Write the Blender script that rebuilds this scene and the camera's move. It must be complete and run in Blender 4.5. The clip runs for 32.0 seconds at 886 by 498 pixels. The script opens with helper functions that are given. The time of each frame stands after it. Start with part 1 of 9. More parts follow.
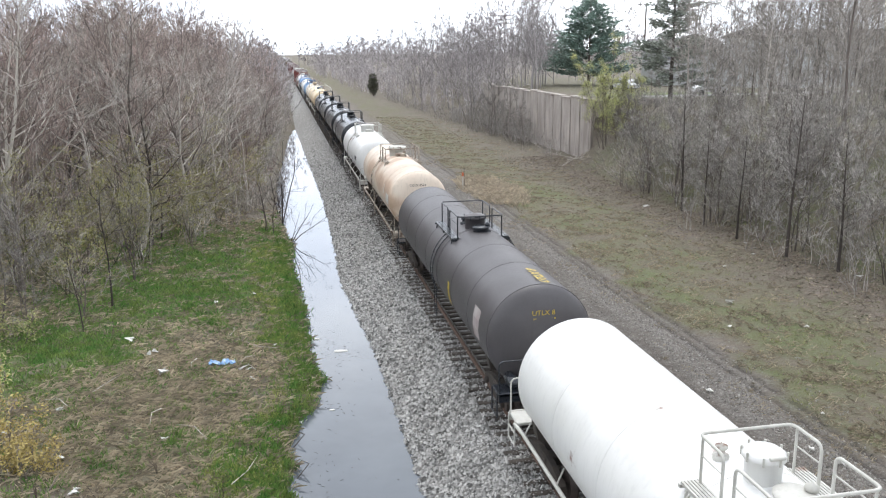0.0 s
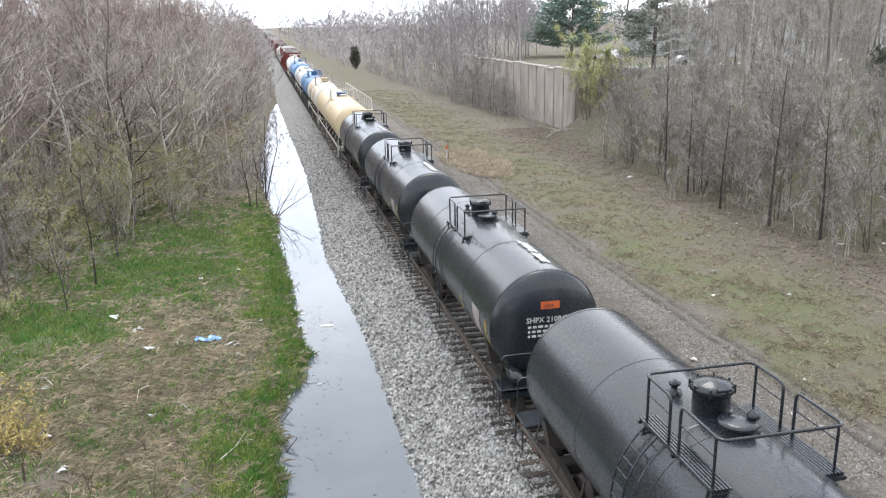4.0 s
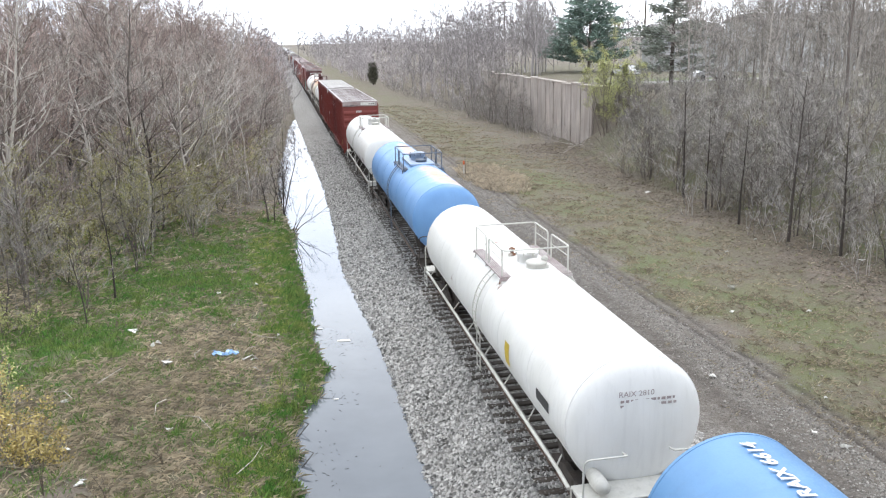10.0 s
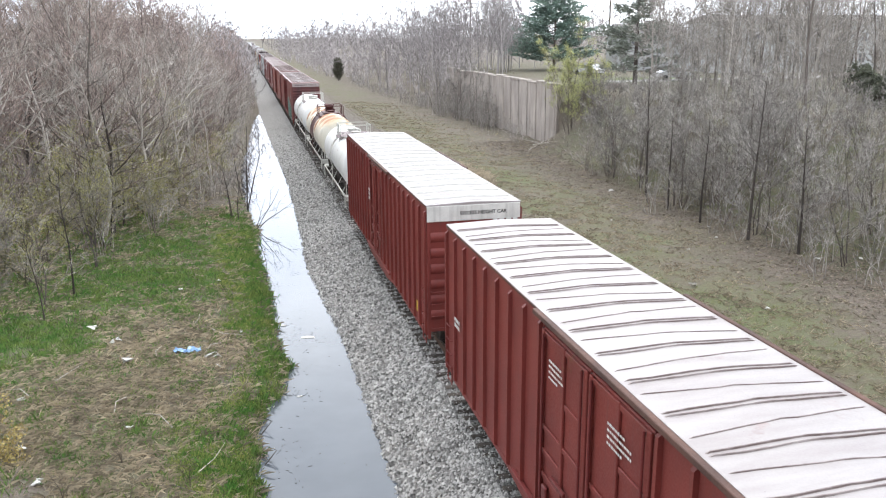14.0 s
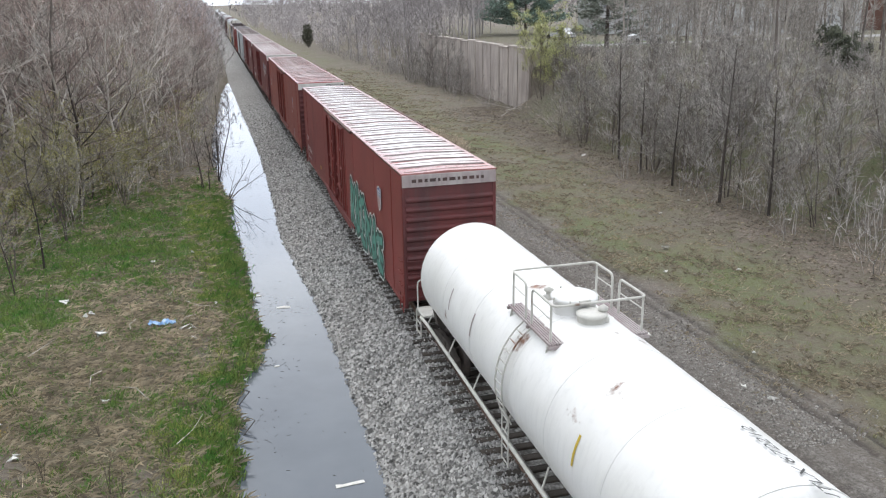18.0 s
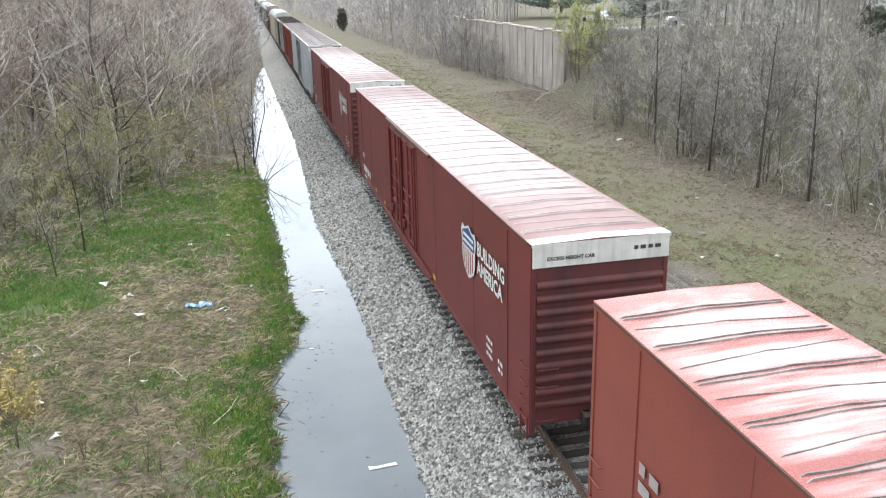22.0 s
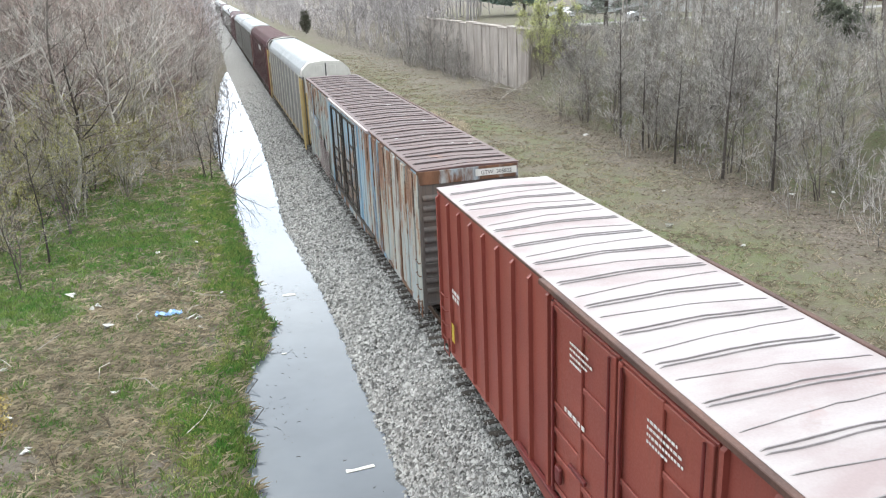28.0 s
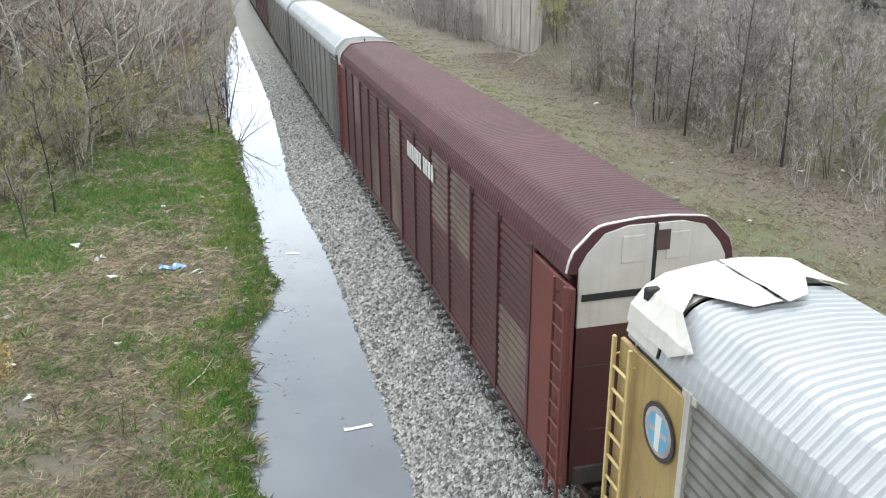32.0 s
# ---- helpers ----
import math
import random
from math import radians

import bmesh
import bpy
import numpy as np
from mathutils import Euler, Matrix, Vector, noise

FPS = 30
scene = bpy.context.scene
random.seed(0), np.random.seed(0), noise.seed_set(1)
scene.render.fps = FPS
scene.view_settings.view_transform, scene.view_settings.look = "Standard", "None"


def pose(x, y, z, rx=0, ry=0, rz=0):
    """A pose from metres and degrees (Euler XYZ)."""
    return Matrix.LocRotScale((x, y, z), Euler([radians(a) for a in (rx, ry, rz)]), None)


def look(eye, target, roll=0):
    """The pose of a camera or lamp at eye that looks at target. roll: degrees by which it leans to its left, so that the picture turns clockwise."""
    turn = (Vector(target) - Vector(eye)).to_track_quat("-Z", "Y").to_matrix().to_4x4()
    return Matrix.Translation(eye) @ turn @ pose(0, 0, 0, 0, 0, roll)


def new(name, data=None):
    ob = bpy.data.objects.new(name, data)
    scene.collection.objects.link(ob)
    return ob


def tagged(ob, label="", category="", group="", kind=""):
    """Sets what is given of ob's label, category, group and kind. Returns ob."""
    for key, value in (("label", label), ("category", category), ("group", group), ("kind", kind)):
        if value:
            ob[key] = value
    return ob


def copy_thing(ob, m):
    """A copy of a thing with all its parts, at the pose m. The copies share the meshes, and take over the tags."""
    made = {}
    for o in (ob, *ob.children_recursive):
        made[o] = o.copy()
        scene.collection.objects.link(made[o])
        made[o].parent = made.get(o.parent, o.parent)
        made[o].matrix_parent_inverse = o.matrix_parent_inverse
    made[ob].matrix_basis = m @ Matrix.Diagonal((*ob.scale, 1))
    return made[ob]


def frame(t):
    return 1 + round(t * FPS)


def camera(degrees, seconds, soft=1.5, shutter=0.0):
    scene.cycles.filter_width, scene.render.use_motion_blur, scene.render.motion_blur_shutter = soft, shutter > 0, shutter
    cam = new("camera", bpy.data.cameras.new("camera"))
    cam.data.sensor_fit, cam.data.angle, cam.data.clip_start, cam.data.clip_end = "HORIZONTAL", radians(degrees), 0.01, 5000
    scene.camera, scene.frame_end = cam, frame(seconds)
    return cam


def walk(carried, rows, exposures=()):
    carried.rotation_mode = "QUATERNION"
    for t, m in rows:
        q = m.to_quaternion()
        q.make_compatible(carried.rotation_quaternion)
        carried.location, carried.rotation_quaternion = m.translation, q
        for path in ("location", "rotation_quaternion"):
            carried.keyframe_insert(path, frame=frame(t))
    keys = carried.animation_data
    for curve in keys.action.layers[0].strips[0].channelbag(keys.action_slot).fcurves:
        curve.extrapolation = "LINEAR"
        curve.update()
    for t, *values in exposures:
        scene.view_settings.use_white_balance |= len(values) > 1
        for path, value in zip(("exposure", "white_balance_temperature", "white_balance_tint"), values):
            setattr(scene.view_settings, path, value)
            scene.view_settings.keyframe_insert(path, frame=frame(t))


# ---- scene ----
cam = camera(56.5, 32.0, soft=1.15)
PATH = [
    (0, (0, 0, 10), (1.841, 9.548, 7.667), -0.62),
    (0.5, (0, 0, 10), (1.811, 9.515, 7.514), -1.41),
    (1, (0, 0, 10), (1.939, 9.459, 7.401), -1.19),
    (1.5, (0, 0, 10), (1.880, 9.453, 7.334), -1.47),
    (2, (0, 0, 10), (1.961, 9.439, 7.342), -1.50),
    (2.5, (0, 0, 10), (2.123, 9.402, 7.336), -1.49),
    (3, (0, 0, 10), (2.104, 9.393, 7.289), -1.29),
    (3.5, (0, 0, 10), (2.053, 9.413, 7.319), -1.11),
    (5.5, (0, 0, 10), (1.909, 9.462, 7.388), -1.40),
    (6, (0, 0, 10), (1.937, 9.458, 7.395), -1.38),
    (6.5, (0, 0, 10), (2.053, 9.494, 7.625), -0.91),
    (7, (0, 0, 10), (2.108, 9.466, 7.559), -0.62),
    (7.5, (0, 0, 10), (2.226, 9.442, 7.573), -0.29),
    (8, (0, 0, 10), (2.060, 9.470, 7.536), -0.94),
    (8.5, (0, 0, 10), (2.061, 9.454, 7.474), -1.32),
    (9, (0, 0, 10), (1.949, 9.485, 7.504), -1.83),
    (9.5, (0, 0, 10), (1.819, 9.528, 7.568), -1.81),
    (10, (0, 0, 10), (1.811, 9.520, 7.533), -1.28),
    (10.5, (0, 0, 10), (1.929, 9.471, 7.437), -0.63),
    (11, (0, 0, 10), (1.974, 9.461, 7.432), -1.14),
    (11.5, (0, 0, 10), (2.182, 9.468, 7.635), 0.04),
    (12, (0, 0, 10), (2.167, 9.462, 7.596), 0.22),
    (12.5, (0, 0, 10), (2.201, 9.432, 7.512), 0.36),
    (13, (0, 0, 10), (2.285, 9.409, 7.499), -0.23),
    (13.5, (0, 0, 10), (2.271, 9.412, 7.500), -0.77),
    (14, (0, 0, 10), (2.223, 9.421, 7.489), -0.40),
    (14.5, (0, 0, 10), (2.066, 9.468, 7.531), -0.25),
    (16.5, (0, 0, 10), (2.299, 9.374, 7.385), -1.38),
    (17, (0, 0, 10), (2.587, 9.276, 7.305), 0.55),
    (17.5, (0, 0, 10), (2.721, 9.204, 7.193), -0.31),
    (18, (0, 0, 10), (2.490, 9.242, 7.104), -0.93),
    (18.5, (0, 0, 10), (2.242, 9.304, 7.100), -0.45),
    (19, (0, 0, 10), (1.994, 9.289, 6.880), -0.98),
    (19.5, (0, 0, 10), (1.969, 9.351, 7.054), -1.59),
    (20, (0, 0, 10), (2.229, 9.270, 6.985), -0.17),
    (20.5, (0, 0, 10), (2.239, 9.281, 7.025), -0.67),
    (21, (0, 0, 10), (2.360, 9.281, 7.120), -0.90),
    (21.5, (0, 0, 10), (2.250, 9.303, 7.105), -0.78),
    (22, (0, 0, 10), (2.082, 9.287, 6.933), -1.36),
    (22.5, (0, 0, 10), (2.179, 9.273, 6.957), -1.34),
    (23, (0, 0, 10), (2.120, 9.332, 7.098), -1.56),
    (23.5, (0, 0, 10), (2.181, 9.323, 7.116), -1.24),
    (24, (0, 0, 10), (2.264, 9.288, 7.067), -1.34),
    (24.5, (0, 0, 10), (2.220, 9.280, 7.010), -1.78),
    (25, (0, 0, 10), (2.188, 9.284, 6.997), -1.30),
    (25.5, (0, 0, 10), (2.243, 9.269, 6.991), -1.15),
    (27.5, (0, 0, 10), (2.305, 9.250, 6.980), -1.88),
    (28, (0, 0, 10), (2.424, 9.199, 6.917), -2.49),
    (28.5, (0, 0, 10), (2.018, 9.288, 6.892), -3.15),
    (29, (0, 0, 10), (2.167, 9.281, 6.971), -1.75),
    (29.5, (0, 0, 10), (2.622, 9.155, 6.947), 0.09),
    (30, (0, 0, 10), (2.720, 9.086, 6.831), -0.22),
    (30.5, (0, 0, 10), (2.509, 9.082, 6.649), -0.81),
    (31, (0, 0, 10), (2.426, 9.107, 6.656), -0.34),
    (31.5, (0, 0, 10), (2.214, 9.169, 6.680), -0.58),
    (32, (0, 0, 10), (2.325, 9.077, 6.507), -0.49),
]
BALANCE = [(0, 0.3), (1, 0.85), (2, 0.5), (3, 0.45), (6, 0.93), (7, 0.45), (8, 0.25), (9, 0.4), (10, 0.52), (11, 0.32), (12, 0.57), (13, 0.4), (14, 0.6), (17, 0.43), (18, 0.15), (18.5, 0.2), (19, 0.58), (20, 0.55), (21, 0.66), (22, 0.7), (23, 0.57), (24, 0.68), (25, 0.55), (28, 0.7), (29, 0.88), (30, 0.75), (31, 0.43), (31.5, 0.3), (32, 0.6)]
EXPOSURES = [(t, stops + (0.07 if t > 26 else 0.0), 6350, 10 if t < 21 else 6) for t, stops in BALANCE]
walk(cam, [(t, look(eye, target, roll)) for t, eye, target, roll in PATH], EXPOSURES)

# ---- sky and light: a bright overcast day ----
SUN_ELEVATION, SUN_TURN = radians(66), radians(12)
world = bpy.data.worlds.new("overcast_sky")
world.use_nodes = True
scene.world = world
wn, wl = world.node_tree.nodes, world.node_tree.links
sky = wn.new("ShaderNodeTexSky")
sky.sky_type, sky.sun_disc = "NISHITA", False
sky.sun_elevation, sky.sun_rotation = SUN_ELEVATION, SUN_TURN
sky.dust_density = 4.0
low = wn.new("ShaderNodeVectorMath")
low.operation = "SCALE"
low.inputs["Scale"].default_value = 0.08
wl.new(sky.outputs[0], low.inputs[0])
geo = wn.new("ShaderNodeTexCoord")
cloud = wn.new("ShaderNodeTexNoise")
cloud.inputs["Scale"].default_value, cloud.inputs["Detail"].default_value = 2.2, 5
wl.new(geo.outputs["Generated"], cloud.inputs["Vector"])
cover = wn.new("ShaderNodeMix")
cover.data_type = "RGBA"
tone = wn.new("ShaderNodeMapRange")
tone.inputs["From Min"].default_value, tone.inputs["From Max"].default_value = 0.36, 0.64
wl.new(cloud.outputs["Fac"], tone.inputs["Value"])
wl.new(tone.outputs["Result"], cover.inputs["Factor"])
cover.inputs["A"].default_value = (0.80, 0.86, 0.97, 1)
cover.inputs["B"].default_value = (1.38, 1.40, 1.41, 1)
both = wn.new("ShaderNodeMix")
both.data_type = "RGBA"
both.inputs["Factor"].default_value = 0.88
wl.new(low.outputs[0], both.inputs["A"])
# the cloud is thinner and brighter round the hidden sun
aim = wn.new("ShaderNodeVectorMath")
aim.operation = "DOT_PRODUCT"
wl.new(geo.outputs["Generated"], aim.inputs[0])
aim.inputs[1].default_value = (math.sin(SUN_TURN) * math.cos(SUN_ELEVATION), math.cos(SUN_TURN) * math.cos(SUN_ELEVATION), math.sin(SUN_ELEVATION))
glow = wn.new("ShaderNodeMapRange")
glow.interpolation_type = "SMOOTHSTEP"
glow.inputs["From Min"].default_value, glow.inputs["From Max"].default_value = -0.2, 1.0
glow.inputs["To Min"].default_value, glow.inputs["To Max"].default_value = 0.86, 1.5
wl.new(aim.outputs["Value"], glow.inputs["Value"])
height = wn.new("ShaderNodeSeparateXYZ")
wl.new(geo.outputs["Generated"], height.inputs[0])
fall = wn.new("ShaderNodeMapRange")
fall.interpolation_type = "SMOOTHSTEP"
fall.inputs["From Min"].default_value, fall.inputs["From Max"].default_value = 0.24, 0.5
fall.inputs["To Min"].default_value, fall.inputs["To Max"].default_value = 1.36, 0.9
wl.new(height.outputs["Z"], fall.inputs["Value"])
veil = wn.new("ShaderNodeMath")
veil.operation = "MULTIPLY"
wl.new(glow.outputs["Result"], veil.inputs[0])
wl.new(fall.outputs["Result"], veil.inputs[1])
lit = wn.new("ShaderNodeVectorMath")
lit.operation = "SCALE"
wl.new(cover.outputs["Result"], lit.inputs[0])
wl.new(veil.outputs[0], lit.inputs["Scale"])
wl.new(lit.outputs[0], both.inputs["B"])
wl.new(both.outputs["Result"], wn["Background"].inputs[0])
wn["Background"].inputs[1].default_value = 1.0

sun = new("sun", bpy.data.lights.new("sun", "SUN"))
sun.data.energy, sun.data.angle, sun.data.color = 1.0, radians(25), (1, 0.96, 0.9)
sun.matrix_world = look((60 * math.sin(SUN_TURN) * math.cos(SUN_ELEVATION), 60 * math.cos(SUN_TURN) * math.cos(SUN_ELEVATION), 60 * math.sin(SUN_ELEVATION)), (0, 0, 0))
scene.view_settings.exposure = 0.0

# ---- materials ----


def mix_rgb(nt, fac, a, b):
    m = nt.nodes.new("ShaderNodeMix")
    m.data_type = "RGBA"
    for key, v in (("Factor", fac), ("A", a), ("B", b)):
        if hasattr(v, "node"):
            nt.links.new(v, m.inputs[key])
        elif key == "Factor":
            m.inputs[key].default_value = v
        else:
            m.inputs[key].default_value = (*v, 1)
    return m.outputs["Result"]


def noise_fac(nt, vec, scale, detail=5.0, lo=0.35, hi=0.65, rough=0.55):
    n = nt.nodes.new("ShaderNodeTexNoise")
    n.inputs["Scale"].default_value, n.inputs["Detail"].default_value, n.inputs["Roughness"].default_value = scale, detail, rough
    nt.links.new(vec, n.inputs["Vector"])
    r = nt.nodes.new("ShaderNodeMapRange")
    r.inputs["From Min"].default_value, r.inputs["From Max"].default_value = lo, hi
    nt.links.new(n.outputs["Fac"], r.inputs["Value"])
    return r.outputs["Result"]


def stretched(nt, scale, where="Object"):
    t = nt.nodes.new("ShaderNodeTexCoord")
    m = nt.nodes.new("ShaderNodeMapping")
    m.inputs["Scale"].default_value = scale
    nt.links.new(t.outputs[where], m.inputs["Vector"])
    return m.outputs["Vector"]


def times(nt, a, b):
    m = nt.nodes.new("ShaderNodeMath")
    m.operation = "MULTIPLY"
    for k, v in enumerate((a, b)):
        if hasattr(v, "node"):
            nt.links.new(v, m.inputs[k])
        else:
            m.inputs[k].default_value = v
    return m.outputs[0]


def material(name, col, col2=None, rough=0.6, metal=0.0, scale=2.0, stretch=(1, 1, 1), lo=0.35, hi=0.65, grain=0.12, grain_scale=30.0,
             bump=0.0, bump_scale=30.0, rust=0.0, rust_col=(0.22, 0.085, 0.035), rust_scale=0.7, rust_stretch=(1, 1, 1), vary=0.0, coat=0.0, streak=0.0, island=0.0, gloss=0.5, rust_soft=0.06):
    """A painted, weathered or natural surface: two tones in patches, fine grain, rust in blotches, streaks down the sides."""
    m = bpy.data.materials.new(name)
    m.use_nodes = True
    nt = m.node_tree
    p = nt.nodes["Principled BSDF"]
    vec = stretched(nt, stretch)
    c = mix_rgb(nt, noise_fac(nt, vec, scale, 6, lo, hi), col, col2 or tuple(0.8 * v for v in col))
    if streak:
        s = noise_fac(nt, stretched(nt, (5, 5, 0.25)), 1.6, 4, 0.5, 0.72)
        c = mix_rgb(nt, times(nt, s, streak), c, tuple(0.35 * v + 0.03 for v in col))
    g = noise_fac(nt, stretched(nt, (1, 1, 1)), grain_scale, 3, 0.25, 0.75)
    c = mix_rgb(nt, times(nt, g, grain), c, tuple(0.4 * v for v in col))
    if rust:
        r = noise_fac(nt, stretched(nt, rust_stretch), rust_scale, 8, 0.66 - rust * 0.32, 0.66 - rust * 0.32 + rust_soft, 0.62)
        deep = mix_rgb(nt, noise_fac(nt, stretched(nt, rust_stretch), rust_scale * 5, 5, 0.3, 0.7), rust_col, tuple(0.45 * v for v in rust_col))
        c = mix_rgb(nt, r, c, deep)
    if vary:
        info = nt.nodes.new("ShaderNodeObjectInfo")
        h = nt.nodes.new("ShaderNodeHueSaturation")
        r = nt.nodes.new("ShaderNodeMapRange")
        r.inputs["To Min"].default_value, r.inputs["To Max"].default_value = 1 - vary, 1 + vary
        nt.links.new(info.outputs["Random"], r.inputs["Value"])
        nt.links.new(r.outputs["Result"], h.inputs["Value"])
        nt.links.new(c, h.inputs["Color"])
        c = h.outputs["Color"]
    if island:
        pieces = nt.nodes.new("ShaderNodeNewGeometry")
        h = nt.nodes.new("ShaderNodeHueSaturation")
        r = nt.nodes.new("ShaderNodeMapRange")
        r.inputs["To Min"].default_value, r.inputs["To Max"].default_value = 1 - island, 1 + island
        nt.links.new(pieces.outputs["Random Per Island"], r.inputs["Value"])
        nt.links.new(r.outputs["Result"], h.inputs["Value"])
        nt.links.new(c, h.inputs["Color"])
        c = h.outputs["Color"]
    nt.links.new(c, p.inputs["Base Color"])
    rr = nt.nodes.new("ShaderNodeMapRange")
    rr.inputs["To Min"].default_value, rr.inputs["To Max"].default_value = max(0.02, rough - 0.1), min(1, rough + 0.12)
    nt.links.new(g, rr.inputs["Value"])
    nt.links.new(rr.outputs["Result"], p.inputs["Roughness"])
    p.inputs["Metallic"].default_value, p.inputs["Specular IOR Level"].default_value = metal, gloss
    p.inputs["Coat Weight"].default_value = coat
    if bump:
        b = nt.nodes.new("ShaderNodeBump")
        b.inputs["Strength"].default_value, b.inputs["Distance"].default_value = bump, 0.02
        nt.links.new(noise_fac(nt, stretched(nt, (1, 1, 1)), bump_scale, 6, 0.2, 0.8), b.inputs["Height"])
        nt.links.new(b.outputs["Normal"], p.inputs["Normal"])
    return m


WHITE = material("white_tank_paint", (0.80, 0.80, 0.79), (0.71, 0.71, 0.69), 0.36, scale=0.8, stretch=(1, 0.6, 0.5), grain=0.04, streak=0.12, rust=0.02)
OFFWHITE = material("aged_white_paint", (0.62, 0.61, 0.57), (0.5, 0.49, 0.45), 0.5, scale=1.2, grain=0.1, streak=0.25, rust=0.08)
BLACK = material("black_tank_paint", (0.016, 0.0195, 0.026), (0.025, 0.029, 0.037), 0.28, scale=1.0, grain=0.08, gloss=0.5, coat=0.25)
CHARCOAL = material("faded_black_paint", (0.094, 0.088, 0.094), (0.066, 0.06, 0.064), 0.45, scale=0.6, grain=0.12, streak=0.3)
TAN = material("tan_tank_paint", (0.74, 0.645, 0.54), (0.62, 0.49, 0.39), 0.5, scale=0.35, stretch=(0.6, 1.2, 0.6), lo=0.42, hi=0.66, grain=0.1, streak=0.35, rust=0.2, rust_col=(0.47, 0.29, 0.18), rust_scale=0.5, rust_stretch=(0.5, 1.4, 0.5), rust_soft=0.3)
RUSTGEAR = material("rusty_railing_paint", (0.50, 0.45, 0.38), (0.17, 0.12, 0.09), 0.65, scale=4, lo=0.4, hi=0.6, grain=0.2)
CREAM = material("cream_tank_paint", (0.76, 0.63, 0.42), (0.68, 0.52, 0.31), 0.42, scale=0.5, grain=0.06, streak=0.25, rust=0.03)
RUSTCREAM = material("cream_paint_with_rust_runs", (0.80, 0.75, 0.65), (0.70, 0.65, 0.55), 0.5, scale=0.8, grain=0.08, streak=0.3, rust=0.22, rust_col=(0.56, 0.36, 0.2), rust_scale=0.9, rust_stretch=(0.6, 1.5, 0.5), rust_soft=0.2)
BLOTCH = material("cream_paint_with_round_rust", (0.76, 0.73, 0.64), (0.68, 0.63, 0.52), 0.55, scale=0.8, grain=0.1, streak=0.25, rust=0.16, rust_col=(0.58, 0.36, 0.18), rust_scale=0.9, rust_stretch=(0.8, 0.9, 0.8), rust_soft=0.15)
MAROON = material("maroon_band_paint", (0.105, 0.032, 0.03), (0.075, 0.026, 0.026), 0.45, scale=1.5, grain=0.1)
BLUE = material("blue_tank_paint", (0.125, 0.275, 0.50), (0.10, 0.235, 0.44), 0.4, scale=0.7, grain=0.06, streak=0.1)
BLUEFADE = material("faded_blue_tank_paint", (0.18, 0.36, 0.66), (0.13, 0.29, 0.57), 0.45, scale=0.6, grain=0.08, streak=0.1)
BOXRED = material("boxcar_red_paint", (0.21, 0.036, 0.028), (0.165, 0.03, 0.025), 0.55, scale=0.7, grain=0.1, streak=0.3, rust=0.03)
BRIGHTOXIDE = material("sun_faded_oxide_red_paint", (0.275, 0.066, 0.046), (0.225, 0.052, 0.04), 0.5, scale=0.5, grain=0.08, streak=0.25, rust=0.03)
OXIDE = material("oxide_red_paint", (0.225, 0.043, 0.036), (0.18, 0.037, 0.032), 0.5, scale=0.5, grain=0.08, streak=0.25, rust=0.02)
DARKRED = material("dark_red_paint", (0.162, 0.023, 0.021), (0.125, 0.019, 0.018), 0.5, scale=0.6, grain=0.08, streak=0.2)
GREYBOX = material("light_grey_boxcar_paint", (0.40, 0.43, 0.45), (0.34, 0.37, 0.39), 0.5, scale=0.6, grain=0.08, streak=0.3, rust=0.06)
BLUERUST = material("blue_paint_peeling_to_rust", (0.22, 0.36, 0.48), (0.46, 0.45, 0.42), 0.65, scale=0.55, stretch=(1, 1.4, 0.35), lo=0.42, hi=0.56, grain=0.15, streak=0.5,
                    rust=0.62, rust_col=(0.2, 0.095, 0.05), rust_scale=0.8, rust_stretch=(1, 1.6, 0.3))
ROOFWHITE = material("galvanised_roof", (0.43, 0.405, 0.40), (0.335, 0.30, 0.297), 0.36, metal=0.1, scale=0.7, stretch=(0.6, 3, 1), grain=0.1, rust=0.1, rust_col=(0.34, 0.16, 0.13), rust_soft=0.14)
ROOFLILAC = material("dull_pink_grey_roof", (0.41, 0.38, 0.38), (0.30, 0.235, 0.235), 0.45, metal=0.05, scale=0.7, stretch=(0.6, 1.2, 1), grain=0.12, rust=0.2, rust_col=(0.34, 0.17, 0.15), rust_soft=0.25, gloss=0.35)
SEAMGREY = material("grey_roof_seam", (0.22, 0.20, 0.20), (0.36, 0.33, 0.33), 0.4, scale=1.6, stretch=(1, 3, 1), lo=0.42, hi=0.7, grain=0.15)


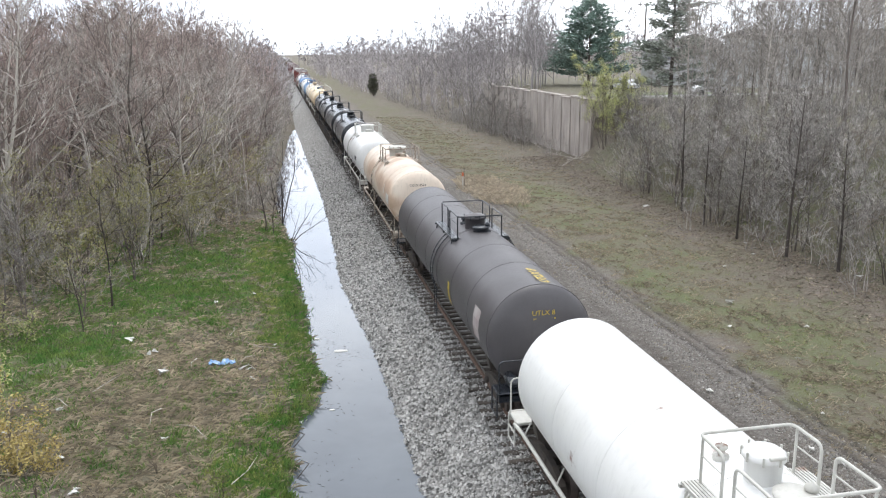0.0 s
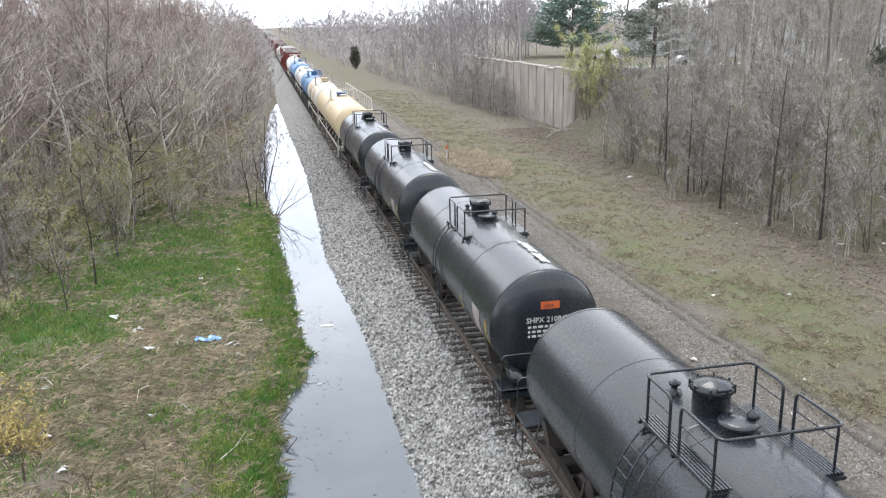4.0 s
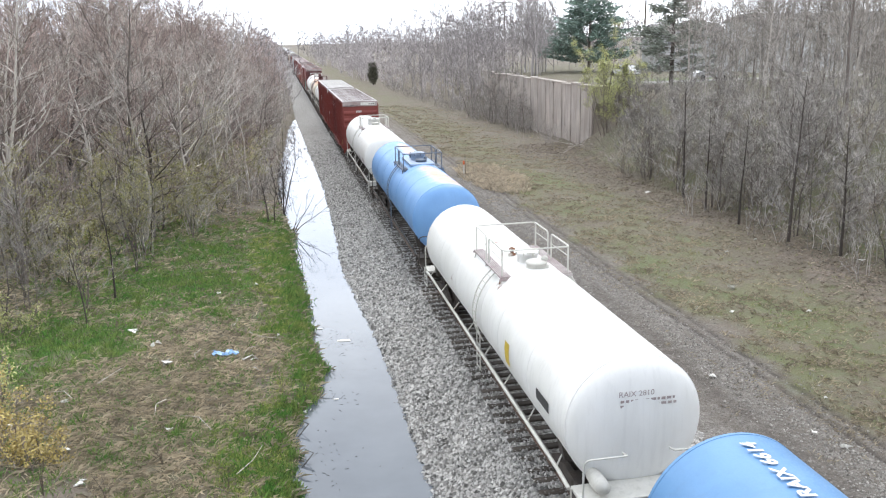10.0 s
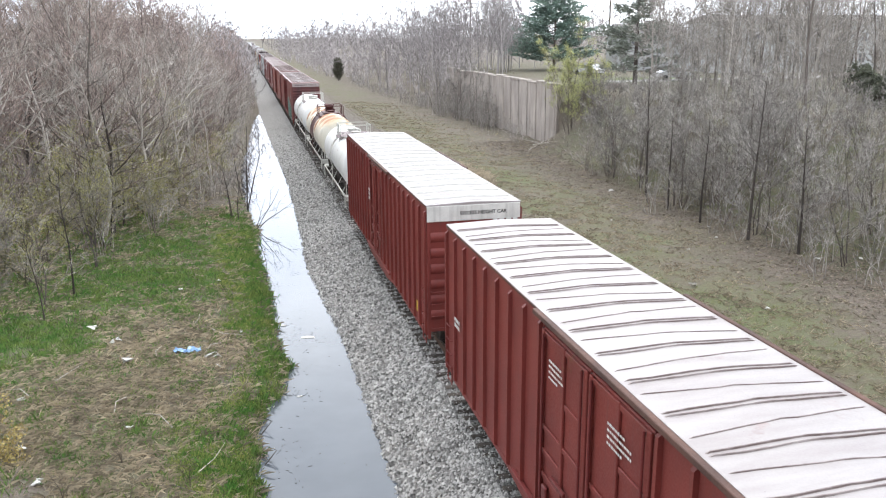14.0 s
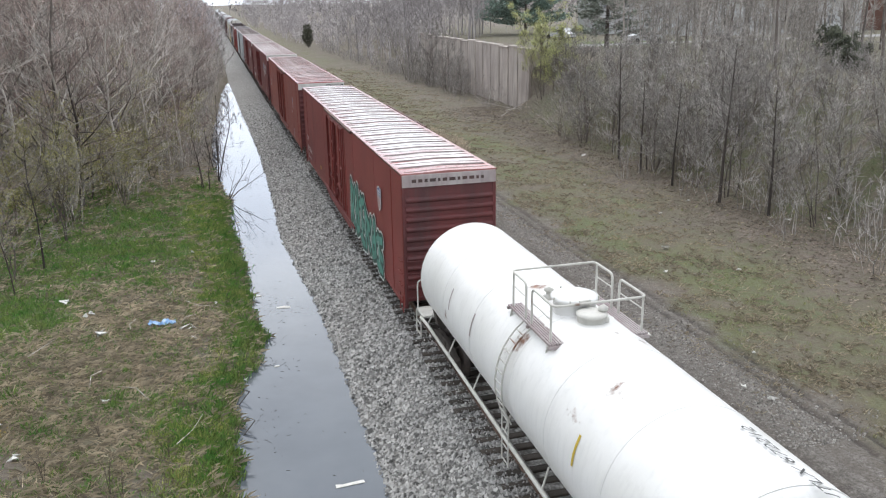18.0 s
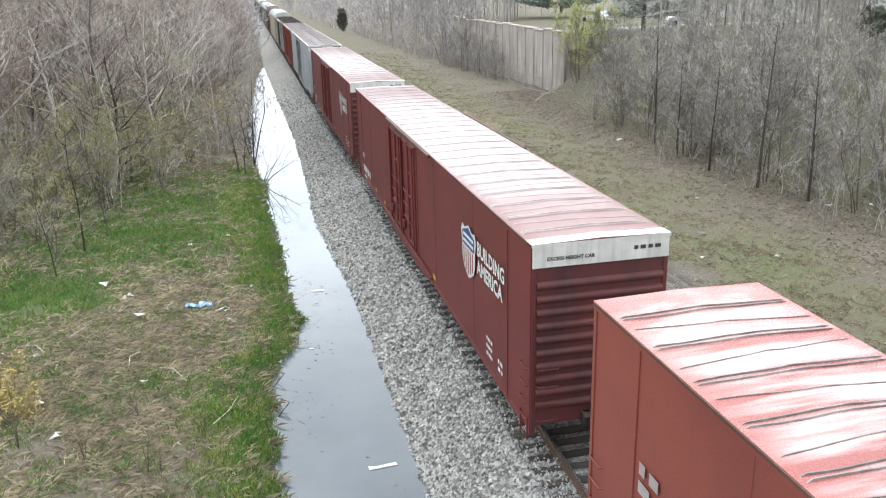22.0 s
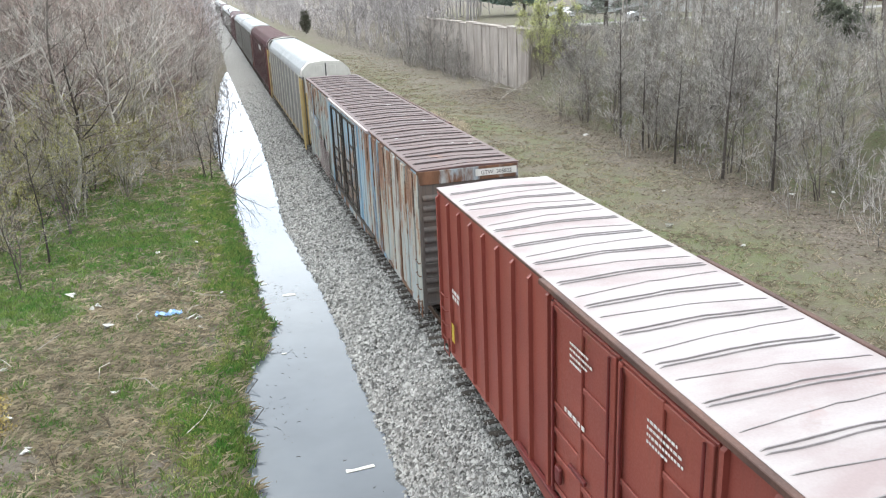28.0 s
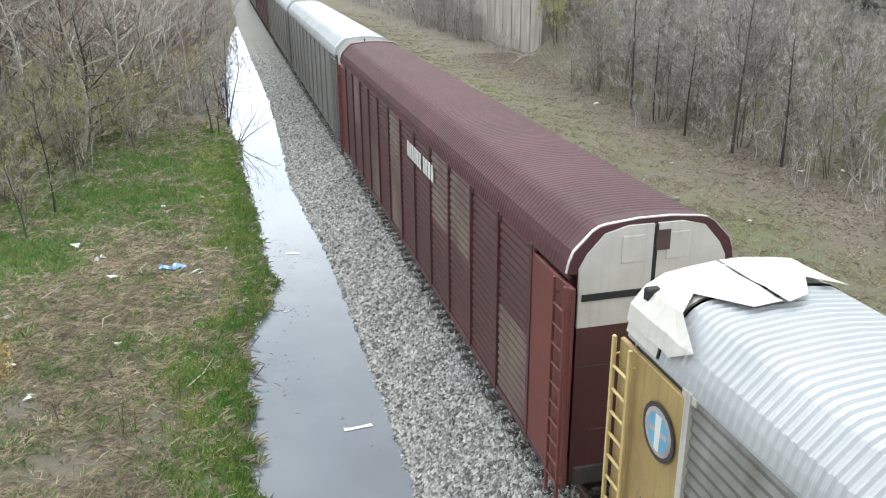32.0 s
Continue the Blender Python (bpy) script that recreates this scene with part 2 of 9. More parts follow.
def worn_roof(name, pale, red, length, edge, near, far, lo, hi, rough, coat=0.0, metal=0.1, soft=1.6):
    """A roof whose pale coat is worn to red along its edges and at both ends."""
    m = material(name, pale, red, rough, metal=metal, scale=0.9, stretch=(0.3, 2.6, 1), lo=lo, hi=hi, grain=0.12, coat=coat)
    nt = m.node_tree
    p = nt.nodes["Principled BSDF"]
    tc = nt.nodes.new("ShaderNodeTexCoord")
    sep = nt.nodes.new("ShaderNodeSeparateXYZ")
    nt.links.new(tc.outputs["Object"], sep.inputs["Vector"])

    def ramp(value, a, b, wobble):
        n = nt.nodes.new("ShaderNodeMath")
        n.operation = "MULTIPLY_ADD"
        nt.links.new(noise_fac(nt, stretched(nt, (1.2, 2.2, 1)), 1.3, 7, 0.25, 0.75, 0.65), n.inputs[0])
        n.inputs[1].default_value = wobble
        nt.links.new(value, n.inputs[2])
        r = nt.nodes.new("ShaderNodeMapRange")
        r.inputs["From Min"].default_value, r.inputs["From Max"].default_value = a, b
        nt.links.new(n.outputs[0], r.inputs["Value"])
        return r.outputs["Result"]

    side = nt.nodes.new("ShaderNodeMath")
    side.operation = "ABSOLUTE"
    nt.links.new(sep.outputs["X"], side.inputs[0])
    rim = ramp(side.outputs[0], 1.58 - edge, 1.7, 0.3)
    head = ramp(sep.outputs["Y"], near + 1.0 + 0.5 * (soft - 1.6), near - 0.4 - 0.3 * (soft - 1.6), 1.2)
    tail = ramp(sep.outputs["Y"], length - far + 0.6, length - far + 0.6 + soft, 1.6)
    base = p.inputs["Base Color"].links[0].from_socket
    for f in (rim, head, tail):
        base = mix_rgb(nt, times(nt, f, 0.85), base, red)
    nt.links.new(base, p.inputs["Base Color"])
    return m


ROOFUP = worn_roof("white_roof_worn_red_at_the_edges", (0.72, 0.70, 0.69), (0.30, 0.085, 0.075), 27.7, 0.42, 1.3, 1.0, 0.50, 0.70, 0.25)
ROOFUPRED = worn_roof("red_roof_with_white_streaks", (0.66, 0.58, 0.57), (0.34, 0.10, 0.088), 27.4, 0.6, 1.5, 1.5, 0.40, 0.58, 0.25)
# red at both ends; the pale middle is sky sheen put into the paint
ROOFMP = worn_roof("red_roof_with_sheen_in_pale_middle", (0.66, 0.61, 0.605), (0.20, 0.08, 0.078), 27.6, 0.3, 5.0, 11.5, 0.52, 0.85, 0.42, 0.0, soft=9.0)
# rib and fold tones darker than their roofs: shade on the slopes put in
SEAMSOFT = material("soft_pale_roof_fold", (0.40, 0.32, 0.315), (0.58, 0.525, 0.52), 0.42, scale=0.9, stretch=(1, 2, 1), lo=0.4, hi=0.6, grain=0.12)
ROOFSEAM = material("shaded_roof_seam", (0.17, 0.128, 0.12), (0.50, 0.45, 0.44), 0.4, scale=1.6, stretch=(1, 3, 1), lo=0.42, hi=0.70, grain=0.2)
ROOFDARK = material("dark_roof_seam", (0.045, 0.028, 0.028), rough=0.6, grain=0.2)


def peeling(name, paint, chalk, high, low, seed, rust=(0.20, 0.085, 0.042), dark=(0.07, 0.035, 0.025)):
    """Old boxcar paint that flakes to rust: more of it gone above (high) than below (low)."""
    m = material(name, paint, chalk, 0.65, scale=0.9, stretch=(1, 1.6, 0.4), lo=0.42, hi=0.6, grain=0.15, streak=0.5)
    nt = m.node_tree
    p = nt.nodes["Principled BSDF"]
    tc = nt.nodes.new("ShaderNodeTexCoord")
    sep = nt.nodes.new("ShaderNodeSeparateXYZ")
    nt.links.new(tc.outputs["Object"], sep.inputs["Vector"])
    bare = nt.nodes.new("ShaderNodeMapRange")
    bare.inputs["From Min"].default_value, bare.inputs["From Max"].default_value = 1.5, 4.2
    bare.inputs["To Min"].default_value, bare.inputs["To Max"].default_value = low, high
    nt.links.new(sep.outputs["Z"], bare.inputs["Value"])
    shift = nt.nodes.new("ShaderNodeMapping")
    shift.inputs["Location"].default_value = (seed * 3.7, seed * 5.1, seed * 1.3)
    shift.inputs["Scale"].default_value = (1, 2.6, 0.55)
    nt.links.new(tc.outputs["Object"], shift.inputs["Vector"])

    def over(scale, lo, hi, bias):
        n = nt.nodes.new("ShaderNodeMath")
        nt.links.new(noise_fac(nt, shift.outputs["Vector"], scale, 8, 0.25, 0.75, 0.68), n.inputs[0])
        nt.links.new(bare.outputs["Result"], n.inputs[1])
        r = nt.nodes.new("ShaderNodeMapRange")
        r.inputs["From Min"].default_value, r.inputs["From Max"].default_value = lo + bias, hi + bias
        nt.links.new(n.outputs[0], r.inputs["Value"])
        return r.outputs["Result"]

    rusty = mix_rgb(nt, noise_fac(nt, stretched(nt, (1, 5, 0.5)), 2.2, 6, 0.4, 0.6, 0.7), rust, (0.33, 0.21, 0.145))
    base = p.inputs["Base Color"].links[0].from_socket
    base = mix_rgb(nt, times(nt, over(1.1, 0.86, 1.08, 0.0), 0.7), base, (0.36, 0.27, 0.20))
    base = mix_rgb(nt, over(1.1, 1.0, 1.06, 0.0), base, rusty)
    base = mix_rgb(nt, times(nt, over(2.4, 1.12, 1.18, 0.06), 0.8), base, dark)
    nt.links.new(base, p.inputs["Base Color"])
    return m


PANELBLUE = peeling("pale_blue_peeling_panel", (0.23, 0.37, 0.50), (0.38, 0.45, 0.48), 0.40, 0.30, 1)
PANELGREY = peeling("chalky_grey_peeling_panel", (0.36, 0.40, 0.40), (0.28, 0.33, 0.35), 0.49, 0.33, 2)
PANELRUST = peeling("panel_rusted_through_its_paint", (0.33, 0.40, 0.44), (0.42, 0.39, 0.33), 0.68, 0.34, 3)
PANELCREAM = peeling("primer_cream_peeling_panel", (0.46, 0.45, 0.40), (0.36, 0.41, 0.42), 0.50, 0.36, 4)
DOORBLUE = peeling("blue_door_peeling_to_grey_steel", (0.26, 0.42, 0.56), (0.38, 0.43, 0.45), 0.36, 0.68, 8, (0.17, 0.15, 0.14), (0.055, 0.045, 0.04))
MARKBLUE = peeling("faded_light_blue_marking", (0.22, 0.37, 0.54), (0.30, 0.42, 0.52), 0.5, 0.4, 6)
RUSTEDGE = material("rusty_dark_edge_steel", (0.07, 0.035, 0.028), (0.14, 0.07, 0.052), 0.7, scale=2.2, stretch=(1, 0.5, 1), grain=0.25)
ROOFBROWN = material("brown_roof_paint", (0.12, 0.068, 0.062), (0.09, 0.052, 0.05), 0.5, scale=0.8, grain=0.15, rust=0.08)
HEADER = material("white_header_paint", (0.76, 0.75, 0.72), (0.6, 0.59, 0.56), 0.5, scale=2.0, grain=0.15, streak=0.4)
HEADPINK = material("faded_red_header_paint", (0.30, 0.21, 0.20), (0.42, 0.37, 0.36), 0.55, scale=1.4, grain=0.15, streak=0.4)
HEADGREY = material("worn_header_paint", (0.46, 0.42, 0.41), (0.34, 0.27, 0.27), 0.55, scale=1.4, grain=0.15, streak=0.4)
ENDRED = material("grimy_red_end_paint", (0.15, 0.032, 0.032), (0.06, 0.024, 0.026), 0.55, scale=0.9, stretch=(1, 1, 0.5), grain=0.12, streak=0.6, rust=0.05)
DARKEND = material("dark_weathered_steel", (0.10, 0.055, 0.05), (0.06, 0.042, 0.042), 0.65, scale=1.0, grain=0.2, streak=0.5)
BLACKEND = material("dark_grey_weathered_steel", (0.10, 0.095, 0.095), (0.15, 0.12, 0.10), 0.65, scale=1.0, grain=0.2, streak=0.5, rust=0.15)
UNDER = material("dirty_underframe_steel", (0.045, 0.04, 0.037), (0.07, 0.055, 0.045), 0.8, scale=3, grain=0.25, rust=0.12, rust_col=(0.12, 0.06, 0.035))
WHEEL = material("worn_wheel_steel", (0.09, 0.07, 0.06), (0.05, 0.042, 0.04), 0.6, metal=0.5, scale=6, grain=0.2)
RACKGREY = material("galvanised_rack_panel", (0.25, 0.245, 0.232), (0.165, 0.155, 0.142), 0.5, metal=0.2, scale=0.9, stretch=(1, 2.0, 0.7), grain=0.2, streak=0.6, rust=0.1, rust_col=(0.16, 0.12, 0.09))
RACKROOF = material("galvanised_rack_roof", (0.44, 0.455, 0.47), (0.38, 0.395, 0.41), 0.42, metal=0.15, scale=0.6, grain=0.06)
RACKYELLOW = material("rack_yellow_paint", (0.60, 0.46, 0.21), (0.5, 0.37, 0.16), 0.5, scale=1.0, grain=0.1, streak=0.3, rust=0.05)
# rack yellow made darker: shade behind the ladder rungs is in the colour
RACKOCHRE = material("shaded_ochre_rack_paint", (0.40, 0.29, 0.115), (0.30, 0.2, 0.085), 0.55, scale=1.0, grain=0.12, streak=0.5, rust=0.08)
RACKPOST = material("pale_galvanised_post", (0.60, 0.58, 0.53), (0.50, 0.47, 0.41), 0.5, metal=0.2, scale=1.5, grain=0.15, streak=0.4)
RACKMAROON = material("maroon_rack_paint", (0.085, 0.03, 0.032), (0.065, 0.027, 0.03), 0.5, scale=0.7, grain=0.1, streak=0.2)
RACKPATCH = material("bare_weathered_rack_panel", (0.17, 0.125, 0.108), (0.10, 0.055, 0.05), 0.6, scale=0.9, stretch=(1, 1.2, 0.8), grain=0.2, streak=0.4)
RACKBRICK = material("brick_red_end_screen", (0.17, 0.048, 0.04), (0.13, 0.04, 0.036), 0.6, scale=0.8, grain=0.15, streak=0.4)
RACKROOFRED = material("maroon_rack_roof", (0.085, 0.034, 0.038), (0.065, 0.028, 0.032), 0.6, scale=0.6, grain=0.1, gloss=0.3)
RACKWHITE = material("rack_door_white", (0.60, 0.58, 0.54), (0.5, 0.48, 0.44), 0.5, scale=1.4, grain=0.1, streak=0.2)
YELLOWPAINT = material("yellow_marking_paint", (0.62, 0.45, 0.05), rough=0.5, grain=0.15)
WHITEMARK = material("white_marking_paint", (0.75, 0.75, 0.73), (0.62, 0.62, 0.6), 0.5, grain=0.15)
BLACKMARK = material("black_marking_paint", (0.05, 0.05, 0.05), rough=0.5, grain=0.15)
ORANGE = material("orange_placard", (0.75, 0.16, 0.05), rough=0.5)
SHIELDBLUE = material("dark_blue_paint", (0.03, 0.08, 0.25), rough=0.5)
SHIELDRED = material("faded_stripe_red", (0.3, 0.07, 0.06), rough=0.5)
GRAFGREEN = material("pale_green_spray_paint", (0.12, 0.34, 0.27), (0.08, 0.22, 0.18), 0.5, grain=0.1)
GRAFDARK = material("dark_green_spray_paint", (0.02, 0.06, 0.045), rough=0.5)
GRAFBLUE = material("light_blue_spray_paint", (0.16, 0.42, 0.62), rough=0.5)
RAIL = material("rail_steel", (0.16, 0.10, 0.075), (0.12, 0.08, 0.06), 0.6, metal=0.3, scale=8, grain=0.2)
RAILTOP = material("polished_rail_head", (0.42, 0.41, 0.40), (0.34, 0.33, 0.32), 0.28, metal=0.8, scale=8, grain=0.1)
TIE = material("creosoted_tie_wood", (0.05, 0.04, 0.033), (0.085, 0.072, 0.06), 0.85, scale=3, stretch=(0.5, 6, 3), grain=0.3, vary=0.3, bump=0.3)
CONCRETE = material("stained_concrete", (0.56, 0.505, 0.46), (0.33, 0.29, 0.262), 0.85, scale=0.75, stretch=(1, 1, 0.3), grain=0.25, streak=0.8, bump=0.2, bump_scale=12)
DECK = material("plain_concrete", (0.27, 0.26, 0.245), rough=0.85, grain=0.2)
BARK = material("grey_brown_bark", (0.22, 0.188, 0.168), (0.115, 0.096, 0.086), 0.9, scale=3, stretch=(4, 4, 0.8), grain=0.3, vary=0.35, bump=0.4)
BARKDARK = material("dark_wet_bark", (0.085, 0.07, 0.062), (0.055, 0.046, 0.042), 0.9, scale=3, stretch=(4, 4, 0.8), grain=0.3, vary=0.2, bump=0.4)
BARKPALE = material("pale_grey_bark", (0.60, 0.56, 0.51), (0.42, 0.385, 0.345), 0.9, scale=3, stretch=(4, 4, 0.8), grain=0.3, vary=0.2, bump=0.3)
TWIG = material("bare_brown_twigs", (0.41, 0.35, 0.31), (0.26, 0.216, 0.19), 0.9, scale=0.8, grain=0.15, vary=0.35, island=0.6)
TWIGGREY = material("bare_grey_twigs", (0.46, 0.425, 0.39), (0.34, 0.31, 0.285), 0.9, scale=0.8, grain=0.15, vary=0.3, island=0.55)
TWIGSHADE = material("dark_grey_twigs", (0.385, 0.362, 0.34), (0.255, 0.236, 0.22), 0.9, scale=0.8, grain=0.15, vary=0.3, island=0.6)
# the lilac-grey tint puts the distance haze into the twig colour
TWIGFAR = material("bare_twigs_tinted_with_haze", (0.47, 0.437, 0.437), (0.35, 0.324, 0.324), 0.9, scale=0.3, grain=0.15, vary=0.3, island=0.5)
TWIGDEEP = material("bare_dull_red_twigs", (0.345, 0.275, 0.25), (0.21, 0.168, 0.152), 0.9, scale=0.8, grain=0.15, vary=0.35, island=0.6)
TWIGRED = material("bare_red_brown_twigs", (0.33, 0.245, 0.215), (0.2, 0.15, 0.135), 0.9, scale=0.8, grain=0.15, vary=0.3, island=0.55)
BARKMOSS = material("green_mossy_bark", (0.16, 0.165, 0.085), (0.10, 0.092, 0.06), 0.9, scale=2, stretch=(3, 3, 0.8), grain=0.3, vary=0.25, bump=0.4)
BUDS = material("yellow_green_buds", (0.42, 0.40, 0.16), (0.31, 0.29, 0.12), 0.8, scale=2, grain=0.1, vary=0.2, island=0.3)
YELLOWLEAF = material("yellow_green_young_leaves", (0.46, 0.47, 0.20), (0.32, 0.335, 0.14), 0.8, scale=1, grain=0.1, island=0.3)
DRYLEAF = material("dry_yellow_leaves", (0.50, 0.40, 0.15), (0.38, 0.30, 0.12), 0.8, scale=1, grain=0.1, island=0.3)
NEEDLE = material("dark_green_needles", (0.20, 0.285, 0.25), (0.26, 0.345, 0.295), 0.8, scale=1.2, grain=0.2, vary=0.15, island=0.4)
NEEDLEGREY = material("grey_green_needles", (0.36, 0.385, 0.335), (0.24, 0.27, 0.235), 0.8, scale=1.2, grain=0.2, island=0.4)
FRESHGRASS = material("fresh_yellow_green_grass", (0.26, 0.36, 0.08), (0.42, 0.42, 0.15), 0.8, scale=1.6, grain=0.1, island=0.5)
GRASS = material("spring_grass", (0.1, 0.245, 0.046), (0.225, 0.295, 0.08), 0.8, scale=1.6, grain=0.1, island=0.5)
STRAW = material("dead_straw", (0.54, 0.46, 0.335), (0.32, 0.272, 0.197), 0.85, scale=1.2, grain=0.15, island=0.45)
DULLSTRAW = material("dull_dead_grass", (0.43, 0.37, 0.27), (0.29, 0.248, 0.188), 0.85, scale=0.7, grain=0.1, island=0.4)
DULLGRASS = material("dull_olive_grass", (0.25, 0.28, 0.115), (0.34, 0.325, 0.16), 0.8, scale=0.8, grain=0.1, island=0.45)
LEAFMOULD = material("dead_leaves", (0.25, 0.205, 0.16), (0.14, 0.112, 0.087), 0.9, scale=1.0, grain=0.1, island=0.5)
PALESTRAW = material("pale_dry_grass", (0.62, 0.54, 0.42), (0.47, 0.40, 0.31), 0.85, scale=1.2, grain=0.1, island=0.3)
SIDING = material("white_house_siding", (0.60, 0.61, 0.62), (0.52, 0.53, 0.54), 0.6, scale=1.5, grain=0.06)
ROOFTILE = material("grey_roof_shingle", (0.2, 0.19, 0.185), (0.15, 0.145, 0.14), 0.9, scale=4, grain=0.2)
BRICKRED = material("dark_brick", (0.2, 0.1, 0.075), (0.16, 0.085, 0.065), 0.85, scale=4, grain=0.2)
GLASS = material("dark_window_glass", (0.2, 0.21, 0.225), rough=0.08)
ASPHALT = material("pale_worn_asphalt", (0.34, 0.33, 0.32), (0.27, 0.265, 0.255), 0.9, scale=1, grain=0.2)
POLE = material("weathered_pole_wood", (0.14, 0.11, 0.085), (0.1, 0.08, 0.065), 0.9, scale=3, stretch=(4, 4, 0.5), grain=0.2)
PLASTICBLUE = material("blue_plastic_sheet", (0.12, 0.27, 0.52), (0.36, 0.50, 0.68), 0.35, scale=9, grain=0.05)
LITTER = material("white_plastic_litter", (0.72, 0.71, 0.68), (0.55, 0.54, 0.5), 0.5, scale=20, grain=0.1)
DARKBIT = material("dark_debris", (0.05, 0.045, 0.04), rough=0.9)
CARPAINT = material("white_car_paint", (0.65, 0.66, 0.68), rough=0.25, grain=0.03, coat=0.5)
RUBBER = material("black_rubber", (0.025, 0.025, 0.025), rough=0.8)
GEARBLUE = material("dull_grey_blue_fittings", (0.13, 0.17, 0.23), (0.09, 0.11, 0.15), 0.5, scale=2, grain=0.15)
BLUEDULL = material("pale_worn_blue_paint", (0.25, 0.36, 0.55), (0.36, 0.42, 0.52), 0.5, scale=1.5, grain=0.12)
EVERGREEN = material("dull_dark_evergreen_leaves", (0.085, 0.095, 0.055), (0.05, 0.058, 0.038), 0.7, scale=2, grain=0.15, island=0.4)
JUNIPER = material("brown_green_juniper_sprays", (0.15, 0.155, 0.11), (0.10, 0.10, 0.075), 0.8, scale=2, grain=0.15, island=0.4)
DOMEBLUE = material("blue_dome_paint", (0.07, 0.165, 0.33), (0.055, 0.13, 0.26), 0.4, scale=2, grain=0.1)


def make_water():
    m = bpy.data.materials.new("muddy_ditch_water")
    m.use_nodes = True
    nt = m.node_tree
    p = nt.nodes["Principled BSDF"]
    vec = stretched(nt, (1, 1, 1))
    nt.links.new(mix_rgb(nt, noise_fac(nt, vec, 0.35, 5, 0.3, 0.7), (0.11, 0.125, 0.145), (0.075, 0.087, 0.105)), p.inputs["Base Color"])
    film = noise_fac(nt, stretched(nt, (1.2, 0.5, 1)), 2.4, 7, 0.60, 0.68, 0.65)
    r = nt.nodes.new("ShaderNodeMapRange")
    r.inputs["To Min"].default_value, r.inputs["To Max"].default_value = 0.03, 0.16
    nt.links.new(film, r.inputs["Value"])
    nt.links.new(r.outputs["Result"], p.inputs["Roughness"])
    p.inputs["IOR"].default_value = 1.33
    p.inputs["Coat Weight"].default_value, p.inputs["Coat Roughness"].default_value, p.inputs["Coat IOR"].default_value = 0.75, 0.03, 1.5
    b = nt.nodes.new("ShaderNodeBump")
    b.inputs["Strength"].default_value, b.inputs["Distance"].default_value = 0.018, 0.02
    nt.links.new(noise_fac(nt, vec, 3.0, 3, 0.2, 0.8), b.inputs["Height"])
    nt.links.new(b.outputs["Normal"], p.inputs["Normal"])
    return m


def make_ground():
    """Soil with grass, straw, leaf litter and gravel where the cover says so."""
    m = bpy.data.materials.new("bank_soil")
    m.use_nodes = True
    nt = m.node_tree
    p = nt.nodes["Principled BSDF"]
    at = nt.nodes.new("ShaderNodeAttribute")
    at.attribute_name = "cover"
    sep = nt.nodes.new("ShaderNodeSeparateColor")
    nt.links.new(at.outputs["Color"], sep.inputs["Color"])
    v1 = stretched(nt, (1, 1, 1))
    fine = noise_fac(nt, v1, 9, 8, 0.3, 0.7, 0.7)

    def ragged(value, amount=0.7):
        """A cover value with its edge broken into tufts."""
        n = nt.nodes.new("ShaderNodeMath")
        n.operation = "MULTIPLY_ADD"
        nt.links.new(noise_fac(nt, v1, 2.6, 8, 0.25, 0.75, 0.72), n.inputs[0])
        n.inputs[1].default_value = amount
        nt.links.new(value, n.inputs[2])
        r = nt.nodes.new("ShaderNodeMapRange")
        r.inputs["From Min"].default_value, r.inputs["From Max"].default_value = amount * 0.55, amount * 0.55 + 0.6
        nt.links.new(n.outputs[0], r.inputs["Value"])
        return r.outputs["Result"]

    broad = noise_fac(nt, v1, 0.42, 6, 0.42, 0.58, 0.62)
    clump = noise_fac(nt, stretched(nt, (0.8, 1.5, 1)), 1.7, 8, 0.42, 0.58, 0.66)
    tuft = noise_fac(nt, stretched(nt, (0.8, 1.4, 1)), 4.2, 8, 0.38, 0.62, 0.75)
    speck = noise_fac(nt, v1, 14, 3, 0.6, 0.7, 0.7)
    litter = mix_rgb(nt, tuft, (0.205, 0.172, 0.142), (0.105, 0.087, 0.072))
    litter = mix_rgb(nt, times(nt, clump, 0.55), litter, (0.22, 0.186, 0.155))
    litter = mix_rgb(nt, times(nt, broad, 0.5), litter, (0.115, 0.105, 0.066))
    green = mix_rgb(nt, tuft, (0.06, 0.125, 0.03), (0.15, 0.17, 0.06))
    green = mix_rgb(nt, times(nt, clump, 0.35), green, (0.17, 0.15, 0.085))
    straw = mix_rgb(nt, tuft, (0.205, 0.175, 0.128), (0.115, 0.098, 0.073))
    straw = mix_rgb(nt, times(nt, clump, 0.75), straw, (0.135, 0.113, 0.082))
    straw = mix_rgb(nt, times(nt, broad, 0.6), straw, mix_rgb(nt, tuft, (0.18, 0.178, 0.082), (0.105, 0.108, 0.05)))
    straw = mix_rgb(nt, times(nt, speck, 0.5), straw, (0.42, 0.37, 0.29))
    gravel = mix_rgb(nt, noise_fac(nt, v1, 12, 8, 0.38, 0.62, 0.75), (0.31, 0.29, 0.265), (0.11, 0.098, 0.087))
    gravel = mix_rgb(nt, times(nt, clump, 0.4), gravel, (0.11, 0.094, 0.078))
    gravel = mix_rgb(nt, times(nt, speck, 0.7), gravel, (0.42, 0.40, 0.37))
    gravel = mix_rgb(nt, times(nt, noise_fac(nt, stretched(nt, (1.5, 0.25, 1)), 1.2, 5, 0.45, 0.6), 0.45), gravel, (0.12, 0.10, 0.082))
    c = mix_rgb(nt, ragged(sep.outputs["Green"]), litter, straw)
    c = mix_rgb(nt, ragged(sep.outputs["Red"]), c, green)
    c = mix_rgb(nt, ragged(sep.outputs["Blue"], 0.9), c, gravel)
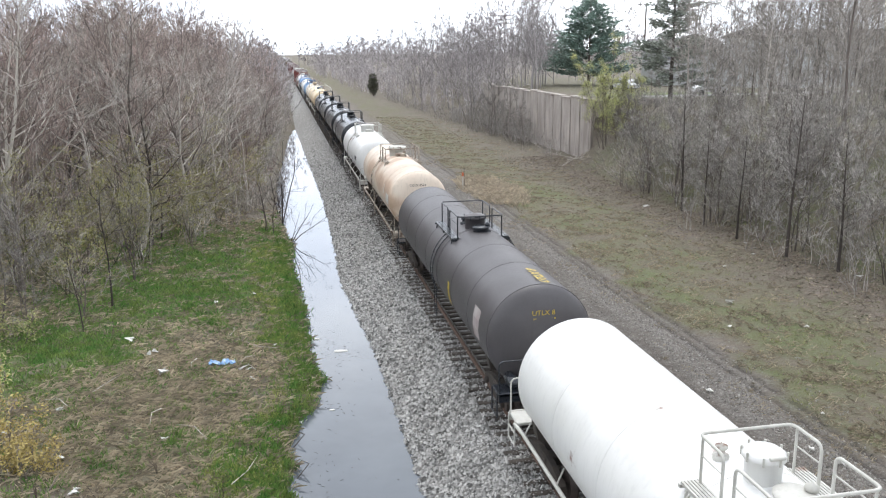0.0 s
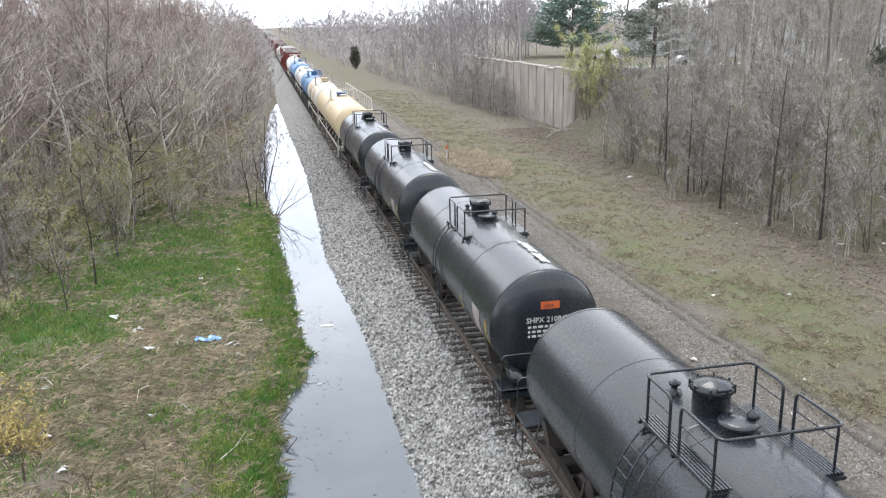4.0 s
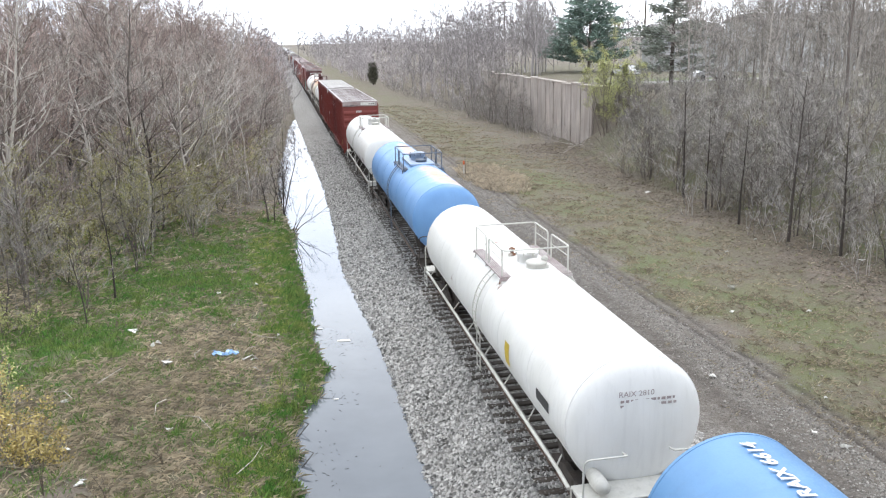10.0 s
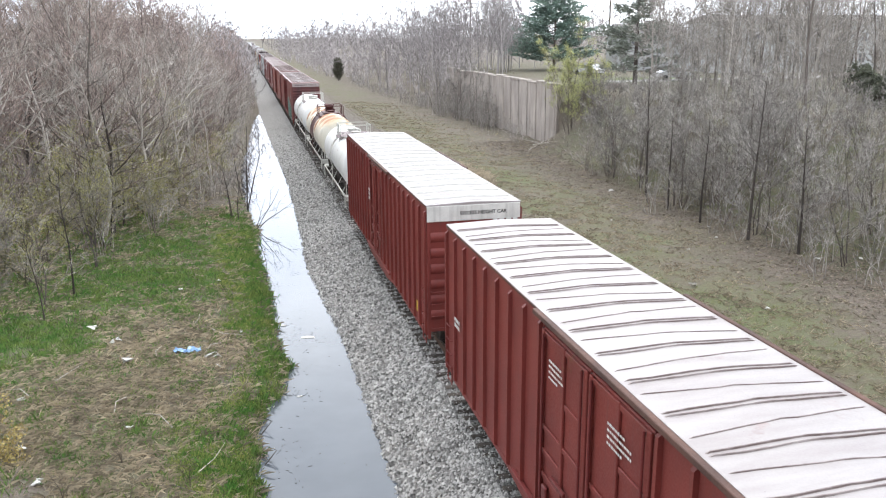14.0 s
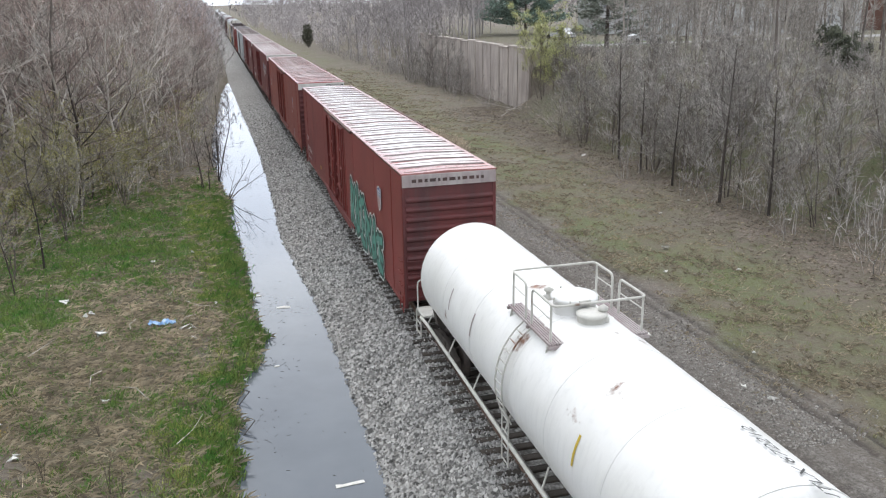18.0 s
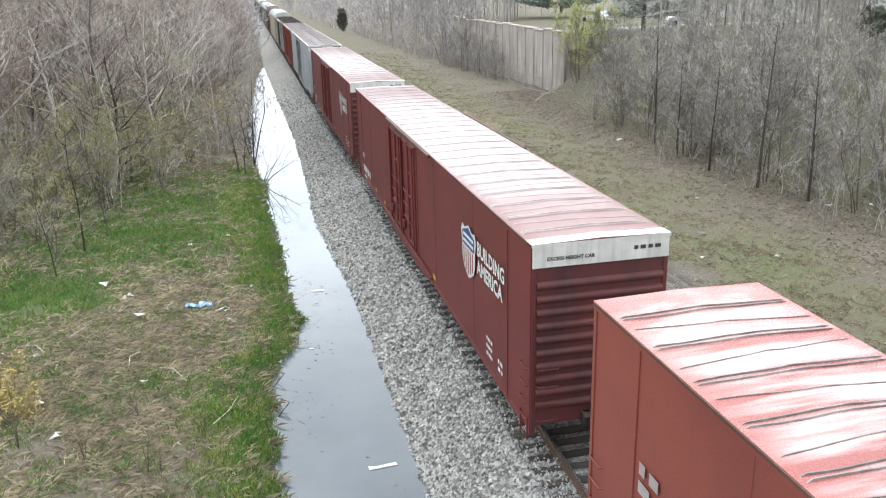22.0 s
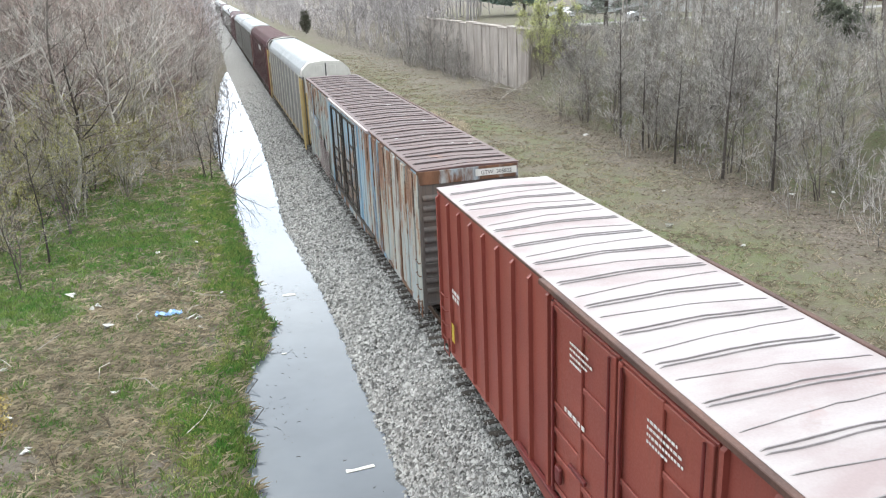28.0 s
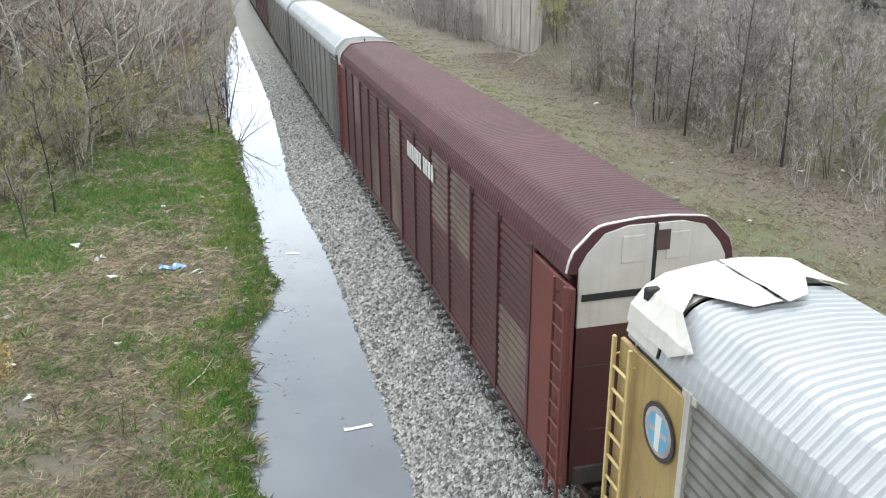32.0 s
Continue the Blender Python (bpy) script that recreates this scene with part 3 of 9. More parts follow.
    c = mix_rgb(nt, times(nt, at.outputs["Alpha"], noise_fac(nt, v1, 3, 5, 0.3, 0.55)), c, (0.058, 0.049, 0.042))
    nt.links.new(c, p.inputs["Base Color"])
    p.inputs["Roughness"].default_value = 0.95
    b = nt.nodes.new("ShaderNodeBump")
    b.inputs["Strength"].default_value, b.inputs["Distance"].default_value = 0.8, 0.06
    nt.links.new(fine, b.inputs["Height"])
    nt.links.new(b.outputs["Normal"], p.inputs["Normal"])
    return m


def make_ballast():
    m = bpy.data.materials.new("crushed_stone_ballast")
    m.use_nodes = True
    nt = m.node_tree
    p = nt.nodes["Principled BSDF"]
    v = stretched(nt, (1, 1, 1))
    vo = nt.nodes.new("ShaderNodeTexVoronoi")
    vo.inputs["Scale"].default_value = 11
    nt.links.new(v, vo.inputs["Vector"])
    sep = nt.nodes.new("ShaderNodeSeparateColor")
    nt.links.new(vo.outputs["Color"], sep.inputs["Color"])
    c = mix_rgb(nt, sep.outputs["Red"], (0.15, 0.145, 0.138), (0.53, 0.52, 0.50))
    # recesses between the stones are darkened, their shade put into the colour
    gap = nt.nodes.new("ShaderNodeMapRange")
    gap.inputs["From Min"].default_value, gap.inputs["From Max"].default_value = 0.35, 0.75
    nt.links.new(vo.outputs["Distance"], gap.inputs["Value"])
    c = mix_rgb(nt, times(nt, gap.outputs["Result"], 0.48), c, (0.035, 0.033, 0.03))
    c = mix_rgb(nt, times(nt, noise_fac(nt, v, 0.5, 5, 0.4, 0.7), 0.3), c, (0.17, 0.15, 0.125))
    nt.links.new(c, p.inputs["Base Color"])
    p.inputs["Roughness"].default_value = 0.9
    b = nt.nodes.new("ShaderNodeBump")
    b.inputs["Strength"].default_value, b.inputs["Distance"].default_value = 1.0, 0.05
    b.invert = True
    nt.links.new(vo.outputs["Distance"], b.inputs["Height"])
    nt.links.new(b.outputs["Normal"], p.inputs["Normal"])
    return m


def spotted(m, zc, spots, rust, deep, halo, wobble=0.8, r=1.5, fine=1.3, strength=0.95):
    """Rust stains on a tank: spots of (place along the tank, degrees from its top, half length, half width in metres)."""
    nt = m.node_tree
    p = nt.nodes["Principled BSDF"]
    tc = nt.nodes.new("ShaderNodeTexCoord")
    sep = nt.nodes.new("ShaderNodeSeparateXYZ")
    nt.links.new(tc.outputs["Object"], sep.inputs["Vector"])

    def sums(op, a, b):
        n = nt.nodes.new("ShaderNodeMath")
        n.operation = op
        for k, v in enumerate((a, b)):
            if hasattr(v, "node"):
                nt.links.new(v, n.inputs[k])
            else:
                n.inputs[k].default_value = v
        return n.outputs[0]

    arc = sums("MULTIPLY", sums("ARCTAN2", sep.outputs["X"], sums("SUBTRACT", sep.outputs["Z"], zc)), r)
    flat = nt.nodes.new("ShaderNodeCombineXYZ")
    nt.links.new(sep.outputs["Y"], flat.inputs["X"])
    nt.links.new(arc, flat.inputs["Y"])
    near = None
    for y, deg, ry, ra in spots:
        a = nt.nodes.new("ShaderNodeVectorMath")
        a.operation = "SUBTRACT"
        nt.links.new(flat.outputs[0], a.inputs[0])
        a.inputs[1].default_value = (y, radians(deg) * r, 0)
        b = nt.nodes.new("ShaderNodeVectorMath")
        b.operation = "DIVIDE"
        nt.links.new(a.outputs[0], b.inputs[0])
        b.inputs[1].default_value = (ry, ra, 1)
        c = nt.nodes.new("ShaderNodeVectorMath")
        c.operation = "LENGTH"
        nt.links.new(b.outputs[0], c.inputs[0])
        near = c.outputs["Value"] if near is None else sums("MINIMUM", near, c.outputs["Value"])
    wob = noise_fac(nt, stretched(nt, (0.6, 1.9, 0.6)), fine, 8, 0.25, 0.75, 0.68)
    d = sums("ADD", near, sums("MULTIPLY", sums("SUBTRACT", wob, 0.5), wobble))

    def band(a, b):
        n = nt.nodes.new("ShaderNodeMapRange")
        n.inputs["From Min"].default_value, n.inputs["From Max"].default_value = a, b
        nt.links.new(d, n.inputs["Value"])
        return n.outputs["Result"]

    base = p.inputs["Base Color"].links[0].from_socket
    c = mix_rgb(nt, times(nt, band(1.5, 0.9), 0.75), base, halo)
    tone = mix_rgb(nt, noise_fac(nt, stretched(nt, (0.8, 2.5, 0.8)), 2.6, 6, 0.35, 0.65), rust, deep)
    c = mix_rgb(nt, times(nt, band(1.12, 0.66), strength), c, tone)
    nt.links.new(c, p.inputs["Base Color"])
    return m


spotted(BLOTCH, 2.5, [(5.7, -24, 0.85, 0.6), (3.75, -20, 0.95, 0.85), (1.9, -16, 0.9, 0.95), (5.4, -62, 0.5, 0.5), (3.0, 27, 2.2, 0.2), (9.6, -8, 0.7, 0.55), (11.4, -30, 0.8, 0.6), (9.7, -58, 0.4, 0.3), (12.9, -12, 0.7, 0.6), (13.2, -60, 0.5, 0.5), (11.0, 30, 1.8, 0.25)],
        (0.43, 0.185, 0.075), (0.30, 0.115, 0.045), (0.66, 0.50, 0.29), 0.75)
spotted(RUSTCREAM, 2.5, [(5.6, -8, 0.4, 0.5), (5.5, -44, 0.3, 0.8), (4.2, -34, 0.22, 0.75), (3.2, 2, 0.9, 0.2), (1.5, 6, 0.3, 0.75), (2.3, -30, 0.25, 0.7), (12.6, -16, 0.9, 0.35), (14.2, -6, 0.7, 0.3), (11.3, -56, 0.9, 0.4), (10.2, -72, 0.6, 0.5), (4.6, -75, 0.9, 0.5), (13.6, -50, 0.6, 0.5)],
        (0.55, 0.31, 0.15), (0.40, 0.18, 0.075), (0.66, 0.54, 0.34), 1.7, fine=2.2, strength=0.72)
spotted(TAN, 2.55, [(7.6, -40, 0.5, 0.9), (6.3, -18, 0.5, 0.5), (8.9, -30, 0.4, 0.6), (5.6, -75, 1.6, 0.5), (10.5, -70, 1.4, 0.5), (2.6, -72, 1.2, 0.45), (7.4, 20, 0.8, 0.5), (1.05, -120, 0.24, 0.8), (1.05, 120, 0.24, 0.8), (1.05, -152, 0.26, 0.55), (1.05, 152, 0.26, 0.55), (1.3, -95, 0.8, 0.5)],
        (0.44, 0.28, 0.18), (0.32, 0.19, 0.115), (0.62, 0.475, 0.36), 0.9, fine=0.9, strength=0.5)
spotted(BLUE, 2.33, [(6.0, -32, 0.35, 0.3), (5.9, -14, 0.2, 0.3), (5.2, 4, 0.16, 0.2), (8.6, -20, 0.25, 0.4), (6.2, 22, 0.3, 0.25)], (0.30, 0.20, 0.15), (0.2, 0.12, 0.09), (0.14, 0.24, 0.40), 1.2, fine=2.5, strength=0.6)
spotted(BLUEFADE, 2.5, [(2.4, 13, 1.05, 0.62), (3.9, 10, 1.5, 0.56), (5.7, 3, 0.8, 0.48), (11.9, 8, 1.2, 0.4), (13.8, 10, 1.4, 0.42), (15.3, 12, 0.7, 0.35)],
        (0.62, 0.44, 0.33), (0.48, 0.28, 0.19), (0.42, 0.44, 0.52), 0.8, strength=0.95)
WATER, SOIL, BALLAST = make_water(), make_ground(), make_ballast()

# ---- mesh building ----


class Build:
    """Vertices and faces of one mesh."""

    def __init__(self):
        self.v, self.f, self.s = [], [], []

    def add(self, verts, faces, smooth=False):
        n = len(self.v)
        self.v += [tuple(p) for p in verts]
        self.f += [tuple(n + k for k in q) for q in faces]
        self.s += [smooth] * len(faces)
        return self

    def box(self, x0, y0, z0, x1, y1, z1, b=0.0):
        """A block, with its edges cut by b."""
        x0, x1, y0, y1, z0, z1 = min(x0, x1), max(x0, x1), min(y0, y1), max(y0, y1), min(z0, z1), max(z0, z1)
        b = min(b, 0.45 * (x1 - x0), 0.45 * (y1 - y0), 0.45 * (z1 - z0))
        if b <= 0:
            v = [(x, y, z) for x in (x0, x1) for y in (y0, y1) for z in (z0, z1)]
            return self.add(v, [(0, 1, 3, 2), (4, 6, 7, 5), (0, 4, 5, 1), (2, 3, 7, 6), (0, 2, 6, 4), (1, 5, 7, 3)])
        v, at = [], {}
        for i in (0, 1):
            for j in (0, 1):
                for k in (0, 1):
                    x, y, z = (x0, x1)[i], (y0, y1)[j], (z0, z1)[k]
                    dx, dy, dz = (b, -b)[i], (b, -b)[j], (b, -b)[k]
                    for a, p in enumerate(((x, y + dy, z + dz), (x + dx, y, z + dz), (x + dx, y + dy, z))):
                        at[i, j, k, a] = len(v)
                        v.append(p)
        f = []
        for i in (0, 1):
            q = [at[i, 0, 0, 0], at[i, 1, 0, 0], at[i, 1, 1, 0], at[i, 0, 1, 0]]
            f.append(q if i else q[::-1])
            q = [at[0, i, 0, 1], at[1, i, 0, 1], at[1, i, 1, 1], at[0, i, 1, 1]]
            f.append(q[::-1] if i else q)
            q = [at[0, 0, i, 2], at[1, 0, i, 2], at[1, 1, i, 2], at[0, 1, i, 2]]
            f.append(q if i else q[::-1])
        for i in (0, 1):
            for j in (0, 1):
                f.append([at[i, j, 0, 0], at[i, j, 1, 0], at[i, j, 1, 1], at[i, j, 0, 1]])
                f.append([at[i, 0, j, 0], at[i, 1, j, 0], at[i, 1, j, 2], at[i, 0, j, 2]])
                f.append([at[0, i, j, 1], at[1, i, j, 1], at[1, i, j, 2], at[0, i, j, 2]])
                for k in (0, 1):
                    f.append([at[i, j, k, a] for a in range(3)])
        return self.add(v, f)

    def tube(self, pts, r, n=6, r1=None, caps=True):
        """A round bar along the points, tapering from r to r1."""
        pts = [Vector(p) for p in pts]
        r1 = r if r1 is None else r1
        rings, last = [], None
        for i, p in enumerate(pts):
            d = (pts[min(i + 1, len(pts) - 1)] - pts[max(i - 1, 0)]).normalized()
            if last is None:
                a = d.orthogonal().normalized()
            else:
                a = (last - d * last.dot(d)).normalized()
            last = a
            c = d.cross(a)
            rr = r + (r1 - r) * i / (len(pts) - 1)
            rings.append([p + (a * math.cos(2 * math.pi * k / n) + c * math.sin(2 * math.pi * k / n)) * rr for k in range(n)])
        v = [q for ring in rings for q in ring]
        f = [(i * n + k, i * n + (k + 1) % n, (i + 1) * n + (k + 1) % n, (i + 1) * n + k) for i in range(len(pts) - 1) for k in range(n)]
        self.add(v, f, n > 4)
        if caps:
            self.add(rings[0], [tuple(range(n))[::-1]])
            self.add(rings[-1], [tuple(range(n))])
        return self

    def rod(self, a, b, r, n=6):
        return self.tube([a, b], r, n)

    def lathe(self, profile, centre, axis="z", n=24, smooth=True):
        """A turned body: profile of (radius, height) pairs along the axis."""
        cx, cy, cz = centre
        v = []
        for r, h in profile:
            for k in range(n):
                a, b = r * math.cos(2 * math.pi * k / n), r * math.sin(2 * math.pi * k / n)
                v.append({"z": (cx + a, cy + b, cz + h), "y": (cx + a, cy + h, cz - b), "x": (cx + h, cy + a, cz + b)}[axis])
        f = [(i * n + k, i * n + (k + 1) % n, (i + 1) * n + (k + 1) % n, (i + 1) * n + k) for i in range(len(profile) - 1) for k in range(n)]
        self.add(v, f, smooth)
        if profile[0][0] > 0.001:
            self.add(v[:n], [tuple(range(n))[::-1]])
        if profile[-1][0] > 0.001:
            self.add(v[-n:], [tuple(range(n))])
        return self

    def prism(self, outline, y0, y1, smooth=False):
        """An outline in x and z, drawn out along y."""
        n = len(outline)
        v = [(x, y0, z) for x, z in outline] + [(x, y1, z) for x, z in outline]
        self.add(v, [(k, (k + 1) % n, n + (k + 1) % n, n + k) for k in range(n)], smooth)
        return self.add(v, [tuple(range(n))[::-1], tuple(range(n, 2 * n))])

    def mesh(self, name, mat):
        me = bpy.data.meshes.new(name)
        me.from_pydata(self.v, [], self.f)
        me.polygons.foreach_set("use_smooth", self.s)
        me.materials.append(mat)
        me.update()
        return me


def part(name, build, mat, parent, label=""):
    """One mesh object under a thing or under a part."""
    ob = new(name, build.mesh(name, mat))
    ob.parent = parent
    return tagged(ob, label)


def shared(name, me, parent, m=None):
    ob = new(name, me)
    ob.parent = parent
    if m is not None:
        ob.matrix_basis = m
    return ob


def thing(name, label, category, m=None, group="", kind=""):
    ob = new(name)
    ob.empty_display_size = 0.3
    if m is not None:
        ob.matrix_basis = m
    return tagged(ob, label, category, group, kind)




def letters(words, size, origin, right, up, mat, parent, name="lettering", gap=0.008, fat=0.0, spread=1.0):
    """Raised painted words at origin, reading along right, their tops towards up."""
    cu = bpy.data.curves.new("words", "FONT")
    cu.body, cu.size, cu.offset, cu.resolution_u, cu.space_character = words, size, fat, 2, spread
    tmp = bpy.data.objects.new("words", cu)
    scene.collection.objects.link(tmp)
    bpy.context.view_layer.update()
    me = bpy.data.meshes.new_from_object(tmp)
    bpy.data.objects.remove(tmp)
    r, u = Vector(right).normalized(), Vector(up).normalized()
    n = r.cross(u)
    o = Vector(origin) + n * gap
    for v in me.vertices:
        v.co = o + r * v.co.x + u * v.co.y
    me.materials.clear()
    me.materials.append(mat)
    ob = new(name, me)
    ob.parent = parent
    return ob


def plaque(build, origin, right, up, w, h, thick=0.006):
    """A thin raised plate of w by h, its lower corner at origin."""
    o, r, u = Vector(origin), Vector(right).normalized(), Vector(up).normalized()
    n = r.cross(u) * thick
    a = [o, o + r * w, o + r * w + u * h, o + u * h]
    return build.add([*a, *[p + n for p in a]], [(4, 5, 6, 7), (0, 1, 5, 4), (1, 2, 6, 5), (2, 3, 7, 6), (3, 0, 4, 7)])


def shape(build, origin, right, up, outline, thick=0.007):
    """A flat painted shape given by an outline in metres."""
    o, r, u = Vector(origin), Vector(right).normalized(), Vector(up).normalized()
    n = r.cross(u) * thick
    v = [o + r * a + u * b + n for a, b in outline]
    return build.add(v, [tuple(range(len(v)))])


def bars(build, origin, right, up, rows, h, step, seed=0):
    """Unreadable small print: rows of short bars, each row given by its length."""
    rg = random.Random(seed)
    for i, w in enumerate(rows):
        x = 0.0
        while x < w - 0.05:
            d = min(rg.uniform(0.25, 0.7) * h * 3, w - x)
            plaque(build, Vector(origin) + Vector(right) * x - Vector(up) * (i * step), right, up, d, h, 0.006)
            x += d + h * 0.7
    return build

# ---- rolling stock; every car stands on the rails, its near end at y = 0, the rail tops at z = 0 ----
TRACK_X, SPEED = 6.7, 17.6
TRAIN = []
LEFT, RIGHT_END = ((0, -1, 0), (0, 0, 1)), ((1, 0, 0), (0, 0, 1))


def truck_meshes():
    fr = Build()
    for sx in (-1, 1):
        x = sx * 0.99
        out = [(-1.25, 0.36), (-1.25, 0.58), (-0.95, 0.66), (-0.45, 0.78), (0.45, 0.78), (0.95, 0.66), (1.25, 0.58), (1.25, 0.36), (1.0, 0.34), (0.9, 0.5),
               (0.5, 0.36), (0.35, 0.26), (-0.35, 0.26), (-0.5, 0.36), (-0.9, 0.5), (-1.0, 0.34)]
        n = len(out)
        v = [(x - 0.06 * sx, a, b) for a, b in out] + [(x + 0.07 * sx, a, b) for a, b in out]
        fr.add(v, [(k, (k + 1) % n, n + (k + 1) % n, n + k) for k in range(n)])
        fr.add(v, [tuple(range(n)), tuple(range(n, 2 * n))[::-1]])
        for a in (-0.16, 0, 0.16):
            fr.lathe([(0.07, 0), (0.07, 0.22)], (x, a, 0.40), "z", 8)
        for a in (-0.9, 0.9):
            fr.lathe([(0.09, 0), (0.12, 0.06 * sx), (0.08, 0.12 * sx)], (x + 0.05 * sx, a, 0.45), "x", 10)
    fr.box(-1.1, -0.2, 0.5, 1.1, 0.2, 0.74, 0.03)
    wh = Build().lathe([(0.08, -0.05), (0.36, -0.03), (0.42, -0.06), (0.42, 0.05), (0.46, 0.07), (0.46, 0.1), (0.36, 0.08), (0.08, 0.1)], (0, 0, 0), "x", 16)
    ax = Build().lathe([(0.075, -0.95), (0.075, 0.95)], (0, 0, 0), "x", 8)
    return fr.mesh("truck", UNDER), wh.mesh("wheel", WHEEL), ax.mesh("axle", UNDER)


TRUCK_ME, WHEEL_ME, AXLE_ME = truck_meshes()


def trucks(car, ys):
    for y in ys:
        t = shared("truck", TRUCK_ME, car, pose(0, y, 0))
        for a in (-0.9, 0.9):
            shared("axle", AXLE_ME, t, pose(0, a, 0.42))
            shared("wheel", WHEEL_ME, t, pose(-0.78, a, 0.42))
            shared("wheel", WHEEL_ME, t, pose(0.78, a, 0.42, 0, 0, 180))


def coupler_mesh():
    b = Build().box(-0.09, -0.75, 0.78, 0.09, 0.4, 0.96, 0.02)
    b.box(-0.17, -0.95, 0.74, 0.13, -0.68, 1.0, 0.04).box(-0.19, -1.02, 0.76, -0.06, -0.82, 0.98, 0.03)
    b.tube([(0.3, -0.05, 0.75), (0.32, -0.35, 0.5), (0.25, -0.65, 0.42), (0.12, -0.95, 0.55)], 0.03, 6)
    b.box(-0.3, -0.12, 0.7, 0.3, 0.1, 1.06, 0.02)
    return b.mesh("coupler", UNDER)


COUPLER_ME = coupler_mesh()


def couplers(car, length):
    shared("coupler", COUPLER_ME, car, pose(0, 0, 0))
    shared("coupler", COUPLER_ME, car, pose(0, length, 0, 0, 0, 180))


def start_car(name, label, category, s, group):
    car = thing(name, label, category, pose(TRACK_X, s, 0), group)
    TRAIN.append((car, s))
    return car


def bent(points, r, steps=4):
    """Points with their corners rounded."""
    out = [Vector(points[0])]
    for a, b, c in zip(points, points[1:], points[2:]):
        a, b, c = Vector(a), Vector(b), Vector(c)
        d = min(r, 0.45 * (a - b).length, 0.45 * (c - b).length)
        p, q = b + (a - b).normalized() * d, b + (c - b).normalized() * d
        out += [(p * (1 - t) + b * t) * (1 - t) + (b * (1 - t) + q * t) * t for t in (k / steps for k in range(steps + 1))]
    return out + [Vector(points[-1])]


def tank_car(name, label, s0, s1, dome, paint, r=1.5, zc=2.55, gear=None, deck=None, dome_paint=None, side_rail=True, ladder=True, frame_paint=None, dome_r=0.38,
             dome_h=0.45, seams=5, head=0.55, cage=False, end_loop=True, rail=(-1.0, 1.0), dome_x=0.0, rail_x=0.96, rail_paint=None, plate=None, flip=1):
    """A tank on stub sills. s0, s1: the tank's two ends; dome: the manway's place along the train."""
    gear, deck, dome_paint, frame_paint = gear or paint, deck or gear or paint, dome_paint or paint, frame_paint or gear or paint
    over = 0.55
    length = s1 - s0 + 2 * over
    car = start_car(name, label, "tank car", s0 - over, "tank cars of the freight train")
    y0, y1, yd = over, length - over, dome - s0 + over
    prof = []
    for k in range(9):
        a = math.pi / 2 * k / 8
        prof.append((r * math.sin(a), y0 + head * (1 - math.cos(a))))
    back = [(a, y0 + y1 - b) for a, b in prof[::-1]]
    body = Build().lathe(prof + [(r, y0 + head + 0.06), (r, y0 + head + 0.3), (r, y1 - head - 0.3), (r, y1 - head - 0.06)] + back, (0, 0, zc), "y", 64)
    tank = part("tank", body, paint, car)
    for y in (y0 + head, y1 - head):
        part("head_seam", Build().lathe([(r - 0.01, y - 0.035), (r + 0.007, y - 0.03), (r + 0.007, y + 0.03), (r - 0.01, y + 0.035)], (0, 0, zc), "y", 64, False), paint, tank)
    for k in range(1, seams + 1):
        y = y0 + head + (y1 - y0 - 2 * head) * k / (seams + 1)
        part("weld_seam", Build().lathe([(r - 0.01, y - 0.024), (r + 0.007, y - 0.018), (r + 0.007, y + 0.018), (r - 0.01, y + 0.024)], (0, 0, zc), "y", 64, False), paint, tank)
    # underframe
    for a, b in ((0.0, 2.6), (length - 2.6, length)):
        part("sill", Build().box(-0.32, a, 0.72, 0.32, b, 1.08, 0.03), UNDER, car)
    if side_rail is False:
        part("centre_sill", Build().box(-0.2, 2.4, 0.78, 0.2, length - 2.4, 1.0, 0.02), UNDER, car)
    for y in (1.75, length - 1.75):
        sad = Build().prism([(-1.35, 1.75), (-1.25, 1.2), (-0.4, 0.95), (0.4, 0.95), (1.25, 1.2), (1.35, 1.75), (0.9, 1.4), (0, 1.12), (-0.9, 1.4)], y - 0.16, y + 0.16)
        part("saddle", sad, UNDER, car)
    for y in (0.0, length):
        d = 1 if y == 0 else -1
        pl = Build().box(-1.42, y, 1.02, 1.42, y + 0.75 * d, 1.10, 0.015)
        pl.box(-1.42, y, 0.86, 1.42, y + 0.07 * d, 1.12, 0.012)
        part("end_platform", pl, frame_paint, car)
        for sx in (-1, 1):
            st = Build()
            for z in (0.45, 0.78):
                st.rod((sx * 1.45, y + 0.08 * d, z), (sx * 1.45, y + 0.62 * d, z), 0.022)
            st.rod((sx * 1.45, y + 0.08 * d, 0.42), (sx * 1.45, y + 0.08 * d, 1.1), 0.022).rod((sx * 1.45, y + 0.62 * d, 0.42), (sx * 1.45, y + 0.62 * d, 1.1), 0.022)
            part("step", st, frame_paint, car)
            if end_loop:
                loop = Build().tube(bent([(sx * 1.40, y + 0.08 * d, 1.1), (sx * 1.40, y + 0.08 * d, 2.0), (sx * 0.5, y + 0.08 * d, 2.0)], 0.16), 0.022, 6)
                loop.rod((sx * 0.5, y + 0.08 * d, 2.0), (sx * 0.5, y + 0.3 * d, 1.95), 0.02)
                part("end_handrail", loop, frame_paint, car)
        rs = Build().lathe([(0.0, -0.35), (0.15, -0.3), (0.17, 0.0), (0.15, 0.3), (0.0, 0.35)], (-0.95 if d > 0 else 0.95, y + 0.45 * d, 1.3), "y", 12)
        part("air_reservoir", rs, frame_paint, car)
    couplers(car, length)
    trucks(car, (1.75, length - 1.75))
    if side_rail:
        for sx in (-1, 1):
            x = sx * 1.47
            bar = Build().tube([(x, 0.7, 1.06), (x, 1.4, 1.12), (x, length - 1.4, 1.12), (x, length - 0.7, 1.06)], 0.046, 6)
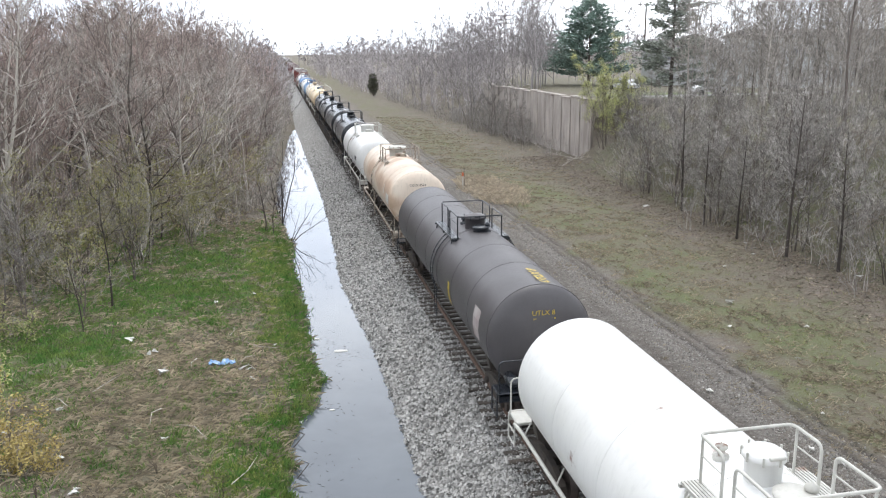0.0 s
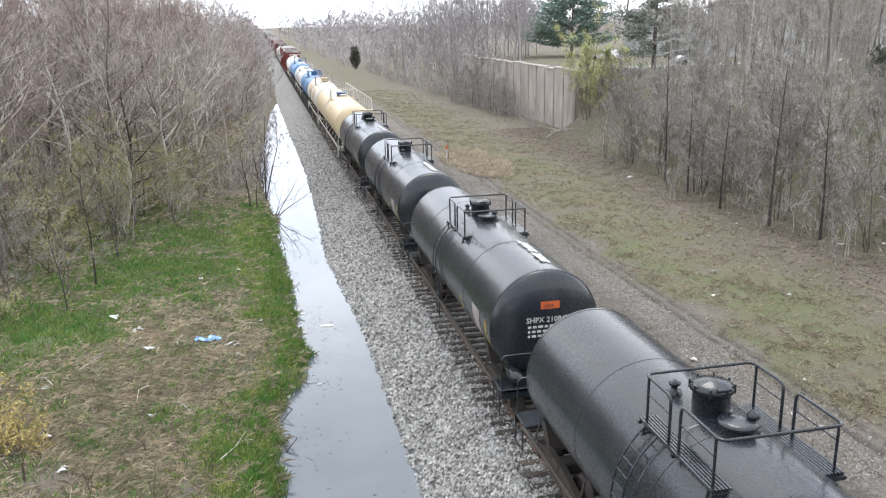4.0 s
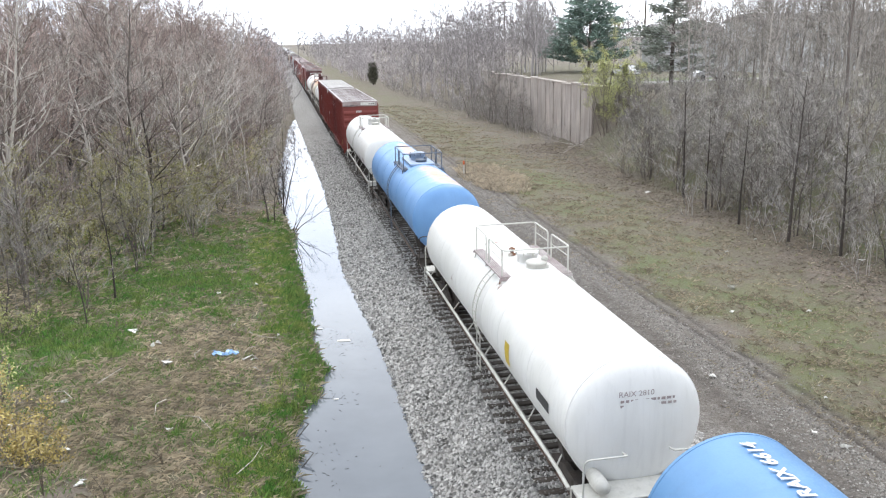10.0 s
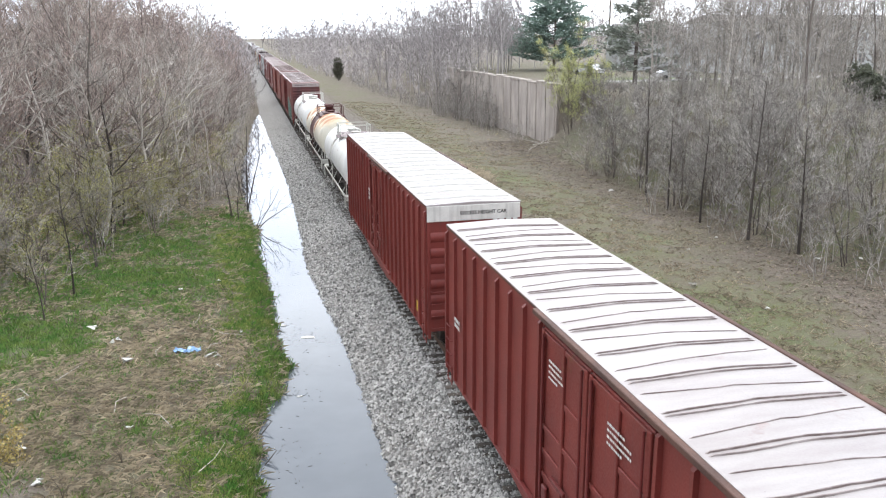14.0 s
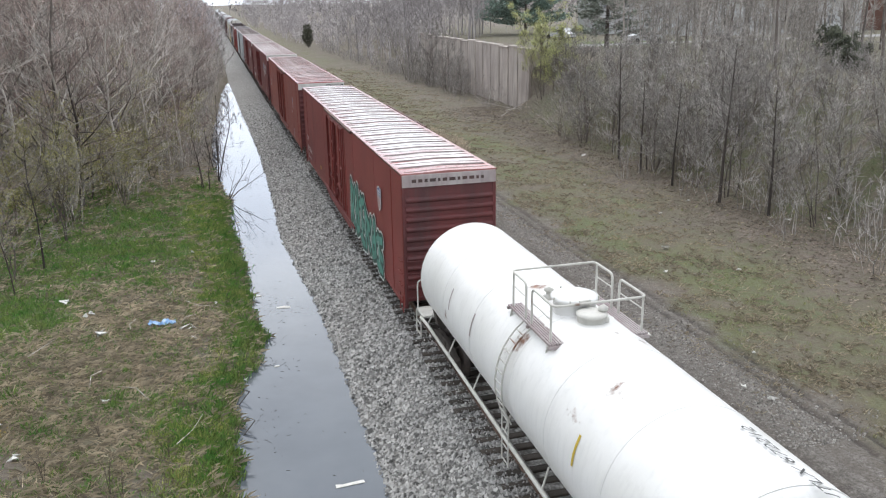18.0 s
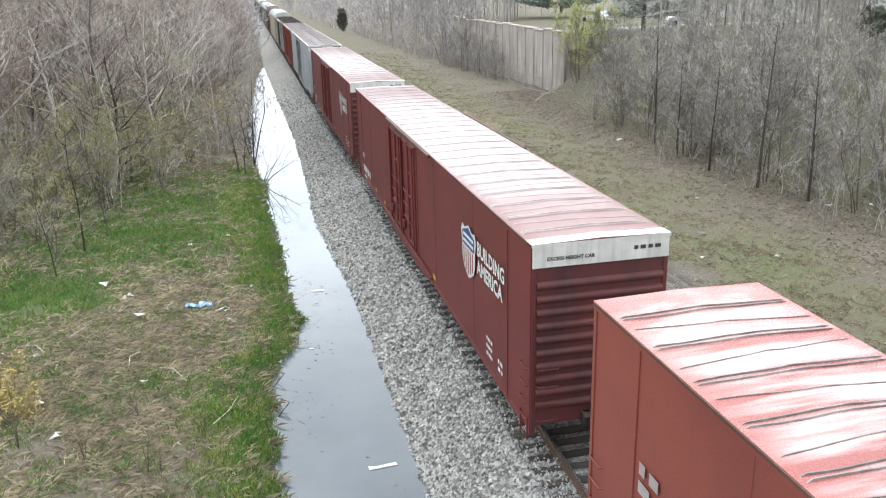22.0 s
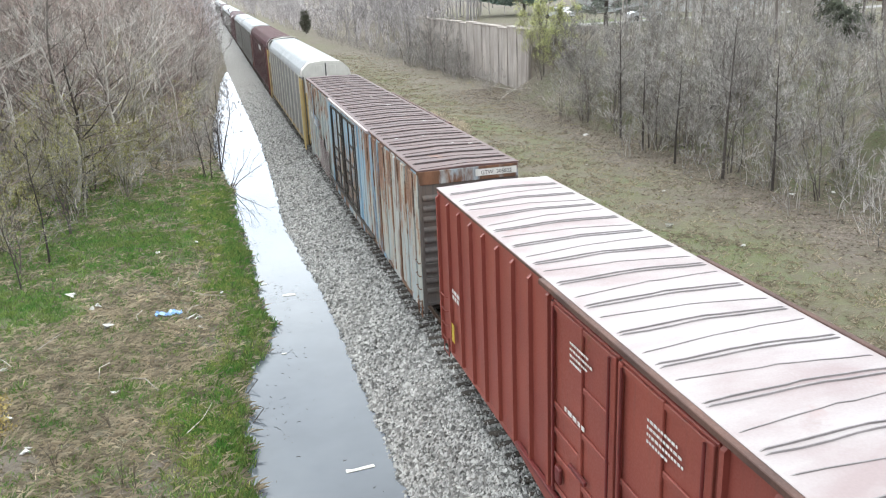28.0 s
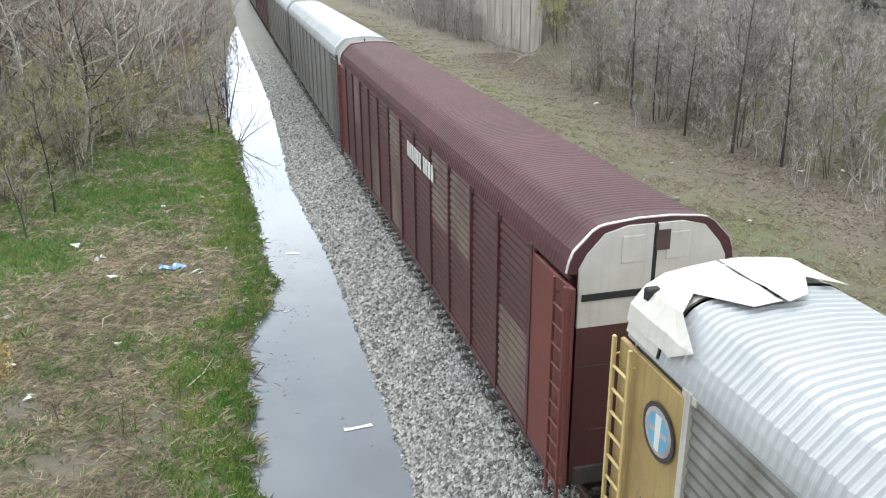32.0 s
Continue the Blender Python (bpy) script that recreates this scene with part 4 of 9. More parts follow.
            n = max(4, int((length - 3) / 2.1))
            for k in range(n + 1):
                y = 1.5 + (length - 3.0) * k / n
                bar.rod((x, y, 1.12), (sx * 1.18, y + 0.35, zc - r * 0.66), 0.022, 5)
            part("side_rail", bar, rail_paint or gear, car)
    # manway, valves, platform, railings
    top = zc + r
    part("manway", Build().lathe([(dome_r, -0.12), (dome_r, dome_h * 0.72), (dome_r + 0.05, dome_h * 0.74), (dome_r + 0.05, dome_h * 0.88), (dome_r * 0.9, dome_h), (0.0, dome_h + 0.05)], (dome_x, yd, top), "z", 24), dome_paint, car)
    hinge = Build()
    for k in range(8):
        a = 2 * math.pi * k / 8 + 0.2
        hinge.lathe([(0.02, dome_h * 0.7), (0.02, dome_h + 0.0)], (dome_x + (dome_r + 0.05) * math.cos(a), yd + (dome_r + 0.05) * math.sin(a), top), "z", 6)
    hinge.rod((dome_x - 0.12, yd - dome_r - 0.06, top + dome_h), (dome_x + 0.12, yd - dome_r - 0.06, top + dome_h), 0.03)
    tagged(part("lid_bolts", hinge, gear, car), kind="stuff")
    for dx, dy, h in ((0.28, -0.75, 0.3), (-0.25, 0.75, 0.22)):
        vlv = Build().lathe([(0.13, -0.06), (0.13, 0.03), (0.06, 0.05), (0.06, h * 0.6), (0.1, h * 0.65), (0.1, h * 0.85), (0.03, h), (0.0, h + 0.03)], (dx, yd + dy * flip, top), "z", 12)
        part("safety_valve", vlv, gear, car)
    cap = Build().lathe([(0.28, -0.05), (0.28, 0.1), (0.31, 0.11), (0.31, 0.15), (0.24, 0.18), (0.0, 0.19)], (0.05, yd - 0.72 * flip, top), "z", 16)
    part("fitting_cover", cap, gear, car)
    ra, rb, px = yd + rail[0], yd + rail[1], rail_x
    for sx in (-1, 1):
        gr = Build()
        for k in range(9):
            x = sx * (0.58 + 0.055 * k)
            gr.box(x - 0.017, ra, top - 0.24, x + 0.017, rb, top - 0.19)
        for y in (ra, (ra + rb) / 2, rb):
            gr.box(sx * 0.55, y - 0.03, top - 0.3, sx * 1.06, y + 0.03, top - 0.24)
        tagged(part("grating", gr, deck, car), kind="stuff")
        for y in (ra + 0.15, rb - 0.15):
            part("platform_bracket", Build().rod((sx * 1.0, y, top - 0.27), (sx * 1.08, y, zc + r * 0.55), 0.025, 5), gear, car)
    if plate:
        part("platform_plate", Build().box(-0.62, ra + 0.08, top - 0.06, 0.62, rb - 0.08, top + 0.035, 0.012), plate, car)
    h = top + 0.56
    rl = Build()
    if cage:
        for sx in (-1, 1):
            for y in (ra, rb):
                rl.box(sx * px - 0.05, y - 0.05, top - 0.25, sx * px + 0.05, y + 0.05, h, 0.01)
            for z in (h - 0.03, h - 0.3):
                rl.box(sx * px - 0.03, ra, z - 0.03, sx * px + 0.03, rb, z + 0.03)
        for y in (ra, rb):
            rl.box(-px, y - 0.03, h - 0.06, px, y + 0.03, h)
            rl.box(-px, y - 0.04, top - 0.25, px, y + 0.04, top - 0.1)
    else:
        mid, open_by = (ra + rb) / 2 + 0.12, 0.16
        for end, inner in ((ra, mid - open_by), (rb, mid + open_by)):
            rl.tube(bent([(-px, inner, top - 0.25), (-px, inner, h), (-px, end, h), (px, end, h), (px, inner, h), (px, inner, top - 0.25)], 0.14), 0.026, 6)
            for sx in (-1, 1):
                rl.rod((sx * px, end + (0.12 if end < mid else -0.12), h), (sx * px, end + (0.12 if end < mid else -0.12), top - 0.25), 0.024, 6)
                rl.rod((sx * px, inner, h - 0.3), (sx * px, end + (0.12 if end < mid else -0.12), h - 0.3), 0.014, 5)
    part("railing", rl, gear, car)
    if ladder:
        for sx in (-1, 1):
            ld = Build()
            rr = r + 0.12
            ang = [radians(38 + 82 * k / 10) for k in range(11)]
            for dy in (-0.2, 0.2):
                ld.tube([(sx * rr * math.sin(a), yd + dy, zc + rr * math.cos(a)) for a in ang], 0.02, 5)
            for a in ang:
                ld.rod((sx * rr * math.sin(a), yd - 0.2, zc + rr * math.cos(a)), (sx * rr * math.sin(a), yd + 0.2, zc + rr * math.cos(a)), 0.016, 5)
            ld.rod((sx * 1.48, yd - 0.2, zc - 0.65), (sx * 1.48, yd - 0.2, 0.55), 0.02, 5).rod((sx * 1.48, yd + 0.2, zc - 0.65), (sx * 1.48, yd + 0.2, 0.55), 0.02, 5)
            for z in (0.6, 0.95, 1.3, 1.62):
                ld.rod((sx * 1.48, yd - 0.2, z), (sx * 1.48, yd + 0.2, z), 0.016, 5)
            part("ladder", ld, gear, car)
            band = Build().lathe([(r + 0.004, yd - 0.34), (r + 0.012, yd - 0.32), (r + 0.012, yd - 0.27), (r + 0.004, yd - 0.25)], (0, 0, zc), "y", 48) if sx < 0 else None
            if band:
                part("tank_strap", band, paint, tank)
    return car, dict(y0=y0, y1=y1, yd=yd, zc=zc, r=r, length=length, head=head)


def tank_mark(car, g, words, size, y, mat, angle=32, fat=0.0):
    """Words on the tank's far upper side, read from that side."""
    a = radians(angle)
    up = (-math.cos(a), 0, math.sin(a))
    o = Vector((g["r"] * math.sin(a), y, g["zc"] + g["r"] * math.cos(a)))
    return letters(words, size, o, (0, 1, 0), up, mat, car, "reporting_mark", 0.022, fat)


def head_mark(car, g, words, size, x, z, mat, rows=(), fat=0.0):
    """Words and small print on the head that faces along the track."""
    def depth(px, pz):
        q = min(0.98, math.hypot(px, pz - g["zc"]) / g["r"])
        return g["y0"] + g["head"] * (1 - math.sqrt(1 - q * q))
    w = len(words) * size * 0.6
    y = min(depth(x, z), depth(x + w, z), depth(x + w * 0.5, z + size * 0.5)) - 0.02
    letters(words, size, (x, y, z), (1, 0, 0), (0, 0, 1), mat, car, "reporting_mark", 0.01, fat)
    if rows:
        b = bars(Build(), (x + 0.05, y, z - size * 0.75), Vector((1, 0, 0)), Vector((0, 0, 1)), rows, size * 0.32, size * 0.62, len(words))
        tagged(part("small_print", b, mat, car), kind="stuff")


def side_plate(car, g, y, w, h, z, mat, name="data_plate"):
    """A plate low on the near side of the tank, following its curve."""
    b = Build()
    for k in range(3):
        za, zb = z + h * k / 3, z + h * (k + 1) / 3
        xa, xb = (-math.sqrt(max(0.01, g["r"] ** 2 - (q - g["zc"]) ** 2)) - 0.012 for q in (za, zb))
        b.add([(xa, y + w, za), (xa, y, za), (xb, y, zb), (xb, y + w, zb)], [(0, 1, 2, 3)])
    part(name, b, mat, car)


def box_car(name, label, s0, s1, side, roof, end, header, eave=4.9, half=1.5, ribs=True, rib_step=0.95, doors=(0.42, 0.58), door_mat=None, roof_ribs=20, sill_z=0.62,
            end_ribs=7, rib_mat=None, arch=0.06, header_h=0.42, long_car=False, panels=None, hardware=None, capped=False):
    """A box car with ribbed roof, corrugated ends and a pair of plug doors each side."""
    length = s1 - s0
    car = start_car(name, label, "box car", s0, "box cars of the freight train")
    door_mat = door_mat or side
    hardware = hardware or door_mat
    d0, d1 = doors[0] * length, doors[1] * length
    bottom = 1.0
    shell = Build().box(-half + 0.03, 0.06, bottom, half - 0.03, length - 0.06, eave - 0.02)
    body = part("body", shell, side, car)
    for sx in (-1, 1):
        x = sx * half
        for a, b in ((0.0, d0), (d1, length)):
            part("side_sheet", Build().box(x - 0.02 * sx, a + 0.02, sill_z + 0.1, x, b - 0.01, eave - 0.1), side, car)
        part("top_chord", Build().box(x - 0.05 * sx, 0.0, eave - 0.13, x + 0.025 * sx, length, eave - 0.01, 0.01), side, car)
    for sx in (-1, 1):
        x = sx * half
        low = Build().box(x - 0.08 * sx, 0.5, sill_z, x + 0.012 * sx, length - 0.5, sill_z + 0.16, 0.01)
        low.add([(x, d0 - 2.2, sill_z), (x, d0 - 0.5, sill_z - 0.22), (x, d1 + 0.5, sill_z - 0.22), (x, d1 + 2.2, sill_z)], [(0, 1, 2, 3)])
        part("side_sill", low, side, car)
        if panels:
            rg = random.Random(5)
            for a0, b0 in ((0.04, d0 - 0.05), (d1 + 0.05, length - 0.04)):
                m = int((b0 - a0) / 0.52)
                for k in range(m):
                    ya, yb = a0 + (b0 - a0) * k / m, a0 + (b0 - a0) * (k + 1) / m
                    dep = 0.045 if k % 2 else 0.012
                    part("side_panel", Build().prism([(x, sill_z + 0.17), (x + dep * sx, sill_z + 0.2), (x + dep * sx, eave - 0.17), (x, eave - 0.14)], ya + 0.012, yb - 0.012), panels[2] if d0 - 2.6 < ya < d0 or d1 < ya < d1 + 1.5 else rg.choice(panels[:2] if ya > d0 else panels[3:]), car)
        elif ribs:
            me = Build().prism([(x, sill_z + 0.12), (x + 0.085 * sx, sill_z + 0.18), (x + 0.085 * sx, eave - 0.22), (x, eave - 0.14)], -0.045, 0.045).mesh("side_post", side)
            n0, n1 = int(d0 / rib_step), int((length - d1) / rib_step)
            for k in range(n0 + 1):
                shared("side_post", me, car, pose(0, 0.08 + (d0 - 0.2) * k / max(1, n0), 0))
            for k in range(n1 + 1):
                shared("side_post", me, car, pose(0, d1 + 0.12 + (length - d1 - 0.2) * k / max(1, n1), 0))
        else:
            for y in (0.06, length * 0.06, d0 - 0.15, d1 + 0.15, length * 0.94, length - 0.06):
                part("side_post", Build().box(x - 0.01 * sx, y - 0.05, sill_z, x + 0.022 * sx, y + 0.05, eave - 0.12, 0.006), side, car)
        # doors, with dark gaps round them
        for y in (d0 - 0.02, (d0 + d1) / 2, d1 + 0.02):
            part("door_gap", Build().box(x - 0.03 * sx, y - 0.04, bottom - 0.05, x + 0.012 * sx, y + 0.04, eave - 0.28), DARKEND, car)
        mid = (d0 + d1) / 2
        for a, b in ((d0 + 0.04, mid - 0.03), (mid + 0.03, d1 - 0.04)):
            dr = part("door", Build().box(x - 0.06 * sx, a, bottom - 0.05, x + 0.02 * sx, b, eave - 0.24, 0.015), door_mat, car)
            fr = Build()
            for y in (a + 0.07, (a + b) / 2, b - 0.07):
                fr.box(x + 0.02 * sx, y - 0.06, bottom - 0.03, x + 0.075 * sx, y + 0.06, eave - 0.26, 0.012)
            part("door_frame", fr, hardware if panels else door_mat, dr)
            fr = Build()
            for z, ya, yb in ((bottom + 0.08, a, b), (bottom + 0.75, a, b), (bottom + 1.25, (a + b) / 2, b), (bottom + 1.75, a, b), (bottom + 2.6, a, (a + b) / 2), (eave - 0.34, a, b)):
                fr.box(x + 0.02 * sx, ya + 0.08, z - 0.055, x + 0.06 * sx, yb - 0.08, z + 0.055, 0.012)
            part("door_rib", fr, hardware if panels else door_mat, dr)
            for y in (a + 0.17, b - 0.17):
                part("lock_rod", Build().rod((x + 0.1 * sx, y, bottom), (x + 0.1 * sx, y, eave - 0.3), 0.026, 6), hardware, dr)
            hd = Build().box(x + 0.07 * sx, (a + b) / 2 - 0.32, bottom + 0.95, x + 0.13 * sx, (a + b) / 2 + 0.32, bottom + 1.03, 0.01)
            part("door_handle", hd, hardware, dr)
            part("door_latch", Build().box(x + 0.055 * sx, b - 0.5, bottom + 0.3, x + 0.12 * sx, b - 0.28, bottom + 0.62, 0.02), hardware, dr)
        wide = d1 - d0
        part("door_rail", Build().box(x + 0.024 * sx, d0 - wide * 0.5, eave - 0.1, x + 0.125 * sx, d1 + wide * 0.08, eave + (0.004 if sx < 0 else 0.035), 0.012), HEADGREY if panels and sx < 0 else RUSTEDGE, car)
        part("door_rail", Build().box(x + 0.02 * sx, d0 - wide * 0.5, bottom - 0.16, x + 0.12 * sx, d1 + wide * 0.35, bottom - 0.08, 0.012), hardware, car)
        part("eave_strip", Build().box(x + 0.021 * sx, 0.02, eave - 0.045, x + 0.04 * sx, length - 0.02, eave + 0.002), RUSTEDGE, car)
        if not ribs:
            for k in range(1, int(length / 4.4)):
                y = length * k / int(length / 4.4)
                if not d0 - 0.3 < y < d1 + 0.3:
                    part("sheet_joint", Build().box(x - 0.01 * sx, y - 0.012, sill_z + 0.2, x + 0.006 * sx, y + 0.012, eave - 0.14), side, car)
    # roof: a low ridge with raised ribs across it
    top = eave + arch
    sec = [(-half - 0.02, eave - 0.03), (-half - 0.02, eave + 0.01), (-0.6, top - 0.02), (0, top), (0.6, top - 0.02), (half + 0.02, eave + 0.01), (half + 0.02, eave - 0.03)]
    roof_ob = part("roof", Build().prism(sec, -0.03, length + 0.03), roof, car)
    across = [half - 0.02, half - 0.14, 1.0, 0.6, 0.25, 0.0]
    across = [-v for v in across] + across[-2::-1]
    n = len(across)

    def surface(a):
        return np.interp(abs(a), [0, 0.6, half + 0.02], [top, top - 0.02, eave + 0.01])

    def ridge(lines, seed, skew=0.0):
        """Pressed ridges across the roof, each of (place, half width, lift)."""
        rib, rg = Build(), random.Random(seed)
        for at, wide, lift in lines:
            bow = [rg.uniform(-0.018, 0.018) for _ in across]
            v = [(a, at + y + w + skew * a / half, surface(a) - 0.012 + (lift if abs(y) < wide * 0.9 and abs(a) < half - 0.05 else 0.0)) for y in (-wide, -wide * 0.5, wide * 0.5, wide) for a, w in zip(across, bow)]
            rib.add(v, [(i * n + k, i * n + k + 1, (i + 1) * n + k + 1, (i + 1) * n + k) for i in range(3) for k in range(n - 1)])
        return rib.mesh("roof_rib", rib_mat or roof)
    ribs_me = [ridge(((-0.055, 0.018, 0.036), (0.055, 0.018, 0.036)), q) for q in range(3)]
    fold_me = [ridge(((0.0, 0.015, 0.026),), q, 0.13 if q % 2 else -0.13) for q in range(3, 7)]
    step = length / (roof_ribs + 0.5)
    for k in range(roof_ribs):
        shared("roof_rib", ribs_me[k % 3], roof_ob, pose(0, step * (k + 0.75), 0))
        shared("roof_fold", fold_me[k % 4], roof_ob, pose(0, step * (k + 0.25), 0))
    # ends
    for y, d in ((0.0, -1), (length, 1)):
        e = Build().box(-half + 0.01, y, bottom - 0.15, half - 0.01, y - 0.06 * d, eave)
        wall = part("end_wall", e, end, car)
        for k in range(end_ribs):
            z = bottom + 0.15 + (eave - header_h - bottom - 0.4) * (k + 0.2) / end_ribs
            hgt = (eave - header_h - bottom - 0.4) / end_ribs * 0.62
            wv = Build()
            yy = [y, y + 0.03 * d, y + 0.075 * d, y + 0.075 * d, y + 0.03 * d, y]
            zz = [z, z + hgt * 0.1, z + hgt * 0.3, z + hgt * 0.7, z + hgt * 0.9, z + hgt]
            xa = half - 0.1
            pts = [(-xa, a, b) for a, b in zip(yy, zz)] + [(xa, a, b) for a, b in zip(yy, zz)]
            wv.add(pts, [(i, i + 1, 7 + i, 6 + i) for i in range(5)], True).add(pts, [tuple(range(6)), tuple(range(6, 12))])
            part("end_rib", wv, end, wall)
        hb = Build().box(-half, y + 0.0 * d, eave - header_h, half, y + 0.05 * d, eave - 0.03, 0.012)
        part("end_header", hb, header, car)
        if capped:
            # the white paint laps over the roof's edge, with ragged runs
            rg = random.Random(int(s0) + (1 if d > 0 else 0))
            deep = 0.3 if d < 0 else 0.13
            v = []
            cuts = [-half - 0.026 + (2 * half + 0.052) * k / 72 for k in range(73)]
            for k, a in enumerate(cuts):
                run = deep + (rg.uniform(0.0, 0.07) if d < 0 else (rg.uniform(0.08, 0.3) if k % 5 == 2 else 0.02 * rg.random()))
                z = float(surface(a)) + 0.006
                v += [(a, y + 0.055 * d, z), (a, y - run * d, z)]
            lap = Build().add(v, [(2 * k, 2 * k + 2, 2 * k + 3, 2 * k + 1) for k in range(72)])
            lap.box(-half - 0.026, y + 0.05 * d, eave - 0.05, half + 0.026, y + 0.058 * d, eave + 0.012)
            part("header_lap", lap, header, car, "ragged edge of white header paint")
        for sx in (-1, 1):
            part("corner_angle", Build().box(sx * half, y - 0.08 * d, sill_z, sx * (half - 0.1), y + 0.03 * d, eave - 0.05, 0.01), end, car)
        lx = -half - 0.03
        rung = Build().tube([(lx + 0.03, y - 0.12 * d, 0), (lx - 0.04, y - 0.14 * d, 0), (lx - 0.04, y - 0.56 * d, 0), (lx + 0.03, y - 0.58 * d, 0)], 0.016, 5).mesh("grab_iron", side)
        for z in (0.95, 1.35, 1.75, 2.15):
            shared("grab_iron", rung, car, pose(0, 0, z))
        ld = Build().rod((lx, y - 0.12 * d, 0.5), (lx, y - 0.58 * d, 0.5), 0.016, 5)
        ld.rod((lx, y - 0.12 * d, 0.45), (lx, y - 0.12 * d, 1.0), 0.018, 5).rod((lx, y - 0.58 * d, 0.45), (lx, y - 0.58 * d, 1.0), 0.018, 5)
        part("step", ld, side, car)
        rung = Build().tube([(-half + 0.12, y + 0.05 * d, 0), (-half + 0.12, y + 0.13 * d, 0), (-half + 0.58, y + 0.13 * d, 0), (-half + 0.58, y + 0.05 * d, 0)], 0.016, 5).mesh("grab_iron", end)
        for z in (1.0, 1.4, 1.8, 2.2):
            shared("grab_iron", rung, car, pose(0, 0, z))
        gb = Build().box(-0.35, y, 1.02, half - 0.2, y + 0.3 * d, 1.06, 0.01)
        part("crossover_board", gb, UNDER, car)
    fl = Build().box(-half + 0.1, 0.1, 0.86, half - 0.1, length - 0.1, 1.0).box(-0.2, 0.1, 0.62, 0.2, length - 0.1, 0.9)
    part("underframe", fl, UNDER, car)
    couplers(car, length)
    ty = 2.4 if not long_car else 3.6
    trucks(car, (ty, length - ty))
    return car, dict(length=length, half=half, eave=eave, d0=d0, d1=d1)


def shield_mark(car, y, z, w, h, x=-1.5):
    """A painted shield in plain stripes, on the near side."""
    r, u = LEFT
    o = (x, y, z)
    edge = [(0.03 * w, 0.3 * h), (0.12 * w, 0.14 * h), (0.32 * w, 0.03 * h), (0.5 * w, -0.03 * h), (0.68 * w, 0.03 * h), (0.88 * w, 0.14 * h), (0.97 * w, 0.3 * h), (0.98 * w, 0.55 * h), (1.06 * w, 0.8 * h), (0.97 * w, 0.95 * h), (0.78 * w, 0.9 * h), (0.5 * w, h), (0.22 * w, 0.9 * h), (0.03 * w, 0.95 * h), (-0.06 * w, 0.8 * h), (0.02 * w, 0.55 * h)]
    part("shield", shape(Build(), o, r, u, edge, 0.03), WHITEMARK, car)
    part("shield_field", shape(Build(), o, r, u, [(0.06 * w, 0.56 * h), (0.94 * w, 0.56 * h), (0.94 * w, 0.83 * h), (0.8 * w, 0.86 * h), (0.5 * w, 0.95 * h), (0.2 * w, 0.86 * h), (0.06 * w, 0.83 * h)], 0.034), SHIELDBLUE, car)
    b = Build()
    for k in range(5):
        a = w * (0.12 + 0.16 * k)
        f = (0.16, 0.08, 0.03, 0.08, 0.16)[k] * h
        shape(b, o, r, u, [(a, f), (a + 0.075 * w, f), (a + 0.075 * w, 0.53 * h), (a, 0.53 * h)], 0.034)
    part("shield_stripe", b, SHIELDRED, car)
    b = Build()
    for k in range(2):
        shape(b, o, r, u, [(0.12 * w, (0.62 + 0.12 * k) * h), (0.88 * w, (0.62 + 0.12 * k) * h), (0.88 * w, (0.68 + 0.12 * k) * h), (0.12 * w, (0.68 + 0.12 * k) * h)], 0.038)
    part("shield_bar", b, WHITEMARK, car)


def side_print(car, y, z, rows, h, mat=WHITEMARK, x=-1.5, step=None, gap=0.03, seed=1):
    r, u = Vector(LEFT[0]), Vector(LEFT[1])
    tagged(part("small_print", bars(Build(), Vector((x - gap, y, z)), r, u, rows, h, step or h * 1.6, seed), mat, car), kind="stuff")


def end_words(car, words, size, x, z, mat, y=-0.052, fat=0.004):
    letters(words, size, (x, y, z), (1, 0, 0), (0, 0, 1), mat, car, "lettering", 0.006, fat)


